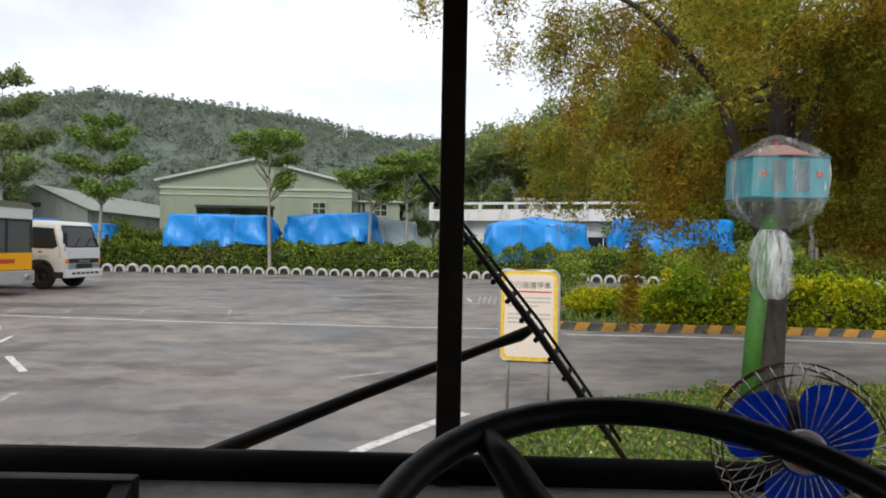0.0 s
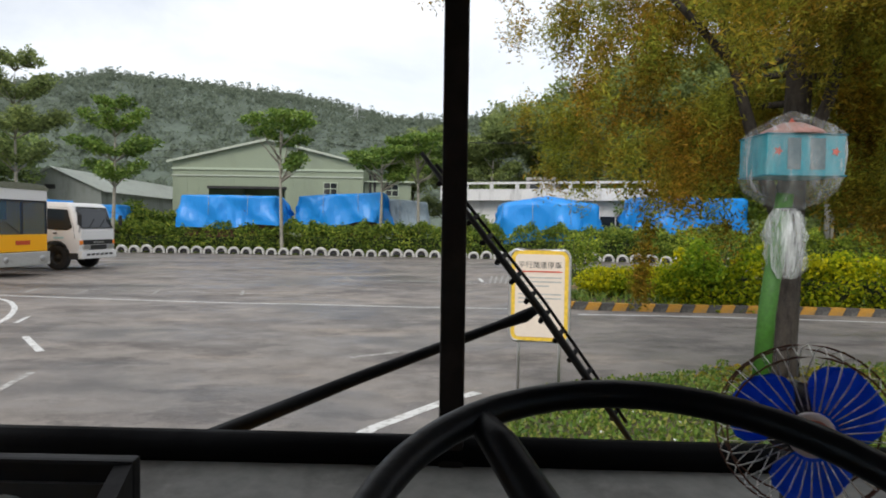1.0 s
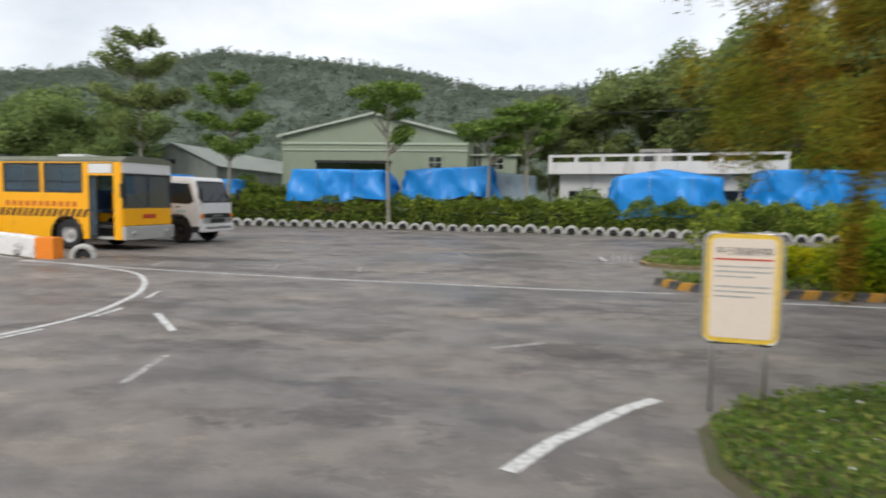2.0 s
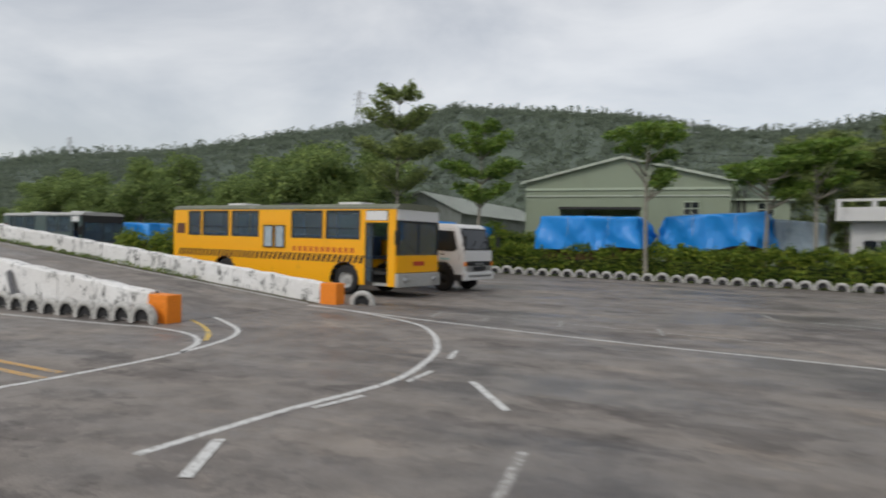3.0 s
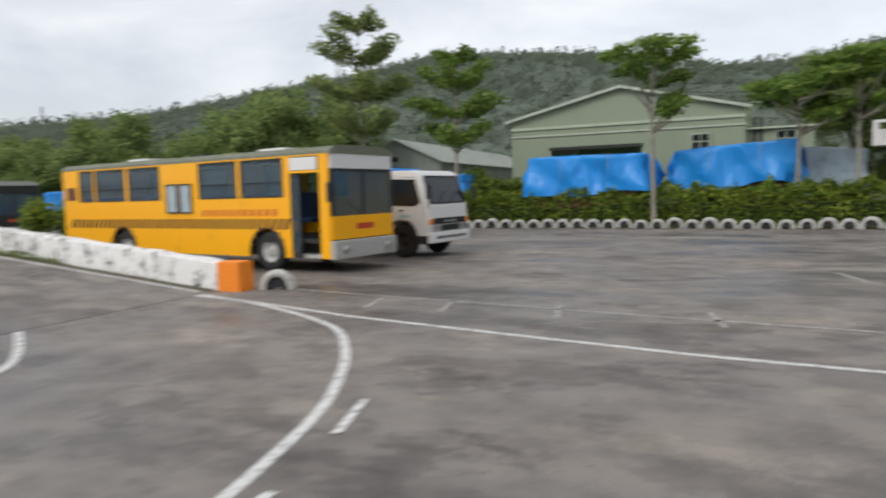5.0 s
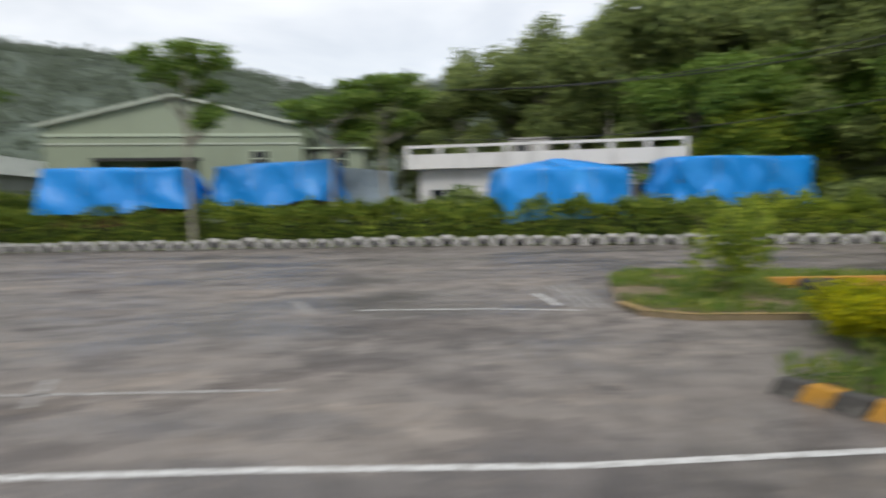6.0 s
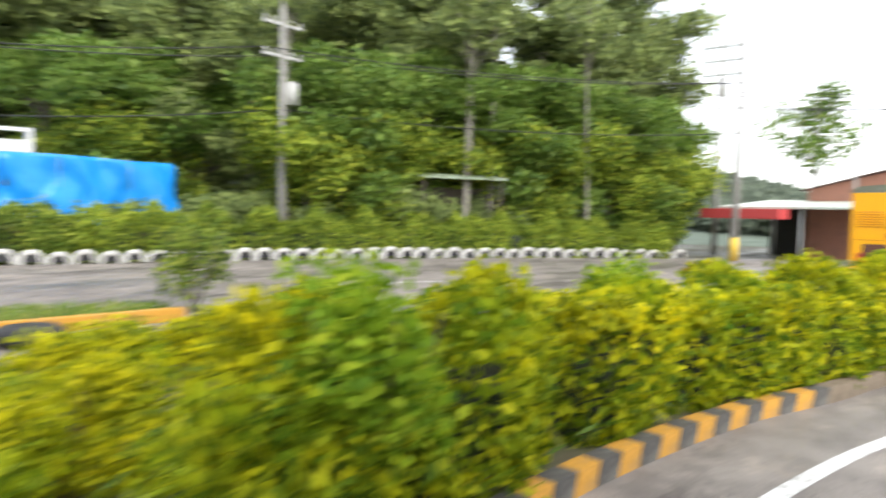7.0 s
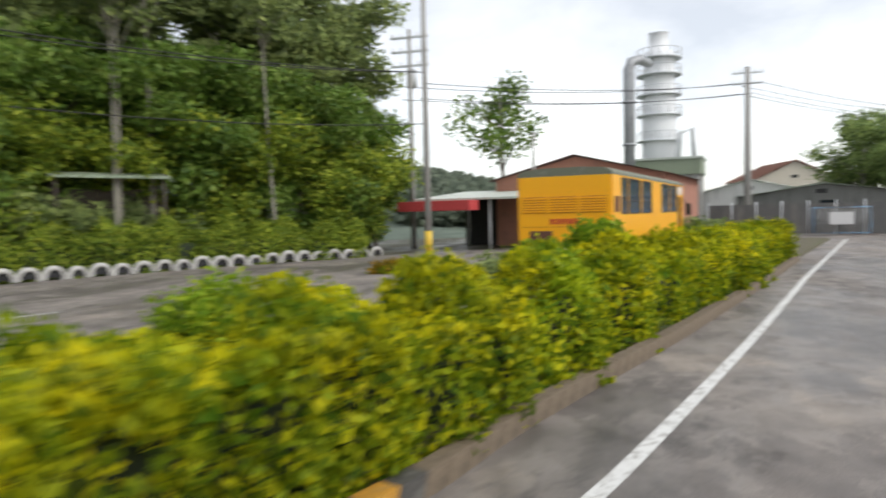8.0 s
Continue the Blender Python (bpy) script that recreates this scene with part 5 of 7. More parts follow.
for k in range(20):
    x = 10.0 + k * 1.7 + rng_w.uniform(-1.0, 1.0)
    spots.append(((W2, W1)[k % 2], x, row_y(x) + rng_w.uniform(15.0, 22.0), 1.12))
for k in range(8):
    x = -1.2 + k * 2.1 + rng_w.uniform(-0.6, 0.6)
    spots.append(((W1, W2)[k % 2], x, 60 + rng_w.uniform(0, 6), rng_w.uniform(0.78, 0.98)))
for k, (x, y, h) in enumerate(((28.5, 29.2, 15), (28.9, 29.4, 14), (30.3, 29.0, 16), (30.7, 29.1, 15), (34.2, 25.6, 15), (21.6, 33.7, 14))):
    tree("slender pale-barked tree at the wood's edge", h, 1.6, "round", 300 + k, LEAF_WOOD, BARK_PALE, 900, 0.2, 0.72, 0.085, pose(x, y + 4.0, 0), "slender woodland trees")
spots = [q for q in spots if q[1] < 40.8 and math.hypot(q[1] - 28.3, q[2] - 32.6) > 1.8]
for k, (x, y, z) in enumerate(((40.9, 31.4, 15.6), (41.4, 29.6, 13.2))):
    copy_thing((W1, W2)[k], pose(x, y, 0, 0, 0, 70 * k) @ Matrix.Scale(z / (14.6, 17.2)[k], 4))
for x, y, s in ((43.1, 35.5, 1.05), (29.3, 49.7, 1.1)):
    copy_thing(W2, pose(x, y, 0, 0, 0, x * 23) @ Matrix.Scale(s, 4))
# the wood's eastern corner, tall behind and bushy to the ground in front
for src, x, y, s in ((W2, 37.0, 34.5, 1.02), (W2, 38.6, 33.0, 0.95), (W2, 43.2, 30.6, 1.08), (W1, 36.0, 41.5, 1.2), (W1, 33.5, 44.5, 1.15), (W3, 42.3, 29.0, 0.8), (W3, 44.6, 29.3, 0.7), (W4, 40.2, 28.2, 0.95), (W4, 43.2, 28.4, 0.85)):
    copy_thing(src, pose(x, y, 0, 0, 0, x * 37) @ Matrix.Scale(s, 4))
HEIGHT = {W1: 14.0, W2: 16.5, W3: 10.0, W4: 6.0}
for src, x, y, s in spots:
    s *= rng_w.uniform(0.85, 1.12)
    # the trees stand lower towards the north, behind the white building
    bear = math.degrees(math.atan2(-(x + 1.3), y - 14.5))
    low = 1.9 + float(np.interp(bear, [-34, -31, -26, -23, -17, -12, -6, -4, -1, 10], [0.65, 0.4, 0.34, 0.315, 0.275, 0.245, 0.245, 0.225, 0.2, 0.17])) * math.hypot(x + 1.3, y - 14.5)
    s = min(s, low * rng_w.uniform(0.9, 1.02) / HEIGHT[src])
    copy_thing(src, pose(x, y, 0, 0, 0, rng_w.uniform(0, 360)) @ Matrix.Scale(s, 4))
G1 = tree("broad green tree beyond the ramp", 9.5, 3.6, "round", 45, LEAF_FAR, BARK_PALE, 7600, 0.19, 0.2, 0.16, pose(-33, 52, 0), "trees beyond the ramp")
for k in range(17):
    copy_thing(G1, pose(-36 - k * 3.1 + rng_w.uniform(-1, 1), 47 + rng_w.uniform(0, 12), 0, 0, 0, rng_w.uniform(0, 360)) @ Matrix.Scale(rng_w.uniform(0.8, 1.08) * (1 - 0.03 * k), 4))
for x, y, s in ((-34.0, 50, 0.8), (-30.5, 47.5, 0.62), (-54.5, 52, 1.02), (-58.5, 51, 0.98), (-63, 50, 0.82), (-70, 52, 0.9), (-75, 53, 0.84), (-40.5, 52, 1.0), (-43.5, 51.5, 0.95), (-47.5, 53, 0.8), (-37.2, 50, 0.86)):
    copy_thing(G1, pose(x, y, 0, 0, 0, x * 31) @ Matrix.Scale(s, 4))
# trees by the works gate
tree("thin-crowned tree behind the carport", 11.3, 3.1, "round", 61, LEAF_GREEN, BARK_PALE, 2400, 0.2, 0.52, 0.16, pose(51.21, 22.16, 0))
for x, y, s in ((72.14, -5.02, 1.05), (77.33, -8.24, 1.1), (67.29, -7.78, 0.8)):
    copy_thing(G1, pose(x, y, 0, 0, 0, x * 17) @ Matrix.Scale(s, 4))
for k, (x, y, w, h) in enumerate(((2.2, 41.6, 2.4, 2.6), (10.8, 40.2, 3.0, 2.2), (20.4, 37.0, 3.4, 2.9), (16.5, 38.8, 2.6, 2.2), (-1.0, 42.2, 1.6, 1.9), (18.7, 37.2, 2.6, 2.7), (22.6, 34.9, 2.8, 2.5), (25.4, 33.2, 2.4, 2.9), (28.4, 30.9, 2.6, 3.1), (26.3, 31.7, 2.8, 3.4), (29.7, 29.6, 2.6, 3.2), (27.6, 31.4, 3.0, 3.3), (31.6, 28.6, 2.4, 2.6))):
    shrub("bush", "tall loose green bush rising behind the hedge", x, y + 1.4 + 0.14 * max(0.0, x - 14), w, h, LEAF_WOOD, 1500, 0.17, 60 + k, group="bushes behind the hedge")

for k, (x, y, w, h) in enumerate(((2.8, 43.2, 2.4, 2.9), (2.5, 43.4, 2.0, 2.5))):
    shrub("bush", "tall green bush before the white building", x, y, w, h, LEAF_GREEN, 1500, 0.14, 70 + k, group="bushes behind the hedge")

for k, (x, y) in enumerate(((-22.8, 46.0), (-20.9, 45.5), (-19.6, 45.8), (-18.2, 45.5), (-17.1, 45.7))):
    shrub("bush", "tall dark green bush behind the hedge", x, y, 2.6, (3.4, 3.0, 3.7, 3.3, 2.9)[k], LEAF_HEDGE, 2200, 0.13, 80 + k, group="bushes behind the hedge")

# big rusty cypress by the start
CYPRESS_BARK = mat("dark_stringy_cypress_bark", (0.052, 0.042, 0.033), 0.95, dirt=(0.014, 0.011, 0.009), dirt_scale=14.0, dirt_from=0.46, grain=40, bump=0.8, streak=True)
cy = tree("large cypress with rusty yellow-green drooping foliage", 12.0, 4.1, "droop", 77, LEAF_CYPRESS, CYPRESS_BARK, 250000, 0.0165, 0.30, 0.19, pose(3.97, 10.2, 0))
for pts_, rr_ in ((((0, 0, 1.9), (-0.45, 0.1, 3.4), (-0.85, 0.3, 5.4), (-1.1, 0.3, 8.5)), (0.10, 0.085, 0.07, 0.03)), (((0, 0, 2.4), (0.5, -0.3, 4.0), (0.7, -0.4, 7.5)), (0.10, 0.08, 0.04)), (((-0.6, 0.15, 4.0), (-1.7, -0.1, 4.9), (-2.7, -0.2, 5.2)), (0.06, 0.045, 0.015))):
    part("limb", tubed(curve_through(pts_, 4), [rr_[0] + (rr_[-1] - rr_[0]) * k / (4 * (len(pts_) - 1)) for k in range(4 * (len(pts_) - 1) + 1)], 8), CYPRESS_BARK, cy, "thick forked limb")
rng_c = np.random.default_rng(5)
drop = []
for k in range(52):
    a = rng_c.uniform(2.3, 3.9)
    r = rng_c.uniform(1.0, 3.2)
    c = (r * math.cos(a), 0.9 + 1.1 * math.sin(a * 2.0) + rng_c.uniform(-0.5, 1.2), rng_c.uniform(2.5, 5.2))
    drop.append(lumps(rng_c, 560, np.array(c), (0.34, 0.34, 0.45), 0.05))
for n_, a0, a1, r0_, r1_, z0, z1 in ((20, 2.5, 3.7, 2.8, 4.5, 5.0, 8.6), (7, 2.4, 3.9, 0.3, 1.7, 1.9, 3.2), (80, -0.8, 0.9, 0.7, 3.6, 2.0, 4.6)):
    for k in range(n_):
        a, r = rng_c.uniform(a0, a1), rng_c.uniform(r0_, r1_)
        drop.append(lumps(rng_c, 620, np.array((r * math.cos(a), r * math.sin(a) * 0.6 + 0.3, rng_c.uniform(z0, z1))), (0.36, 0.36, 0.5), 0.05))
for z in (2.3, 1.95, 1.6, 1.3, 1.05):
    drop.append(lumps(rng_c, 380, np.array((-1.75 + 0.1 * z, 0.5, z)), (0.2, 0.2, 0.28), 0.05))
leaves("drooping_spray", np.concatenate(drop), 0.019, LEAF_CYPRESS, cy, "low hanging rusty sprays", 6, flat=0.9, long=4.0)

# ---- kerbed planting bed with the golden hedge ----
KERB = [(1.95, 18.5), (2.3, 17.7), (3.2, 17.15), (5.0, 16.9), (7.6, 16.75), (10.0, 16.3), (11.6, 15.75), (13.0, 15.35), (15.8, 14.35), (17.6, 13.7), (19.7, 13.0), (23.6, 11.7), (31, 9.35), (40, 6.4), (50, 3.1)]
kerb_pts = [Vector((p.x, p.y, 0)) for p in curve_through([(*p, 0) for p in KERB], 8)]


def along(points, step):
    """Even stations (place, direction) along a polyline."""
    out, left = [], 0.0
    for a, b in zip(points, points[1:]):
        seg = (b - a).length
        while left < seg:
            out.append((a.lerp(b, left / seg), (b - a).normalized()))
            left += step
        left -= seg
    return out


bed = bmesh.new()
stn = along(kerb_pts, 1.0)
prev = None
for p, d in stn:
    n = Vector((-d.y, d.x, 0))
    far = float(np.interp(p.x, [2.0, 3.5, 12.5, 17.0, 20.0], [1.2, 4.6, 5.6, 4.2, 2.2]))
    cur = [bed.verts.new(p + n * 0.1 + Vector((0, 0, 0.0))), bed.verts.new(p + n * 0.12 + Vector((0, 0, 0.1))), bed.verts.new(p + n * far * 0.5 + Vector((0, 0, 0.13))), bed.verts.new(p + n * far + Vector((0, 0, 0.09))), bed.verts.new(p + n * (far + 0.05))]
    if prev:
        for k in range(4):
            bed.faces.new((prev[k], prev[k + 1], cur[k + 1], cur[k]))
    prev = cur
bmesh.ops.recalc_face_normals(bed, faces=bed.faces)
tagged(part("planting_bed", bed, EARTH), "earth planting bed behind the striped kerb", "planting bed", kind="structure")
hedge("hedge", "golden-leaved clipped hedge along the striped kerb", [(p.x - d.y * 0.95, p.y + d.x * 0.95) for p, d in along(kerb_pts, 2.2) if 3.7 < p.x < 33.5], 1.5, 1.08, 3400, 0.066, LEAF_HEDGE_SIDE, 8, LEAF_YELLOW, ragged=0.3)
rng_s = random.Random(9)
for k in range(40):
    x = rng_s.uniform(4.2, 16.5)
    p, d = min(stn, key=lambda q: abs(q[0].x - x))
    off = rng_s.uniform(2.0, 4.9)
    shrub("bush", "low golden-leaved bush in the planting bed", p.x - d.y * off, p.y + d.x * off, rng_s.uniform(1.1, 1.7), rng_s.uniform(0.6, 0.95), LEAF_YELLOW, 3600, 0.05, 100 + k, group="golden bushes in the bed")
shrub("bush", "golden-leaved bush at the end of the kerb hedge", 4.1, 18.9, 1.5, 0.95, LEAF_YELLOW, 4600, 0.052, 138, group="golden bushes in the bed")
shrub("bush", "golden-leaved bush at the end of the kerb hedge", 4.2, 20.1, 1.3, 0.75, LEAF_YELLOW, 4200, 0.052, 139, group="golden bushes in the bed")
shrub("bush", "round fresh green bush among golden ones", 6.1, 17.45, 1.25, 1.7, LEAF_FRESH, 4200, 0.06, 140)
shrub("bush", "round green bush at the bed's back edge", 14.3, 19.4, 1.8, 1.35, LEAF_FRESH, 4200, 0.06, 141)
shrub("bush", "green bush beside the parked yellow bus", 21.6, 14.95, 1.7, 1.9, LEAF_FRESH, 2600, 0.1, 142)
shrub("bush", "loose grey-green bush by the hedge", 19.5, 16.6, 2.6, 1.15, LEAF_WOOD, 2400, 0.1, 143)
shrub("bush", "dark bush beyond the hedge", 36.0, 11.3, 2.2, 1.7, LEAF_WOOD, 1800, 0.13, 144)
grass_pts = []
rng_g = np.random.default_rng(12)
for p, d in along(kerb_pts, 0.5):
    if p.x < 26:
        far = float(np.interp(p.x, [2.0, 3.5, 12.5, 17.0, 20.0], [1.1, 4.5, 5.5, 4.1, 2.1]))
        q = np.array(p)[None] + np.array((-d.y, d.x, 0))[None] * rng_g.uniform(0.15, far, (170, 1)) + np.array(d)[None] * rng_g.uniform(-0.3, 0.3, (170, 1))
        q[:, 2] = rng_g.uniform(0.06, 0.3, 170)
        grass_pts.append(q)
tagged(leaves("grass", np.concatenate(grass_pts), 0.035, GRASS, seed=13, flat=2.5, long=6.0, kind="stuff"), "rough green and yellow grass in the planting bed", "grass")

rng_f = np.random.default_rng(77)
wx = -19.5 - 15 * rng_f.random(900) ** 0.9
weed = np.stack([wx, 20.30 - 0.16 * rng_f.random(900), np.array([ramp_z(x) for x in wx]) + 0.02 + 0.16 * rng_f.random(900) * (0.4 + 0.6 * np.abs(np.sin(wx * 1.7)))], 1)
tagged(leaves("wall_weeds", weed, 0.05, GRASS, seed=19, flat=1.6, long=2.5, kind="stuff"), "green weeds along the foot of the ramp wall", "weeds")
for k in range(5):
    shrub("bush", "green bush beyond the ramp wall", -26.6 - 1.9 * k, 29.5 + 0.5 * (k % 2), 2.2, 2.1 + 0.25 * (k % 3), LEAF_HEDGE, 1500, 0.12, 160 + k, group="bushes beyond the ramp")

rng_p = np.random.default_rng(88)
heap = lumps(rng_p, 1600, np.array((0, 0, 0.1)), (1.0, 0.6, 0.32), 0.4)
heap[:, 2] = np.maximum(heap[:, 2], 0.02)
hp_o = leaves("brush_pile", heap, 0.06, LEAF_CYPRESS, seed=21, flat=0.8, long=3.0)
hp_o.matrix_basis = pose(28.52, 22.12, 0, 0, 0, -25)
tagged(hp_o, "low heap of brown cut brush at the yard's edge", "brush heap")

# ---- grass patch by the start ----
PATCH = [(0.15, 7.6), (0.3, 8.5), (0.8, 9.2), (1.7, 9.7), (2.8, 10.05), (3.5, 10.75), (8.5, 10.4), (11, 8.5), (11, 4.5), (3.0, 4.4), (0.6, 5.6)]
pb = bmesh.new()
ring = [pb.verts.new((x, y, 0.05)) for x, y in PATCH]
ring0 = [pb.verts.new((x * 1.0 + (x - 5) * 0.02, y + (y - 7.5) * 0.03, -0.01)) for x, y in PATCH]
pb.faces.new(ring)
for k in range(len(PATCH)):
    pb.faces.new((ring[k], ring[(k + 1) % len(PATCH)], ring0[(k + 1) % len(PATCH)], ring0[k]))
bmesh.ops.recalc_face_normals(pb, faces=pb.faces)
tagged(part("grass_patch", pb, EARTH), "patch of bare earth and weeds under the cypress", "ground", kind="structure")


def inside(x, y, poly):
    c = False
    for (x0, y0), (x1, y1) in zip(poly, poly[1:] + poly[:1]):
        if (y0 > y) != (y1 > y) and x < (x1 - x0) * (y - y0) / (y1 - y0) + x0:
            c = not c
    return c


gp = [(x, y, z) for x, y, z in zip(rng_g.uniform(0, 11, 76000), rng_g.uniform(4.4, 10.7, 76000), rng_g.uniform(0.05, 0.15, 76000)) if inside(x, y, PATCH) and math.hypot((x - 4.1) / 1.25, y - 10.1) > 0.9 + 0.25 * math.sin(x * 9 + y * 7)]
tagged(leaves("weeds", gp, 0.03, GRASS, seed=14, flat=1.6, long=2.0, kind="stuff"), "low green weeds and grass under the cypress", "weeds")
litter = [(x, y, 0.06) for x, y in zip(rng_g.uniform(2.8, 6.5, 1500), rng_g.uniform(8.9, 10.7, 1500)) if inside(x, y, PATCH)]
tagged(leaves("leaf_litter", litter, 0.05, LEAF_CYPRESS, seed=15, flat=0.2, kind="stuff"), "brown fallen leaves round the trunk", "leaf litter")
petals = [(x, y, 0.13) for x, y in zip(rng_g.uniform(0.4, 4.5, 130), rng_g.uniform(5.5, 9.6, 130)) if inside(x, y, PATCH)]
tagged(leaves("petals", petals, 0.022, WHITE_PAINT, seed=16, flat=0.3, long=1.2, kind="stuff"), "scattered small white flowers among the weeds", "flowers")

# ---- grass island in the yard ----
ISLE = [(2.4, 24.0), (2.4, 22.95), (3.0, 22.4), (4.9, 22.05), (5.7, 22.6), (6.0, 24.4), (6.3, 25.6), (9.5, 25.2), (9.7, 26.6), (7.0, 27.6), (4.4, 28.5), (3.5, 27.3)]
ib = bmesh.new()
ring = [ib.verts.new((x, y, 0.09)) for x, y in ISLE]
ring0 = [ib.verts.new((x, y, -0.01)) for x, y in ISLE]
ib.faces.new(ring)
for k in range(len(ISLE)):
    ib.faces.new((ring[k], ring[(k + 1) % len(ISLE)], ring0[(k + 1) % len(ISLE)], ring0[k]))
bmesh.ops.recalc_face_normals(ib, faces=ib.faces)
isle_top = tagged(part("grass_island", ib, mat("sandy_island_soil", (0.21, 0.16, 0.095), 0.95, dirt=(0.12, 0.115, 0.05), dirt_scale=1.4, dirt_from=0.5)), "kerbed grass island in the asphalt yard", "traffic island", kind="structure")
tagged(part("kerb_edge", ribbon([(2.42, 23.9, 0.1), (2.45, 22.98, 0.1), (3.02, 22.47, 0.1), (4.88, 22.13, 0.1), (5.62, 22.64, 0.1)], 0.16), mat("faded_sandy_kerb_paint", (0.42, 0.29, 0.12), 0.85, dirt=(0.27, 0.22, 0.15), dirt_scale=3), isle_top), "faded yellow kerb edge")
ip = [(x, y, z) for x, y, z in zip(rng_g.uniform(0.8, 9.8, 15000), rng_g.uniform(22, 29.3, 15000), rng_g.uniform(0.09, 0.22, 15000)) if inside(x, y, ISLE) and math.sin(x * 2.1 + 1) * math.sin(y * 1.7) + 0.25 * (x - 3.2) > -0.2]
tagged(leaves("island_grass", ip, 0.04, GRASS, seed=16, flat=2.0, long=4.0, kind="stuff"), "patchy yellow-green grass on the island", "grass")
shrub("bush", "thin green bush on the grass island", 4.6, 24.2, 1.7, 2.0, LEAF_BRIGHT, 1500, 0.07, 150)
shrub("bush", "thin loose bush at the end of the grass island", 10.1, 25.9, 1.6, 1.9, LEAF_HEDGE, 1200, 0.075, 151)
ob = part("kerb_block", boxed(-1.6, 1.6, -0.1, 0.1, 0.0, 0.22, 0.02), KERB_YELLOW)
ob.matrix_basis = pose(7.9, 25.42, 0, 0, 0, -7)
tagged(ob, "faded amber painted kerb block", "kerb", "yard kerbs")
lt = part("spare_tyre", lathe([(0.24, 0.03), (0.36, 0.0), (0.44, 0.05), (0.46, 0.12), (0.44, 0.2), (0.36, 0.25), (0.24, 0.22)], 20), RUBBER)
lt.matrix_basis = pose(6.9, 24.75, 0)
tagged(lt, "black tyre lying by the island", "tyre")


# ---- hills ----
PROFILE = [(-110, 0.015), (-92, 0.02), (-84, 0.02), (-76, 0.03), (-70, 0.05), (-60, 0.10), (-52, 0.18), (-45, 0.24), (-25, 0.21), (-15, 0.17), (-8, 0.155), (-2, 0.148), (2, 0.150), (6, 0.164), (11, 0.180), (18, 0.187), (25, 0.188), (30.6, 0.165), (36, 0.148), (40, 0.135), (44, 0.119), (48, 0.105), (57, 0.087), (61, 0.067), (65, 0.045), (75, 0.035), (95, 0.03), (130, 0.02)]
PA, PE = np.array([p[0] for p in PROFILE], float), np.array([p[1] for p in PROFILE])


def ridge(az):
    """Distance and height of the ridge in a bearing (degrees left of north)."""
    e = np.interp(az, PA, PE)
    r = np.interp(az, [-110, -20, 0, 130], [125, 125, 300, 330])
    return r, r * e + 1.0


def hill_z(x, y):
    az = np.degrees(np.arctan2(-(x + 3), y - 5))
    d = np.hypot(x + 3, y - 5)
    r, h = ridge(az)
    u = np.clip((d / r - 0.5) / 0.5, 0, 1)
    back = np.clip((d / r - 1.0) / 0.8, 0, 1)
    wob = 0.05 * np.sin(x * 0.045 + 1) * np.sin(y * 0.05) + 0.03 * np.sin(x * 0.11) * np.cos(y * 0.09)
    return h * (u * u * (3 - 2 * u)) * (1 + wob * (1 - u)) * (1 - 0.5 * back)


hb = bmesh.new()
AZ, RR = np.arange(-110, 131, 3.0), np.array([0.49, 0.55, 0.62, 0.7, 0.78, 0.86, 0.93, 1.0, 1.1, 1.35, 1.8])
grid = []
for az in AZ:
    r, h = ridge(az)
    col = []
    for k in RR:
        x, y = -3 - math.sin(radians(az)) * r * k, 5 + math.cos(radians(az)) * r * k
        col.append(hb.verts.new((x, y, hill_z(x, y) - (0.5 if k < 0.5 else 0))))
    grid.append(col)
for c0, c1 in zip(grid, grid[1:]):
    for k in range(len(RR) - 1):
        f = hb.faces.new((c0[k], c1[k], c1[k + 1], c0[k + 1]))
        f.smooth = True
bmesh.ops.recalc_face_normals(hb, faces=hb.faces)
# hill ground shares the forest's haze-greyed green, so gaps stay pale
tagged(part("hill", hb, mat("haze_tinted_undergrowth", (0.135, 0.165, 0.135), 0.95, dirt=(0.10, 0.12, 0.088), dirt_scale=0.05, grain=0.6, bump=0, spec=0.05)), "forested green hills round the yard", "hill", kind="structure")
rng_h = np.random.default_rng(31)
hp = []
N = 19000
az = rng_h.uniform(-76, 100, N)
fr = rng_h.uniform(0.52, 1.03, N) ** 0.8
fr[: N // 4] = rng_h.uniform(0.96, 1.02, N // 4)
r_, _ = ridge(az)
hx, hy = -3 - np.sin(np.radians(az)) * r_ * fr, 5 + np.cos(np.radians(az)) * r_ * fr
hz = hill_z(hx, hy)
sz = np.where(r_ > 220, rng_h.uniform(1.2, 2.7, N), rng_h.uniform(1.0, 2.0, N))
for k in range(14):
    o = rng_h.normal(size=(N, 3))
    o /= np.linalg.norm(o, axis=1)[:, None]
    q = np.stack([hx, hy, hz + sz * 0.7], 1) + o * sz[:, None] * np.array((0.9, 0.9, 0.75)) * rng_h.uniform(0.5, 1, (N, 1))
    hp.append(q)
NR = 1500
az2 = rng_h.uniform(-20, 100, NR)
r2, _ = ridge(az2)
r2 = r2 * rng_h.uniform(0.985, 1.01, NR)
rx, ry = -3 - np.sin(np.radians(az2)) * r2, 5 + np.cos(np.radians(az2)) * r2
rz, tall = hill_z(rx, ry), rng_h.uniform(2.0, 5.2, NR)
for k in range(16):
    t = rng_h.random(NR) ** 0.7
    hp.append(np.stack([rx + rng_h.normal(0, 0.5, NR), ry + rng_h.normal(0, 0.5, NR), rz + tall * (0.25 + t)], 1))
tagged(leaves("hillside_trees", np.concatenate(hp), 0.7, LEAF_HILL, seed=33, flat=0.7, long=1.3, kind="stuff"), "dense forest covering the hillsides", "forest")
# far mountain: its pale blue base colour stands in for distance haze
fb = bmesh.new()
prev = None
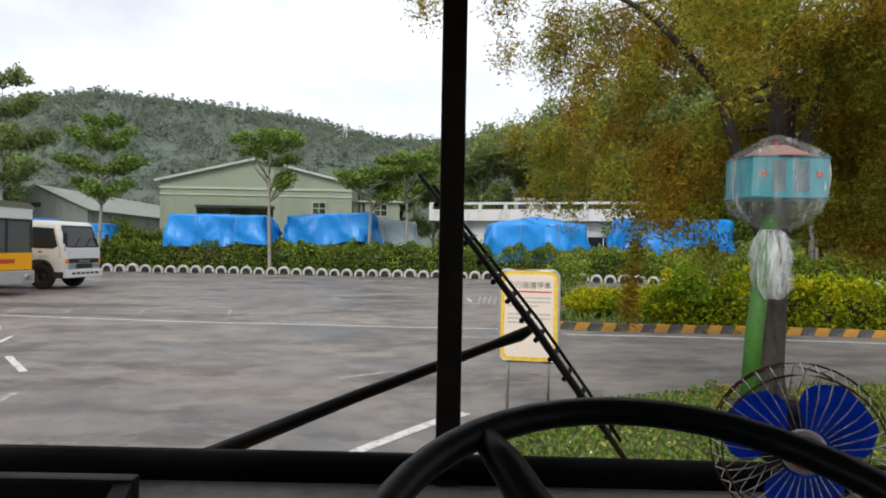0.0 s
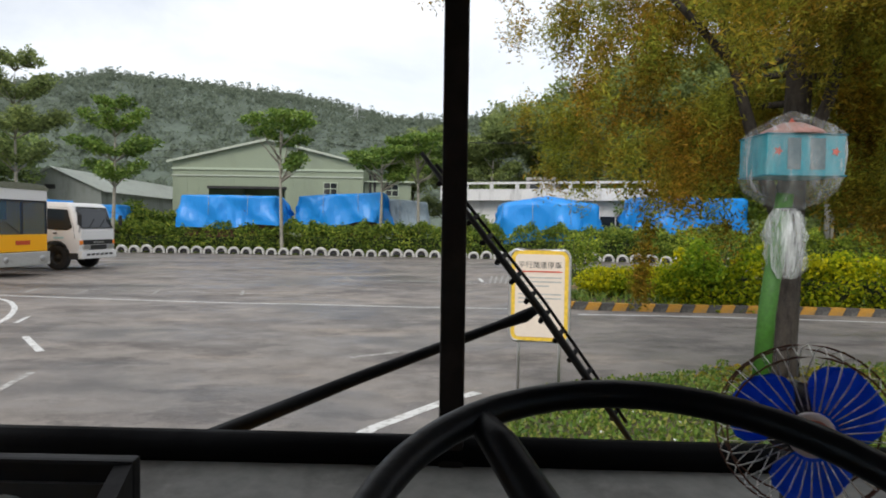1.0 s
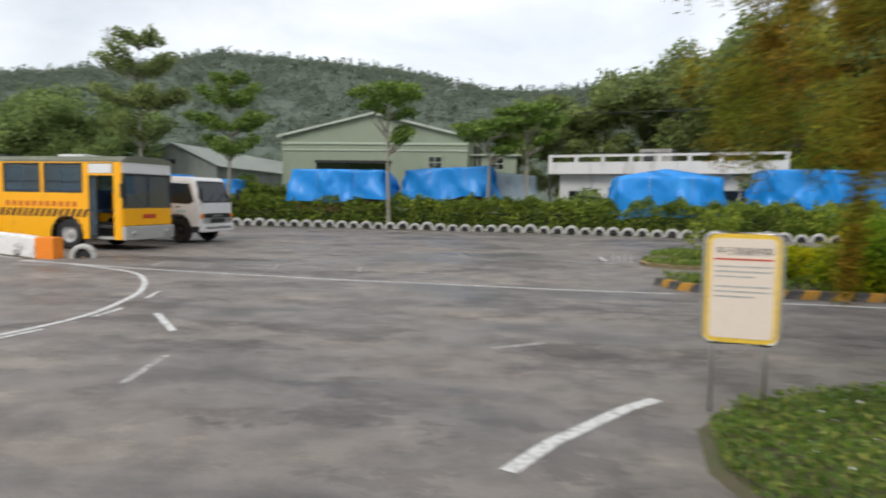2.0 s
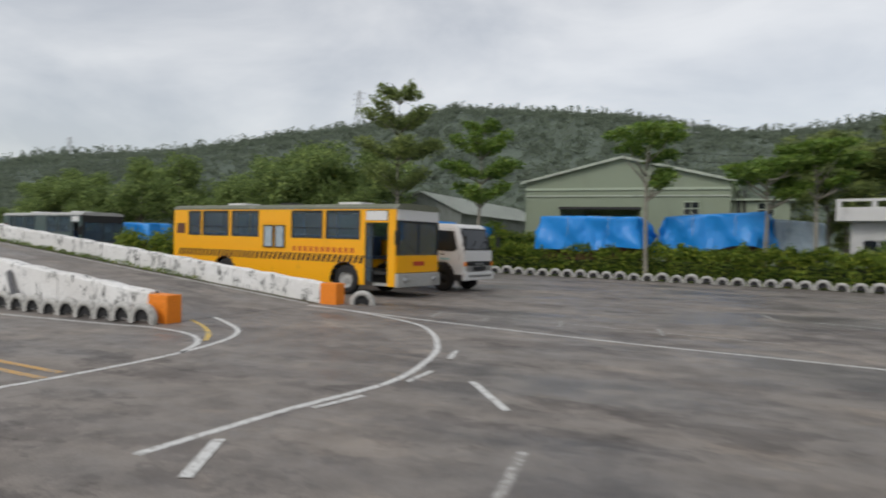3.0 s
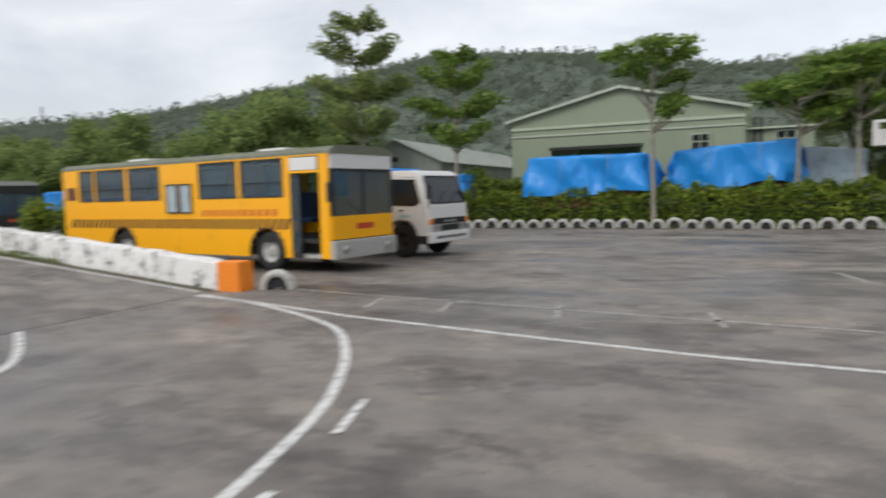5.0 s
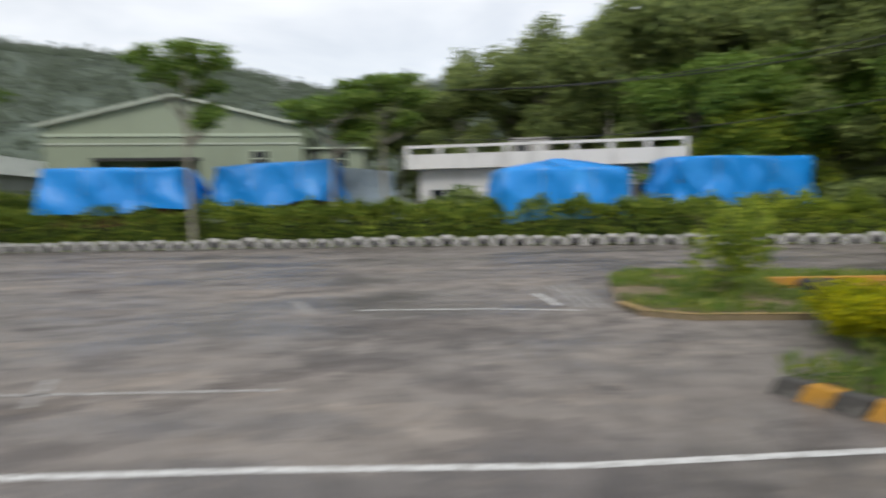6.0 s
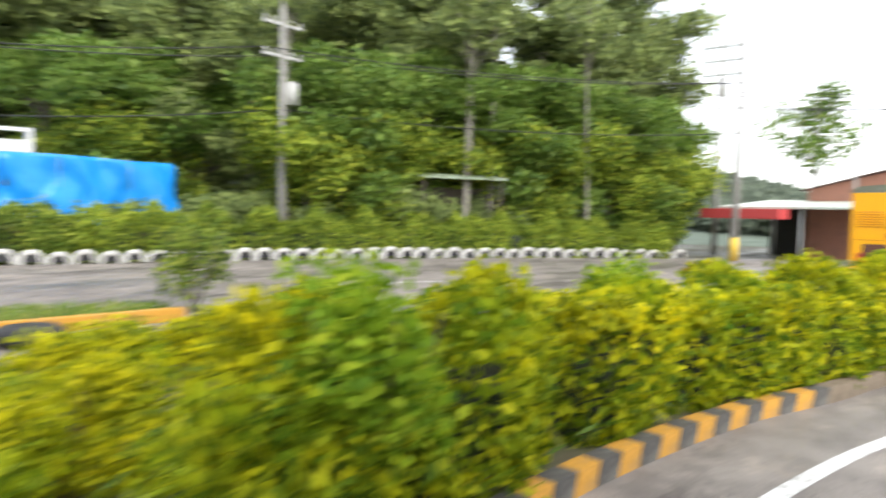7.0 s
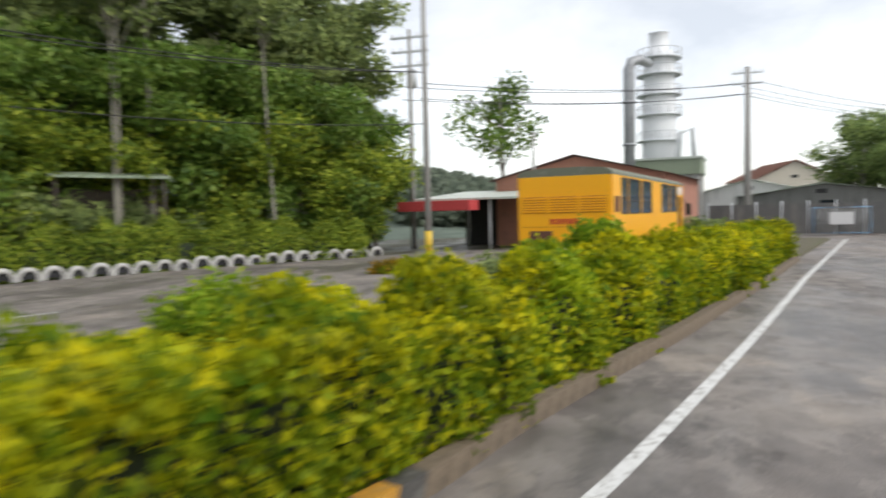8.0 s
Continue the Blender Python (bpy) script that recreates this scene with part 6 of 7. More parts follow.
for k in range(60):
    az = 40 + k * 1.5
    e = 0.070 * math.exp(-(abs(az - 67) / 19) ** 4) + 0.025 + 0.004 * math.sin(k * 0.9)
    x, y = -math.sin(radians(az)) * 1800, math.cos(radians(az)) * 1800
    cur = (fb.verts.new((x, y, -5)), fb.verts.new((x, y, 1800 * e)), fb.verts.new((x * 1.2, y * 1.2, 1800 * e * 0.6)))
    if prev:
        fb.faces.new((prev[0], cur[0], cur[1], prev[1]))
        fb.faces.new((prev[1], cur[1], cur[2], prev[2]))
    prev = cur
tagged(part("far_mountain", fb, mat("far_mountain_haze_blue", (0.42, 0.47, 0.53), 1.0, dirt=(0.36, 0.42, 0.48), dirt_scale=0.004, grain=0.02, bump=0)), "far mountain under the clouds, distance haze painted as pale blue", "mountain", kind="structure")


def pylon(x, y, top, h, label):
    z0 = top - h
    th = thing("pylon", label, "pylon", pose(x, y, z0), "power pylons")
    bm = bmesh.new()
    w = h * 0.11
    for sx in (-1, 1):
        for sy in (-1, 1):
            tube(bm, [(sx * w, sy * w, -6), (sx * w * 0.35, sy * w * 0.35, h * 0.6), (sx * 0.25, sy * 0.25, h)], 0.16, 4)
    for k in range(8):
        za, zb = h * k / 8, h * (k + 1) / 8
        wa, wb = w * (1 - 0.1 * k), w * (1 - 0.1 * (k + 1))
        for s in (-1, 1):
            tube(bm, [(-wa, s * wa, za), (wb, s * wb, zb)], 0.08, 4)
            tube(bm, [(s * wa, wa, za), (s * wb, -wb, zb)], 0.08, 4)
    part("lattice", bm, STEEL, th)
    for k in (0.68, 0.8, 0.92):
        part("cross_arm", tubed([(-h * 0.16, 0, h * k), (0, 0, h * k + 0.8), (h * 0.16, 0, h * k)], 0.14, 4), STEEL, th)
    return th


pylon(-191, 296, 77.5, 24, "steel lattice power pylon on the ridge")
pylon(-28.5, 272, 49, 22, "steel lattice power pylon against the hill")
pylon(-332, 238, 51.0, 16, "steel lattice power pylon on the low ridge")
pylon(-314, 249, 47.5, 13, "small lattice mast on the low ridge")


# ---- information board by the start ----
def text_mesh(body, size):
    """A flat mesh of text in the built-in font, its middle at the origin, in the xz plane."""
    cu = bpy.data.curves.new("text", "FONT")
    cu.body, cu.size, cu.align_x, cu.align_y = body, size, "CENTER", "CENTER"
    ob = bpy.data.objects.new("text", cu)
    me = bpy.data.meshes.new_from_object(ob)
    bpy.data.objects.remove(ob)
    me.transform(Matrix.Rotation(radians(90), 4, "X"))
    return me


def rounded_plate(w, h, r, y0, y1, n=6):
    bm = bmesh.new()
    pts = []
    for cx, cz, a0 in ((w / 2 - r, h / 2 - r, 0), (-w / 2 + r, h / 2 - r, 90), (-w / 2 + r, -h / 2 + r, 180), (w / 2 - r, -h / 2 + r, 270)):
        for k in range(n + 1):
            a = radians(a0 + 90 * k / n)
            pts.append((cx + r * math.cos(a), cz + r * math.sin(a)))
    f0 = [bm.verts.new((x, y0, z)) for x, z in pts]
    f1 = [bm.verts.new((x, y1, z)) for x, z in pts]
    bm.faces.new(f0)
    bm.faces.new(f1[::-1])
    for k in range(len(pts)):
        bm.faces.new((f0[k], f1[k], f1[(k + 1) % len(pts)], f0[(k + 1) % len(pts)]))
    bmesh.ops.recalc_face_normals(bm, faces=bm.faces)
    return bm


CREAM = mat("cream_sign_face", (0.74, 0.64, 0.54), 0.5, dirt=(0.62, 0.5, 0.4), dirt_from=0.62, var=0.03, bump=0.02)
SIGN_YELLOW = mat("yellow_sign_border", (0.75, 0.5, 0.05), 0.5)
sb = thing("sign_board", "cream notice board with yellow border on two steel legs", "sign", pose(0.68, 9.0, 0, 0, 0, -12))
zc = 1.155
for s in (-1, 1):
    part("leg", tubed([(s * 0.22, 0.02, 0), (s * 0.22, 0.02, zc)], 0.016, 8), CHROME, sb)
rim = bmesh.new()
loop = []
for cx, cz, a0 in ((0.32 - 0.09, 0.5 - 0.09, 0), (-0.32 + 0.09, 0.5 - 0.09, 90), (-0.32 + 0.09, -0.5 + 0.09, 180), (0.32 - 0.09, -0.5 + 0.09, 270)):
    loop += [(cx + 0.09 * math.cos(radians(a0 + 15 * k)), 0, cz + 0.09 * math.sin(radians(a0 + 15 * k))) for k in range(7)]
tube(rim, loop + loop[:2], 0.017, 8)
o = part("rim", rim, CHROME, sb, "steel tube rim", True)
o.location = (0, 0, zc)
o = part("border", rounded_plate(0.625, 0.985, 0.085, -0.008, 0.008), SIGN_YELLOW, sb, "yellow border panel")
o.location = (0, 0, zc)
o = part("face", rounded_plate(0.53, 0.9, 0.05, -0.013, -0.008), CREAM, sb)
o.location = (0, 0, zc)
tm = text_mesh("平行路邊停車", 0.078)
tm.materials.append(DARK)
o = new("heading", tm)
o.parent, o.location = sb, (0.0, -0.0145, zc + 0.33)
o = part("underline", boxed(-0.24, 0.24, -0.0155, -0.013, 0.255, 0.27), RED, sb, "red line")
o.location = (0, 0, zc)
for k in range(7):
    if k == 3:
        continue
    o = part("text_bar", boxed(-0.23, 0.23 if k not in (2, 6) else 0.1, -0.0155, -0.013, 0.19 - k * 0.045, 0.205 - k * 0.045), GREY_PANEL, sb, "grey bar of small print")
    o.location = (0, 0, zc)

# ---- wrapped lantern on a green post ----
TEAL = mat("turquoise_lantern_paper", (0.03, 0.27, 0.34), 0.6, dirt=(0.06, 0.40, 0.46), dirt_scale=4, streak=True)
GREEN_POST = mat("bright_green_post", (0.042, 0.14, 0.016), 0.55, dirt=(0.03, 0.09, 0.015))


def film_mat(name, thin, mid, thick):
    m, nt, b = _nodes(name)
    b.inputs["Base Color"].default_value = (0.85, 0.88, 0.88, 1)
    b.inputs["Roughness"].default_value = 0.18
    tr = nt.nodes.new("ShaderNodeBsdfTransparent")
    mx = nt.nodes.new("ShaderNodeMixShader")
    # upright whitish streaks of opacity draw the film's folds and their highlights
    f = _ramp(nt, _noise(nt, 8.0, 6.0, (1, 1, 0.13), 0.7), ((0.44, (thin,) * 3), (0.58, (mid,) * 3), (0.68, (thick,) * 3)))
    nt.links.new(f, mx.inputs[0])
    nt.links.new(tr.outputs[0], mx.inputs[1])
    nt.links.new(b.outputs[0], mx.inputs[2])
    nt.links.new(mx.outputs[0], nt.nodes["Material Output"].inputs["Surface"])
    _bump(nt, b, _noise(nt, 14.0, 5.0, (1, 1, 0.3)), 0.6, 0.03)
    return m


FILM = film_mat("clear_plastic_film", 0.05, 0.2, 0.55)
FILM_TAIL = film_mat("gathered_plastic_film", 0.15, 0.5, 0.95)
ln = thing("lantern", "turquoise lantern wrapped in clear plastic on a green post", "lantern", pose(3.4, 9.0, 0))
part("post", tubed([(-0.24, 0.05, 0), (-0.19, 0.04, 1.0), (-0.05, 0, 2.3)], [0.098, 0.095, 0.09], 14), GREEN_POST, ln, "bright green post")
bx = bmesh.new()
n = 6
box(bx, -0.42, 0.42, -0.3, 0.3, 2.47, 2.92, 0.015)
part("body", bx, TEAL, ln, "turquoise box body")
tr_ = bmesh.new()
for z in (2.48, 2.91):
    loop = [(-0.427, -0.307, z), (0.427, -0.307, z), (0.427, 0.307, z), (-0.427, 0.307, z), (-0.427, -0.307, z)]
    for a, b in zip(loop, loop[1:]):
        tube(tr_, [a, b], 0.009, 5)
part("trim", tr_, mat("dark_teal_trim", (0.02, 0.2, 0.26), 0.5), ln)
for x in (-0.3, 0.31):
    fm = bmesh.new()
    ends = [fm.verts.new((r * math.cos(k * math.pi / 5), -0.308, r * math.sin(k * math.pi / 5))) for k in range(10) for r in ((0.05, 0.022)[k % 2],)]
    back = [fm.verts.new((v.co.x, -0.301, v.co.z)) for v in ends]
    fm.faces.new(ends)
    fm.faces.new(back[::-1])
    for k in range(10):
        fm.faces.new((ends[k], back[k], back[(k + 1) % 10], ends[(k + 1) % 10]))
    part("red_motif", fm, RED, ln, "small red motif").location = (x, 0, 2.73)
# two grey bands paint the dull reflection in the middle of the box
REFLECTION_GREY = mat("grey_reflection_tone", (0.10, 0.15, 0.17), 0.6, dirt=(0.2, 0.25, 0.26), dirt_scale=6)
for x0, x1 in ((-0.2, -0.06), (0.04, 0.2)):
    part("panel", boxed(x0, x1, -0.306, -0.301, 2.54, 2.87), REFLECTION_GREY, ln, "grey band painted as the reflection on the lantern's front")
part("finial", lathe([(0.07, 2.92), (0.06, 3.0), (0.03, 3.08), (0.005, 3.12)], 12), RED, ln, "red finial")
part("cap", lathe([(0.36, 2.921), (0.3, 2.98), (0.12, 3.06), (0.06, 3.07)], 20), mat("dusty_rose_paper", (0.45, 0.25, 0.22), 0.7), ln)


def film(profile, seed, folds=0.08, sx=1.0, sy=0.7):
    bm = bmesh.new()
    rings = []
    for r, z in profile:
        ring_ = []
        for k in range(40):
            a = 2 * math.pi * k / 40
            q = r * (1 + folds * math.sin(a * 9 + z * 7 + seed) + folds * 0.6 * math.sin(a * 17 - z * 11))
            sq = 1 / max(abs(math.cos(a)), abs(math.sin(a))) ** 0.8
            ring_.append(bm.verts.new((q * sx * math.cos(a) * sq, q * sy * math.sin(a) * sq, z)))
        rings.append(ring_)
    for r0, r1 in zip(rings, rings[1:]):
        for k in range(40):
            f = bm.faces.new((r0[k], r0[(k + 1) % 40], r1[(k + 1) % 40], r1[k]))
            f.smooth = True
    return bm


part("wrapping", film([(0.03, 3.19), (0.14, 3.14), (0.34, 3.02), (0.43, 2.93), (0.44, 2.72), (0.44, 2.47), (0.39, 2.32), (0.26, 2.2), (0.13, 2.15), (0.13, 2.12)], 1, 0.025, 1.03, 0.76), FILM, ln, "clear plastic wrapping")
part("bag_tail", film([(0.13, 2.14), (0.2, 2.02), (0.24, 1.85), (0.22, 1.65), (0.2, 1.5), (0.12, 1.38)], 4, 0.24, 0.66, 0.7), FILM_TAIL, ln, "crumpled loose end of the plastic bag").location = (-0.07, -0.06, 0)
part("tie", lathe([(0.135, 2.11), (0.15, 2.13), (0.135, 2.15)], 20), DARK, ln)


# ---- striped kerb stones ----
kerb = thing("kerb", "worn black and amber striped kerb along the bed", "kerb", kind="structure")


def kerb_mesh(material):
    bm = boxed(-0.149, 0.149, -0.1, 0.1, -0.03, 0.17, 0.018)
    for v in bm.verts:
        v.co.x += (v.co.z - 0.08) * 0.5
        if v.co.z > 0.1 and v.co.y < 0:
            v.co.y += 0.02
    me = bpy.data.meshes.new("kerb_stone")
    bm.to_mesh(me)
    bm.free()
    me.materials.append(material)
    return me


KM = (kerb_mesh(KERB_BLACK), kerb_mesh(KERB_YELLOW), kerb_mesh(mat("dirty_brown_kerb_concrete", (0.17, 0.13, 0.09), 0.9, dirt=(0.09, 0.075, 0.055), dirt_scale=4)))
for k, (p, d) in enumerate(along(kerb_pts, 0.3)):
    if p.x > 33:
        break
    o = new("kerb_stone", KM[k % 2] if p.x < 11.5 else KM[2])
    o.parent = kerb
    o.matrix_basis = pose(p.x, p.y, 0, 0, 0, math.degrees(math.atan2(d.y, d.x)))


# ---- poles and wires ----
def pole(label, x, y, h, yellow=False, arms=2, r=0.17, lean=0.0, transformer=False):
    th = thing("utility_pole", label, "pole", pose(x, y, 0, 0, lean), "utility poles")
    part("pole", tubed([(0, 0, -0.2), (0, 0, h * 0.5), (0, 0, h)], [r, r * 0.8, r * 0.6], 12), CONCRETE, th)
    if yellow:
        part("painted_base", tubed([(0, 0, 0.02), (0, 0, 1.15)], r * 1.06, 12), SIGN_YELLOW, th, "yellow painted base")
    for k in range(arms):
        a = part("cross_arm", boxed(-0.06, 0.06, -1.1, 1.1, h - 0.5 - k * 0.8, h - 0.38 - k * 0.8), STEEL, th)
        for y_ in (-1.0, -0.5, 0.5, 1.0):
            part("insulator", lathe([(0.03, 0), (0.06, 0.05), (0.04, 0.1), (0.06, 0.15), (0.02, 0.2)], 8, "z", (0, y_, h - 0.38 - k * 0.8)), WHITE_PAINT, a)
    if transformer:
        part("transformer", lathe([(0.02, h - 3.2), (0.3, h - 3.2), (0.3, h - 2.2), (0.05, h - 2.1)], 14, "z", (0.35, 0, 0)), STEEL, th)
    return th


pole("tall grey concrete pole with a yellow base", 37.65, 23.53, 14.5, True, 0)
pole("concrete utility pole with cross-arms and transformer", 43.8, 26.24, 12.4, False, 3, transformer=True)
pole("concrete utility pole with two cross-arms by the gate", 63.16, 5.51, 12.6, False, 2, 0.3)
wood_pole = pole("concrete utility pole with low cross-arms at the wood's edge", 21.1, 37.3, 14.0, False, 0, 0.16)
for z in (9.5, 8.2):
    arm = part("cross_arm", boxed(-1.0, 1.0, -0.05, 0.05, z, z + 0.12), GREY_PANEL, wood_pole)
    for x_ in (-0.9, -0.45, 0.45, 0.9):
        part("insulator", lathe([(0.03, 0), (0.07, 0.05), (0.04, 0.1), (0.07, 0.15), (0.02, 0.2)], 8, "z", (x_, 0, z + 0.12)), GREY_PANEL, arm)
part("transformer", lathe([(0.02, 6.3), (0.28, 6.3), (0.28, 7.2), (0.05, 7.3)], 14, "z", (0.4, -0.1, 0)), GREY_PANEL, wood_pole, "grey can transformer")
pole("slim steel lamp post by the sheds", 43.39, 19.25, 6.2, False, 0, 0.1)


def wire(a, b, sag, n=14):
    pts = []
    for k in range(n + 1):
        t = k / n
        p = Vector(a).lerp(Vector(b), t)
        p.z -= sag * 4 * t * (1 - t)
        pts.append(p)
    tagged(part("overhead_wire", tubed(pts, 0.022, 4), DARK), "thin black overhead power wire", "wire", "overhead wires")


for dy, z in ((-1.0, 10.9), (1.0, 10.9), (-0.5, 10.1), (0.5, 10.1)):
    wire((63.16, 5.51 + dy, z + 0.5), (43.8, 26.24 + dy, z - 1.6), 0.5)
    wire((63.16, 5.51 + dy, z + 0.5), (85.96, -19.79 + dy, z), 0.7)
for dx, z in ((-0.9, 8.5), (0.9, 8.5), (0.0, 6.1)):
    wire((21.1 + dx, 37.3, z), (37.65, 23.53, z + 0.1), 0.45)
    wire((21.1 + dx, 37.3, z), (2.0, 45.5, z - 1.2), 0.6)
for z in (7.5, 6.6):
    wire((-60, 92, z + 4), (-12, 84, z + 5), 1.2)
    wire((-12, 84, z + 5), (30, 78, z + 5), 1.2)

# ---- works beyond the lane ----
# tower shell nearly white: distance haze painted into the sheet's colour
HAZED_STEEL = mat("haze_pale_tower_sheet", (0.82, 0.83, 0.84), 0.6, 0.0, var=0.04)
tw = thing("process_tower", "tall galvanised process tower with ring platforms", "tower", pose(85.9, 10.95, 0))
part("shell", lathe([(1.85, 0), (1.85, 14.0), (1.7, 14.6), (1.6, 18.6), (1.5, 19.2), (1.05, 19.5), (1.0, 21.2), (1.1, 21.3)], 24), HAZED_STEEL, tw)
for z in (9.4, 12.2, 14.4, 16.6, 18.4):
    pl = part("platform", lathe([(1.6, z), (2.4, z), (2.4, z + 0.12), (1.6, z + 0.12)], 24), STEEL, tw)
    rl = bmesh.new()
    for k in range(16):
        a = k * math.pi / 8
        tube(rl, [(2.35 * math.cos(a), 2.35 * math.sin(a), z + 0.1), (2.35 * math.cos(a), 2.35 * math.sin(a), z + 1.05)], 0.04, 4)
    loop = [(2.35 * math.cos(k * math.pi / 12), 2.35 * math.sin(k * math.pi / 12), z + 1.05) for k in range(25)]
    tube(rl, loop, 0.045, 4)
    part("railing", rl, STEEL, pl)
part("side_pipe", tubed([(-2.4, -1.6, 5), (-2.6, -2.0, 10.0), (-1.6, -3.4, 10.6), (-1.4, -3.6, 6)], 0.28, 8), STEEL, tw)
FLUE = mat("dull_grey_flue_steel", (0.36, 0.37, 0.38), 0.5, 0.4, dirt=(0.24, 0.24, 0.24))
fl = thing("flue", "tall bent galvanised flue pipe", "chimney", pose(73.61, 14.19, 0))
part("pipe", tubed([(0, 0, 0), (0, 0, 15.2), (0.2, -0.25, 15.9), (0.8, -1.0, 16.2), (3.0, -1.9, 16.2)], [0.52, 0.52, 0.5, 0.46, 0.4], 14), FLUE, fl)
for z in (4, 8, 12):
    part("flange", lathe([(0.53, z), (0.66, z), (0.66, z + 0.2), (0.53, z + 0.2)], 16), FLUE, fl)


def hut(name, label, m, w, d, eave, ridge_h, wall, roof, over=0.4):
    """A small gabled building, its gable towards -x."""
    th = thing(name, label, "building", m, "works buildings")
    part("wall", boxed(0, d, -w / 2, -w / 2 + 0.2, 0, eave), wall, th)
    part("wall", boxed(0, d, w / 2 - 0.2, w / 2, 0, eave), wall, th)
    for x in (0, d - 0.2):
        g = bmesh.new()
        vs = [g.verts.new((xx, y, z)) for xx in (x, x + 0.2) for y, z in ((-w / 2 + 0.2, 0), (w / 2 - 0.2, 0), (w / 2 - 0.2, eave), (0, ridge_h), (-w / 2 + 0.2, eave))]
        g.faces.new(vs[:5])
        g.faces.new(vs[5:][::-1])
        for k in range(5):
            g.faces.new((vs[k], vs[(k + 1) % 5], vs[5 + (k + 1) % 5], vs[5 + k]))
        bmesh.ops.recalc_face_normals(g, faces=g.faces)
        part("gable", g, wall, th)
    for s in (-1, 1):
        r = bmesh.new()
        vs = [r.verts.new(p) for p in ((-over, s * (w / 2 + over), eave - 0.12), (d + over, s * (w / 2 + over), eave - 0.12), (d + over, 0, ridge_h + 0.12), (-over, 0, ridge_h + 0.12))]
        r.faces.new(vs)
        bmesh.ops.solidify(r, geom=r.faces[:], thickness=0.12)
        part("roof", r, roof, th)
    part("window", boxed(-0.03, 0.0, -1.0, 0.2, 1.3, 2.4), WINDOW_DARK, th)
    part("vent", boxed(-0.03, 0.0, -0.3, 0.5, eave + 0.05, eave + 0.4), DARK, th)
    return th


BROWN_ROOF = mat("brown_tile_roof", (0.17, 0.11, 0.09), 0.8, dirt=(0.1, 0.08, 0.07))
hut("brick_workshop", "low red-brick workshop with a brown gabled roof", pose(45.13, 17.16, 0, 0, 0, -13), 9.6, 12, 3.9, 4.95, BRICK, BROWN_ROOF)
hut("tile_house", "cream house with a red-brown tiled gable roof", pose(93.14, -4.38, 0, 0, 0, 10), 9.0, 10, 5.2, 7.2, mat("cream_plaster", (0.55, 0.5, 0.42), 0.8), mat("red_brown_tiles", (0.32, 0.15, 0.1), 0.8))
hut("long_workshop", "long grey workshop with a pale roof", pose(67.41, -0.77, 0, 0, 0, -20), 13.0, 10, 2.9, 3.7, mat("dim_workshop_wall", (0.16, 0.16, 0.15), 0.8, dirt=(0.1, 0.1, 0.09), streak=True), TIN)
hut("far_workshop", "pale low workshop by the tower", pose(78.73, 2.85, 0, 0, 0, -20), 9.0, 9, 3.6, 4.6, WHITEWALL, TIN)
ct = thing("control_house", "green-topped concrete block house under the tower", "building", pose(78.83, 10.27, 0, 0, 0, -10), "works buildings")
part("wall", boxed(-2, 3, -3, 3, 0, 5.3), CONCRETE, ct)
part("cornice", boxed(-2.15, 3.15, -3.15, 3.15, 5.3, 6.8, 0.03), BARN, ct, "green cladding band")
part("roof", boxed(-2.3, 3.3, -3.3, 3.3, 6.8, 7.0), TIN, ct)
for y in (-1.8, 0.8):
    part("window", boxed(-2.03, -2.0, y, y + 1.2, 3.2, 4.3), WINDOW_DARK, ct)
cp = thing("carport", "open carport with a dark frame and white roof", "carport", pose(41.81, 22.11, 0, 0, 0, -14), "works buildings")
for x in (0, 5):
    for y in (-4.4, -0.8, 3):
        part("post", tubed([(x, y, 0), (x, y, 2.66 + 0.09 * x)], 0.07, 8), STEEL, cp)
rf_ = boxed(-0.5, 5.5, -4.8, 3.6, 2.7, 2.82, 0.02)
for v in rf_.verts:
    v.co.z += 0.09 * (v.co.x + 0.5) - 0.06
part("roof", rf_, TIN, cp, "white sheet roof")
part("back_screen", boxed(5.3, 5.4, -4.6, 3.4, 0.0, 3.1), DARK, cp, "dark back screen")
part("awning", boxed(-1.6, -0.52, -0.4, 3.9, 2.1, 2.62, 0.03), mat("faded_red_awning", (0.5, 0.06, 0.06), 0.6), cp, "faded red awning")
DARK_SHEET = mat("dark_weathered_sheet", (0.13, 0.13, 0.125), 0.7, dirt=(0.22, 0.21, 0.19), streak=True)
fn = thing("site_fence", "grey sheet fence with posts round the works", "fence", pose(58.88, 8.79, 0, 0, 0, -112))
for k in range(7):
    part("fence_panel", boxed(k * 1.6 + 0.05, k * 1.6 + 1.55, -0.03, 0.03, 0.1, 2.1), DARK_SHEET, fn)
    part("post", tubed([(k * 1.6, 0, 0), (k * 1.6, 0, 2.3)], 0.05, 6), STEEL, fn)
gt = thing("gate", "pale blue and white barred site gate, closed", "gate", pose(56.11, 2.63, 0, 0, 0, -108))
part("gate_frame", tubed([(0, 0, 0.15), (0, 0, 1.8), (3.2, 0, 1.8), (3.2, 0, 0.15), (0, 0, 0.15)], 0.05, 6), mat("pale_blue_gate_paint", (0.25, 0.42, 0.6), 0.5), gt)
for k in range(9):
    part("bar", tubed([(0.35 + k * 0.32, 0, 0.15), (0.35 + k * 0.32, 0, 1.8)], 0.025, 5), WHITE_PAINT, gt)
part("sign_panel", boxed(0.9, 2.3, -0.06, -0.03, 0.7, 1.5, 0.01), WHITE_PAINT, gt, "white panel on the gate")
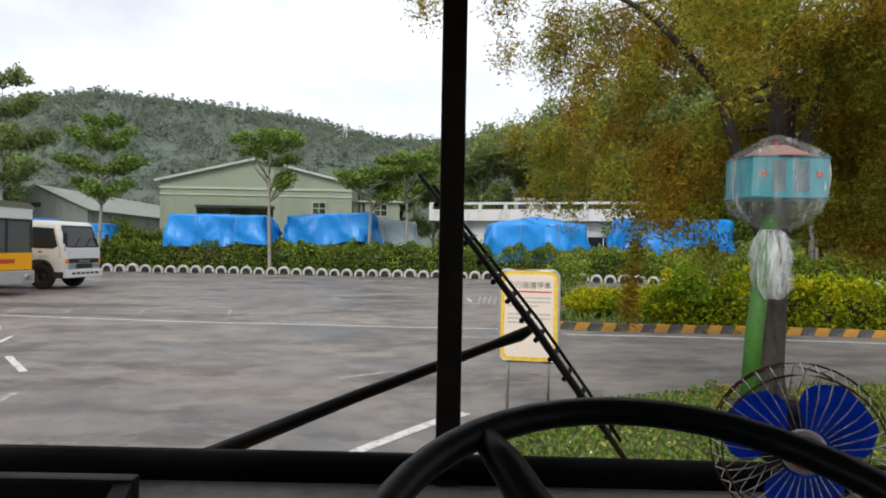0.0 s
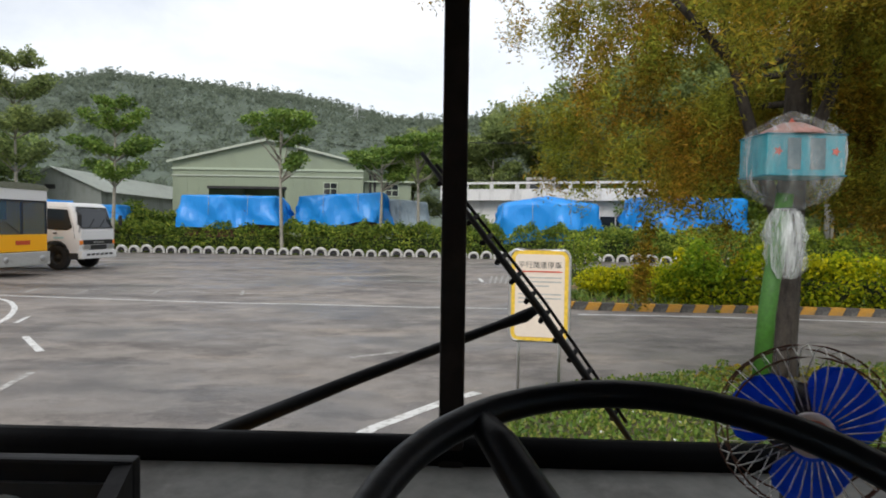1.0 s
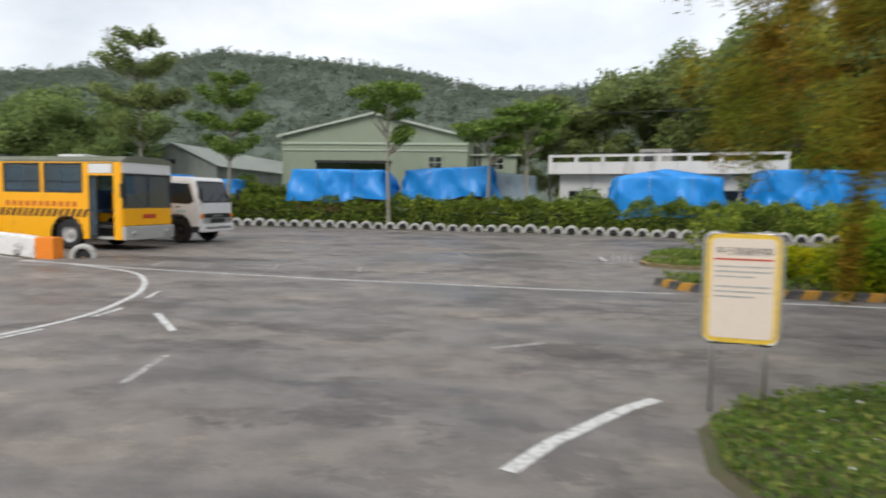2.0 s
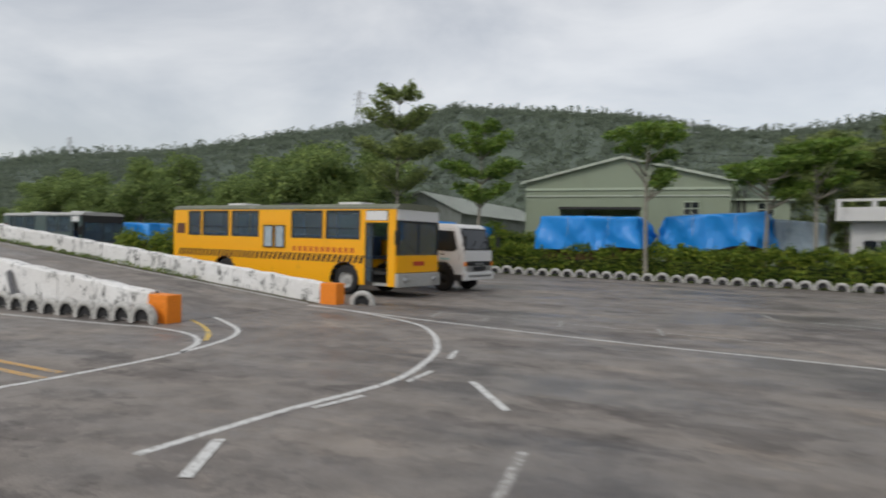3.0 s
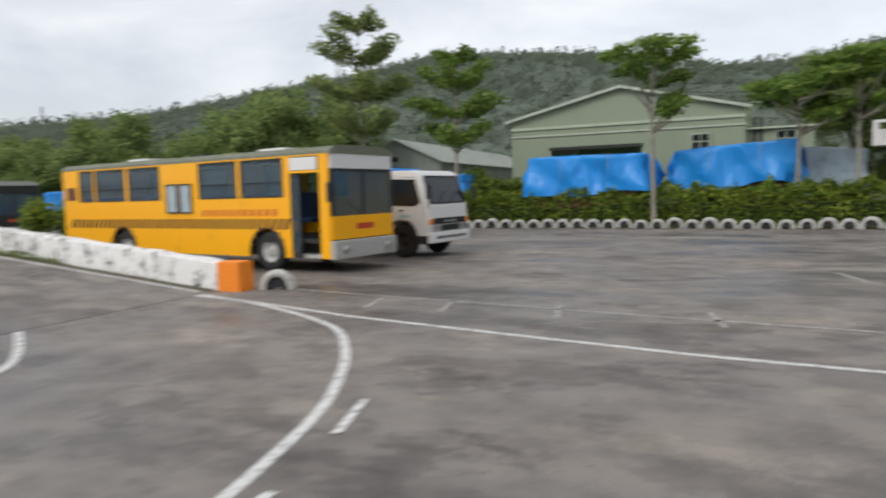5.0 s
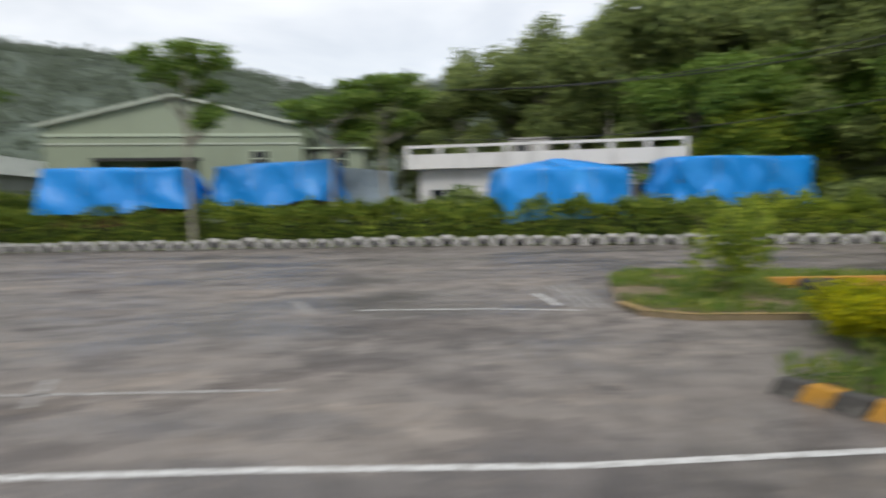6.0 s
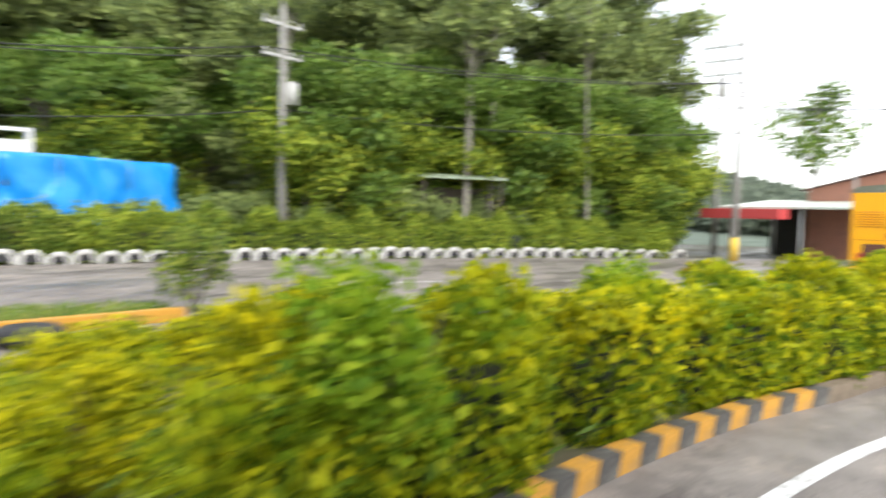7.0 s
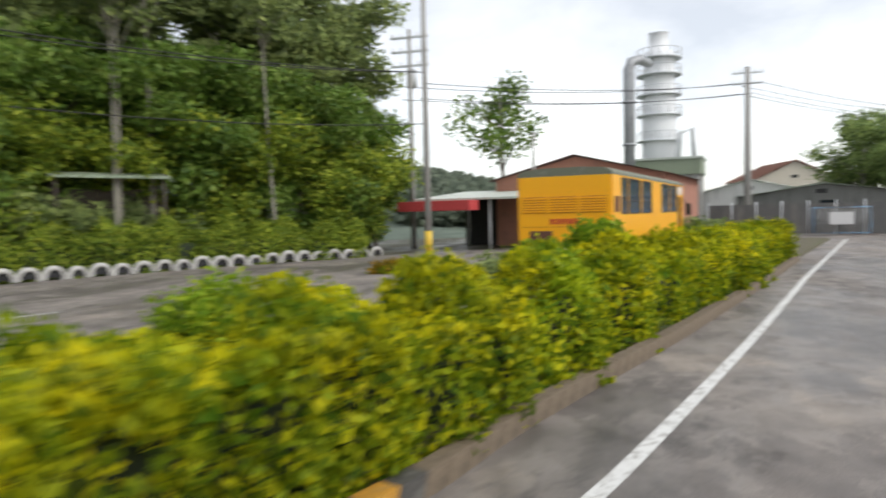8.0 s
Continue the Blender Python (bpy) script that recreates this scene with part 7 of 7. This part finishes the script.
# scrap and stores in front of the works
for k, (x, y, w, h) in enumerate(((61.08, 5.1, 2.6, 1.2), (58.39, -0.65, 2.2, 1.6), (61.94, -1.56, 3.0, 1.9))):
    o = part("store_crate", boxed(-w / 2, w / 2, -0.8, 0.8, 0, h, 0.04), (CONCRETE, RUST, GREY_PANEL)[k])
    o.matrix_basis = pose(x, y, 0, 0, 0, k * 25)
    tagged(o, ("grey concrete store block", "rusty steel crate", "grey steel crate")[k] + " by the works gate", "crate")
hut("long_shed", "long low shed with a weathered pale tin roof", pose(-29.94, 55.37, 0, 0, 0, 92.6), 7.6, 29.1, 4.3, 6.0, mat("dim_shed_cladding", (0.22, 0.24, 0.22), 0.7, dirt=(0.13, 0.14, 0.12), streak=True), TIN)
# hut in the woods
wh = thing("woodland_hut", "small roofed shelter half hidden in the woods", "hut", pose(27.2, 35.2, 0, 0, 0, -35))
tin_roof = prism([(-1.2, 3.66), (-0.5, 3.8), (0.2, 3.86), (0.2, 3.8), (-0.5, 3.73), (-1.2, 3.56)], 0.0, 4.2)
for v in tin_roof.verts:
    v.co.x, v.co.y = v.co.y, v.co.x
bmesh.ops.recalc_face_normals(tin_roof, faces=tin_roof.faces)
part("roof", tin_roof, mat("mossy_tin_roof", (0.24, 0.29, 0.21), 0.7, dirt=(0.12, 0.15, 0.08), dirt_scale=1.5), wh, "mossy pale green tin roof")
for x in (0.2, 4.0):
    for y in (-1.0, 0.1):
        part("post", tubed([(x, y, 0), (x, y, 3.75)], 0.06, 6), BARK, wh)
part("back_wall", boxed(0.2, 4.0, 0.15, 0.22, 0.3, 3.2), BARK, wh)


# ---- the bus at its starting place, whose cab holds the first view ----
CAB = Matrix.Translation((-0.596, 1.798, 0)) @ pose(0, 0, 0, 0, 0, -2.68)
GASKET = mat("black_windscreen_gasket", (0.0025, 0.0025, 0.003), 0.7, spec=0.06)
POST = mat("dark_brown_post_paint", (0.014, 0.010, 0.008), 0.6, dirt=(0.03, 0.023, 0.02), dirt_scale=8, spec=0.25)
DASH = mat("scuffed_grey_dashboard", (0.19, 0.187, 0.172), 0.6, dirt=(0.075, 0.07, 0.06), dirt_scale=6, dirt_from=0.52)
HOOD = mat("black_moulded_plastic", (0.006, 0.006, 0.007), 0.55, spec=0.2)
RIM = mat("worn_black_wheel_rim", (0.003, 0.0036, 0.005), 0.38, spec=0.22)
LINING = mat("grey_cab_lining", (0.22, 0.22, 0.21), 0.8)
FAN_BLUE = mat("blue_fan_blade_plastic", (0.010, 0.125, 0.80), 0.28, var=0.06, bump=0.02)
cabin = thing("driving_bus", "old bus with split windscreen and grey dashboard, parked at the start", "bus", CAB)
# windscreen surround: centre post, sill gasket, header, corner posts
part("centre_post", boxed(-0.006, 0.037, 1.13, 1.18, 1.475, 2.62, 0.006), POST, cabin, "dark brown windscreen post")
part("sill_gasket", tubed([(-1.15, 1.155, 1.512), (0.0, 1.155, 1.508), (1.15, 1.155, 1.498)], 0.028, 10), GASKET, cabin, "black rubber gasket")
part("header", boxed(-1.18, 1.18, 1.1, 1.2, 2.58, 2.72, 0.02), POST, cabin)
for s in (-1, 1):
    part("corner_post", boxed(s * 1.2 - 0.05, s * 1.2 + 0.05, 1.08, 1.2, 1.45, 2.62, 0.015), POST, cabin)
# dashboard: sloping top with a shallow hatch plate
db_ = bmesh.new()
prof = [(1.135, 1.488), (0.98, 1.468), (0.80, 1.44), (0.74, 1.40), (0.72, 1.05), (1.135, 1.05)]
r0 = [db_.verts.new((-1.16, y, z)) for y, z in prof]
r1 = [db_.verts.new((1.16, y, z)) for y, z in prof]
for k in range(6):
    db_.faces.new((r0[k], r0[(k + 1) % 6], r1[(k + 1) % 6], r1[k]))
db_.faces.new(r0[::-1])
db_.faces.new(r1)
bmesh.ops.recalc_face_normals(db_, faces=db_.faces)
dash = part("dashboard", db_, DASH, cabin, "scuffed grey dashboard top")
hp_ = part("hatch_plate", boxed(-0.18, 0.18, -0.09, 0.09, 0, 0.006, 0.002), DASH, dash)
hp_.matrix_basis = pose(0.12, 0.88, 1.456, 9)
for s in (-1, 1):
    o = part("bolt", lathe([(0.01, 0), (0.009, 0.006), (0.002, 0.008)], 8), DARK, dash)
    o.matrix_basis = pose(0.12 + s * 0.14, 0.93, 1.468)
part("cable", tubed(curve_through([(-0.5, 0.955, 1.472), (-0.2, 0.965, 1.474), (0.1, 0.968, 1.474), (0.34, 0.975, 1.476)], 6), 0.004, 6), DARK, dash, "thin black cable")
# instrument binnacle on the left
hb_ = bmesh.new()
box(hb_, -0.85, -0.40, 0.845, 0.87, 1.44, 1.592, 0.006)
vs = [hb_.verts.new(p) for p in ((-0.425, 0.845, 1.585), (-0.40, 0.845, 1.588), (-0.36, 0.58, 1.50), (-0.385, 0.58, 1.50), (-0.425, 0.845, 1.44), (-0.40, 0.845, 1.44), (-0.36, 0.58, 1.40), (-0.385, 0.58, 1.40))]
for q in ((0, 1, 2, 3), (4, 7, 6, 5), (0, 3, 7, 4), (1, 5, 6, 2), (3, 2, 6, 7), (0, 4, 5, 1)):
    hb_.faces.new([vs[k] for k in q])
box(hb_, -0.85, -0.385, 0.58, 0.845, 1.40, 1.44)
bmesh.ops.recalc_face_normals(hb_, faces=hb_.faces)
binn = part("instrument_hood", hb_, HOOD, cabin, "black plastic instrument hood")
part("instrument_face", boxed(-0.8, -0.43, 0.832, 0.84, 1.445, 1.565), DARK, binn)
for x in (-0.72, -0.56):
    part("dial", lathe([(0.05, 0.829), (0.05, 0.832), (0.045, 0.827)], 20, "y", (x, 0, 1.5)), GREY_PANEL, binn, "round dial")
# steering wheel: rim, hub and spokes
wc, tilt, R = Vector((0.180, 0.437, 1.668)), radians(17.4), 0.235


def on_wheel(a, r, lift=0.0):
    return wc + Vector((r * math.cos(a), r * math.sin(a) * math.cos(tilt) - lift * math.sin(tilt) * -1, r * math.sin(a) * math.sin(tilt) + lift * math.cos(tilt)))


ring_pts = [on_wheel(2 * math.pi * k / 48, R) for k in range(49)]
sw = part("steering_wheel", tubed(ring_pts, 0.0145, 12), RIM, cabin, "black steering wheel rim")
for a in (radians(126), radians(6), radians(246)):
    part("spoke", tubed([on_wheel(a, R), on_wheel(a, R * 0.85, -0.01), on_wheel(a, R * 0.5, -0.05), on_wheel(a, 0.03, -0.06)], [0.012, 0.017, 0.02, 0.022], 10), RIM, sw, "black spoke")
hub_o = part("hub", lathe([(0.001, 0.0), (0.05, -0.004), (0.058, -0.02), (0.05, -0.06), (0.03, -0.07)], 20), RIM, sw)
hub_o.matrix_basis = Matrix.Translation(wc + Vector((0, 0.012, -0.03))) @ pose(0, 0, 0, 17.4)
part("steering_column", tubed([on_wheel(0, 0, -0.08), (0.18, 0.62, 1.2), (0.18, 0.66, 0.8)], 0.035, 10), DARK, cabin)
# wipers outside the glass
wp = part("wiper_blade", tubed([(-0.046, 1.205, 2.037), (0.10, 1.21, 1.85), (0.176, 1.21, 1.752), (0.27, 1.208, 1.62), (0.347, 1.205, 1.512)], [0.004, 0.006, 0.0075, 0.007, 0.005], 8), RUBBER, cabin, "black wiper blade")
part("wiper_spine", tubed([(-0.02, 1.222, 2.018), (0.10, 1.24, 1.872), (0.186, 1.242, 1.766), (0.278, 1.24, 1.638), (0.34, 1.222, 1.545)], 0.0035, 6), HOOD, wp)
for t_ in [0.05 + 0.9 * k / 12 for k in range(13)]:
    x, z = -0.02 + 0.36 * t_, 2.013 - 0.473 * t_
    part("clip", tubed([(x - 0.012, 1.21, z - 0.009), (x + 0.006, 1.236, z + 0.006)], 0.005, 6), HOOD, wp)
part("wiper_arm", tubed([(-0.445, 1.215, 1.500), (-0.16, 1.235, 1.617), (0.10, 1.245, 1.718), (0.15, 1.24, 1.738), (0.172, 1.235, 1.752)], [0.0165, 0.012, 0.009, 0.012, 0.008], 8), HOOD, cabin, "dark metal wiper arm")
# shell: nose, sides, floor, roof, back
part("front_panel", boxed(-1.2, 1.2, 1.16, 1.22, 0.4, 1.478, 0.02), YELLOW, cabin)
part("front_bumper", boxed(-1.22, 1.22, 1.2, 1.32, 0.38, 0.62, 0.03), GREY_PANEL, cabin)
part("floor", boxed(-1.17, 1.17, -5.2, 1.13, 0.68, 0.78), DARK, cabin)
part("roof", boxed(-1.22, 1.22, -5.3, 1.2, 2.72, 2.82, 0.03), LINING, cabin)
for s in (-1, 1):
    sd = bmesh.new()
    x0, x1 = (s * 1.2 - 0.025, s * 1.2 + 0.025)
    box(sd, x0, x1, -5.3, 1.08, 0.4, 1.6)
    box(sd, x0, x1, -5.3, 1.08, 2.5, 2.72)
    for y in (-5.25, -3.8, -2.3, -0.8, 0.35):
        box(sd, x0, x1, y - 0.05, y + 0.05, 1.6, 2.5)
    part("side_panel", sd, YELLOW, cabin)
    for y0, y1 in ((-5.2, -3.85), (-3.75, -2.35), (-2.25, -0.85), (-0.75, 0.3)):
        g = part("side_window", boxed(s * 1.2 - 0.004, s * 1.2 + 0.004, y0, y1, 1.6, 2.5), WINDOW, cabin)
        g.visible_shadow = False
    for y in (0.2, -4.2):
        hub = wheel(cabin, s * 1.05, y, 0.45, 0.26)
        hub.matrix_basis = pose(s * 1.05, y, 0.45, 0, 0, 90 if s < 0 else -90)
part("rear_panel", boxed(-1.17, 1.17, -5.3, -5.22, 0.4, 2.72), YELLOW, cabin)
seat_ = bmesh.new()
box(seat_, -0.07, 0.43, -0.35, 0.12, 1.0, 1.14, 0.04)
box(seat_, -0.07, 0.43, -0.47, -0.35, 1.1, 1.62, 0.04)
box(seat_, 0.1, 0.26, -0.25, -0.05, 0.78, 1.0)
part("driver_seat", seat_, SEAT, cabin)

# ---- clip-on fan beside the wheel ----
fan = thing("fan", "small fan with three blue blades in a wire guard", "fan", CAB @ Matrix.Translation((0.446, 0.80, 1.453)) @ pose(0, 0, 0, 0, 0, -14))
FZ = 0.213
part("base", lathe([(0.045, 0.0), (0.045, 0.015), (0.02, 0.03), (0.014, 0.05)], 16, "z", (0, 0.06, 0)), DARK, fan)
part("stalk", tubed([(0, 0.06, 0.03), (0, 0.075, 0.12), (0, 0.06, FZ)], 0.011, 8), DARK, fan)
part("motor", lathe([(0.02, 0.1), (0.042, 0.09), (0.045, 0.05), (0.03, 0.03)], 18, "y", (0, 0, FZ)), DARK, fan)
for k in range(3):
    bm = bmesh.new()
    a0 = radians(38 + 120 * k)
    rows_ = []
    for i in range(7):
        r = 0.022 + 0.068 * i / 6
        half = 0.86 * math.sin(math.pi * min(1, (i + 0.9) / 7.4)) ** 0.6
        row = []
        for j in range(9):
            u = j / 4 - 1
            a = a0 + half * u
            row.append(bm.verts.new((r * math.cos(a), 0.012 * u * (1 - 0.3 * i / 6) - 0.002, FZ + r * math.sin(a))))
        rows_.append(row)
    for p, q in zip(rows_, rows_[1:]):
        for j in range(8):
            f = bm.faces.new((p[j], p[j + 1], q[j + 1], q[j]))
            f.smooth = True
    bmesh.ops.solidify(bm, geom=bm.faces[:], thickness=0.0015)
    part("blade", bm, FAN_BLUE, fan, "translucent blue blade")
part("badge", lathe([(0.0005, -0.036), (0.02, -0.036), (0.026, -0.033), (0.027, -0.026), (0.024, -0.02)], 24, "y", (0, 0, FZ)), mat("pale_pink_badge", (0.72, 0.62, 0.6), 0.5), fan, "white rim of the badge")
part("badge_centre", lathe([(0.0005, -0.039), (0.0195, -0.038), (0.02, -0.036)], 24, "y", (0, 0, FZ)), mat("red_pink_badge_print", (0.62, 0.17, 0.13), 0.5, dirt=(0.7, 0.42, 0.36), dirt_scale=60), fan, "faded red badge centre")
WIRE = mat("rusty_chromed_wire", (0.62, 0.60, 0.56), 0.3, 0.6)
GR = 0.102
for k in range(36):
    a = 2 * math.pi * k / 36
    c, s = math.cos(a), math.sin(a)
    part("guard_wire", tubed([(0.03 * c, -0.034, FZ + 0.03 * s), (0.068 * c, -0.036, FZ + 0.068 * s), (0.092 * c, -0.026, FZ + 0.092 * s), (GR * c, 0.0, FZ + GR * s), (0.092 * c, 0.03, FZ + 0.092 * s), (0.05 * c, 0.05, FZ + 0.05 * s)], 0.0008, 4), WIRE, fan)
for r, y in ((GR, 0.0), (0.092, -0.026), (0.092, 0.03), (0.045, 0.05)):
    part("guard_ring", tubed([(r * math.cos(2 * math.pi * k / 32), y, FZ + r * math.sin(2 * math.pi * k / 32)) for k in range(33)], 0.0013, 5), RUST, fan)


# ---- board leaning on the ramp wall ----
bd = part("board", boxed(-0.08, 0.08, -0.02, 0.02, 0.0, 0.85, 0.006), mat("weathered_grey_board", (0.13, 0.13, 0.14), 0.8, dirt=(0.07, 0.07, 0.07), dirt_scale=6))
bd.matrix_basis = pose(-19.77, 14.49, 0.20, -8, -34, 0)
tagged(bd, "dark weathered board leaning on the whitewashed ramp wall", "board")
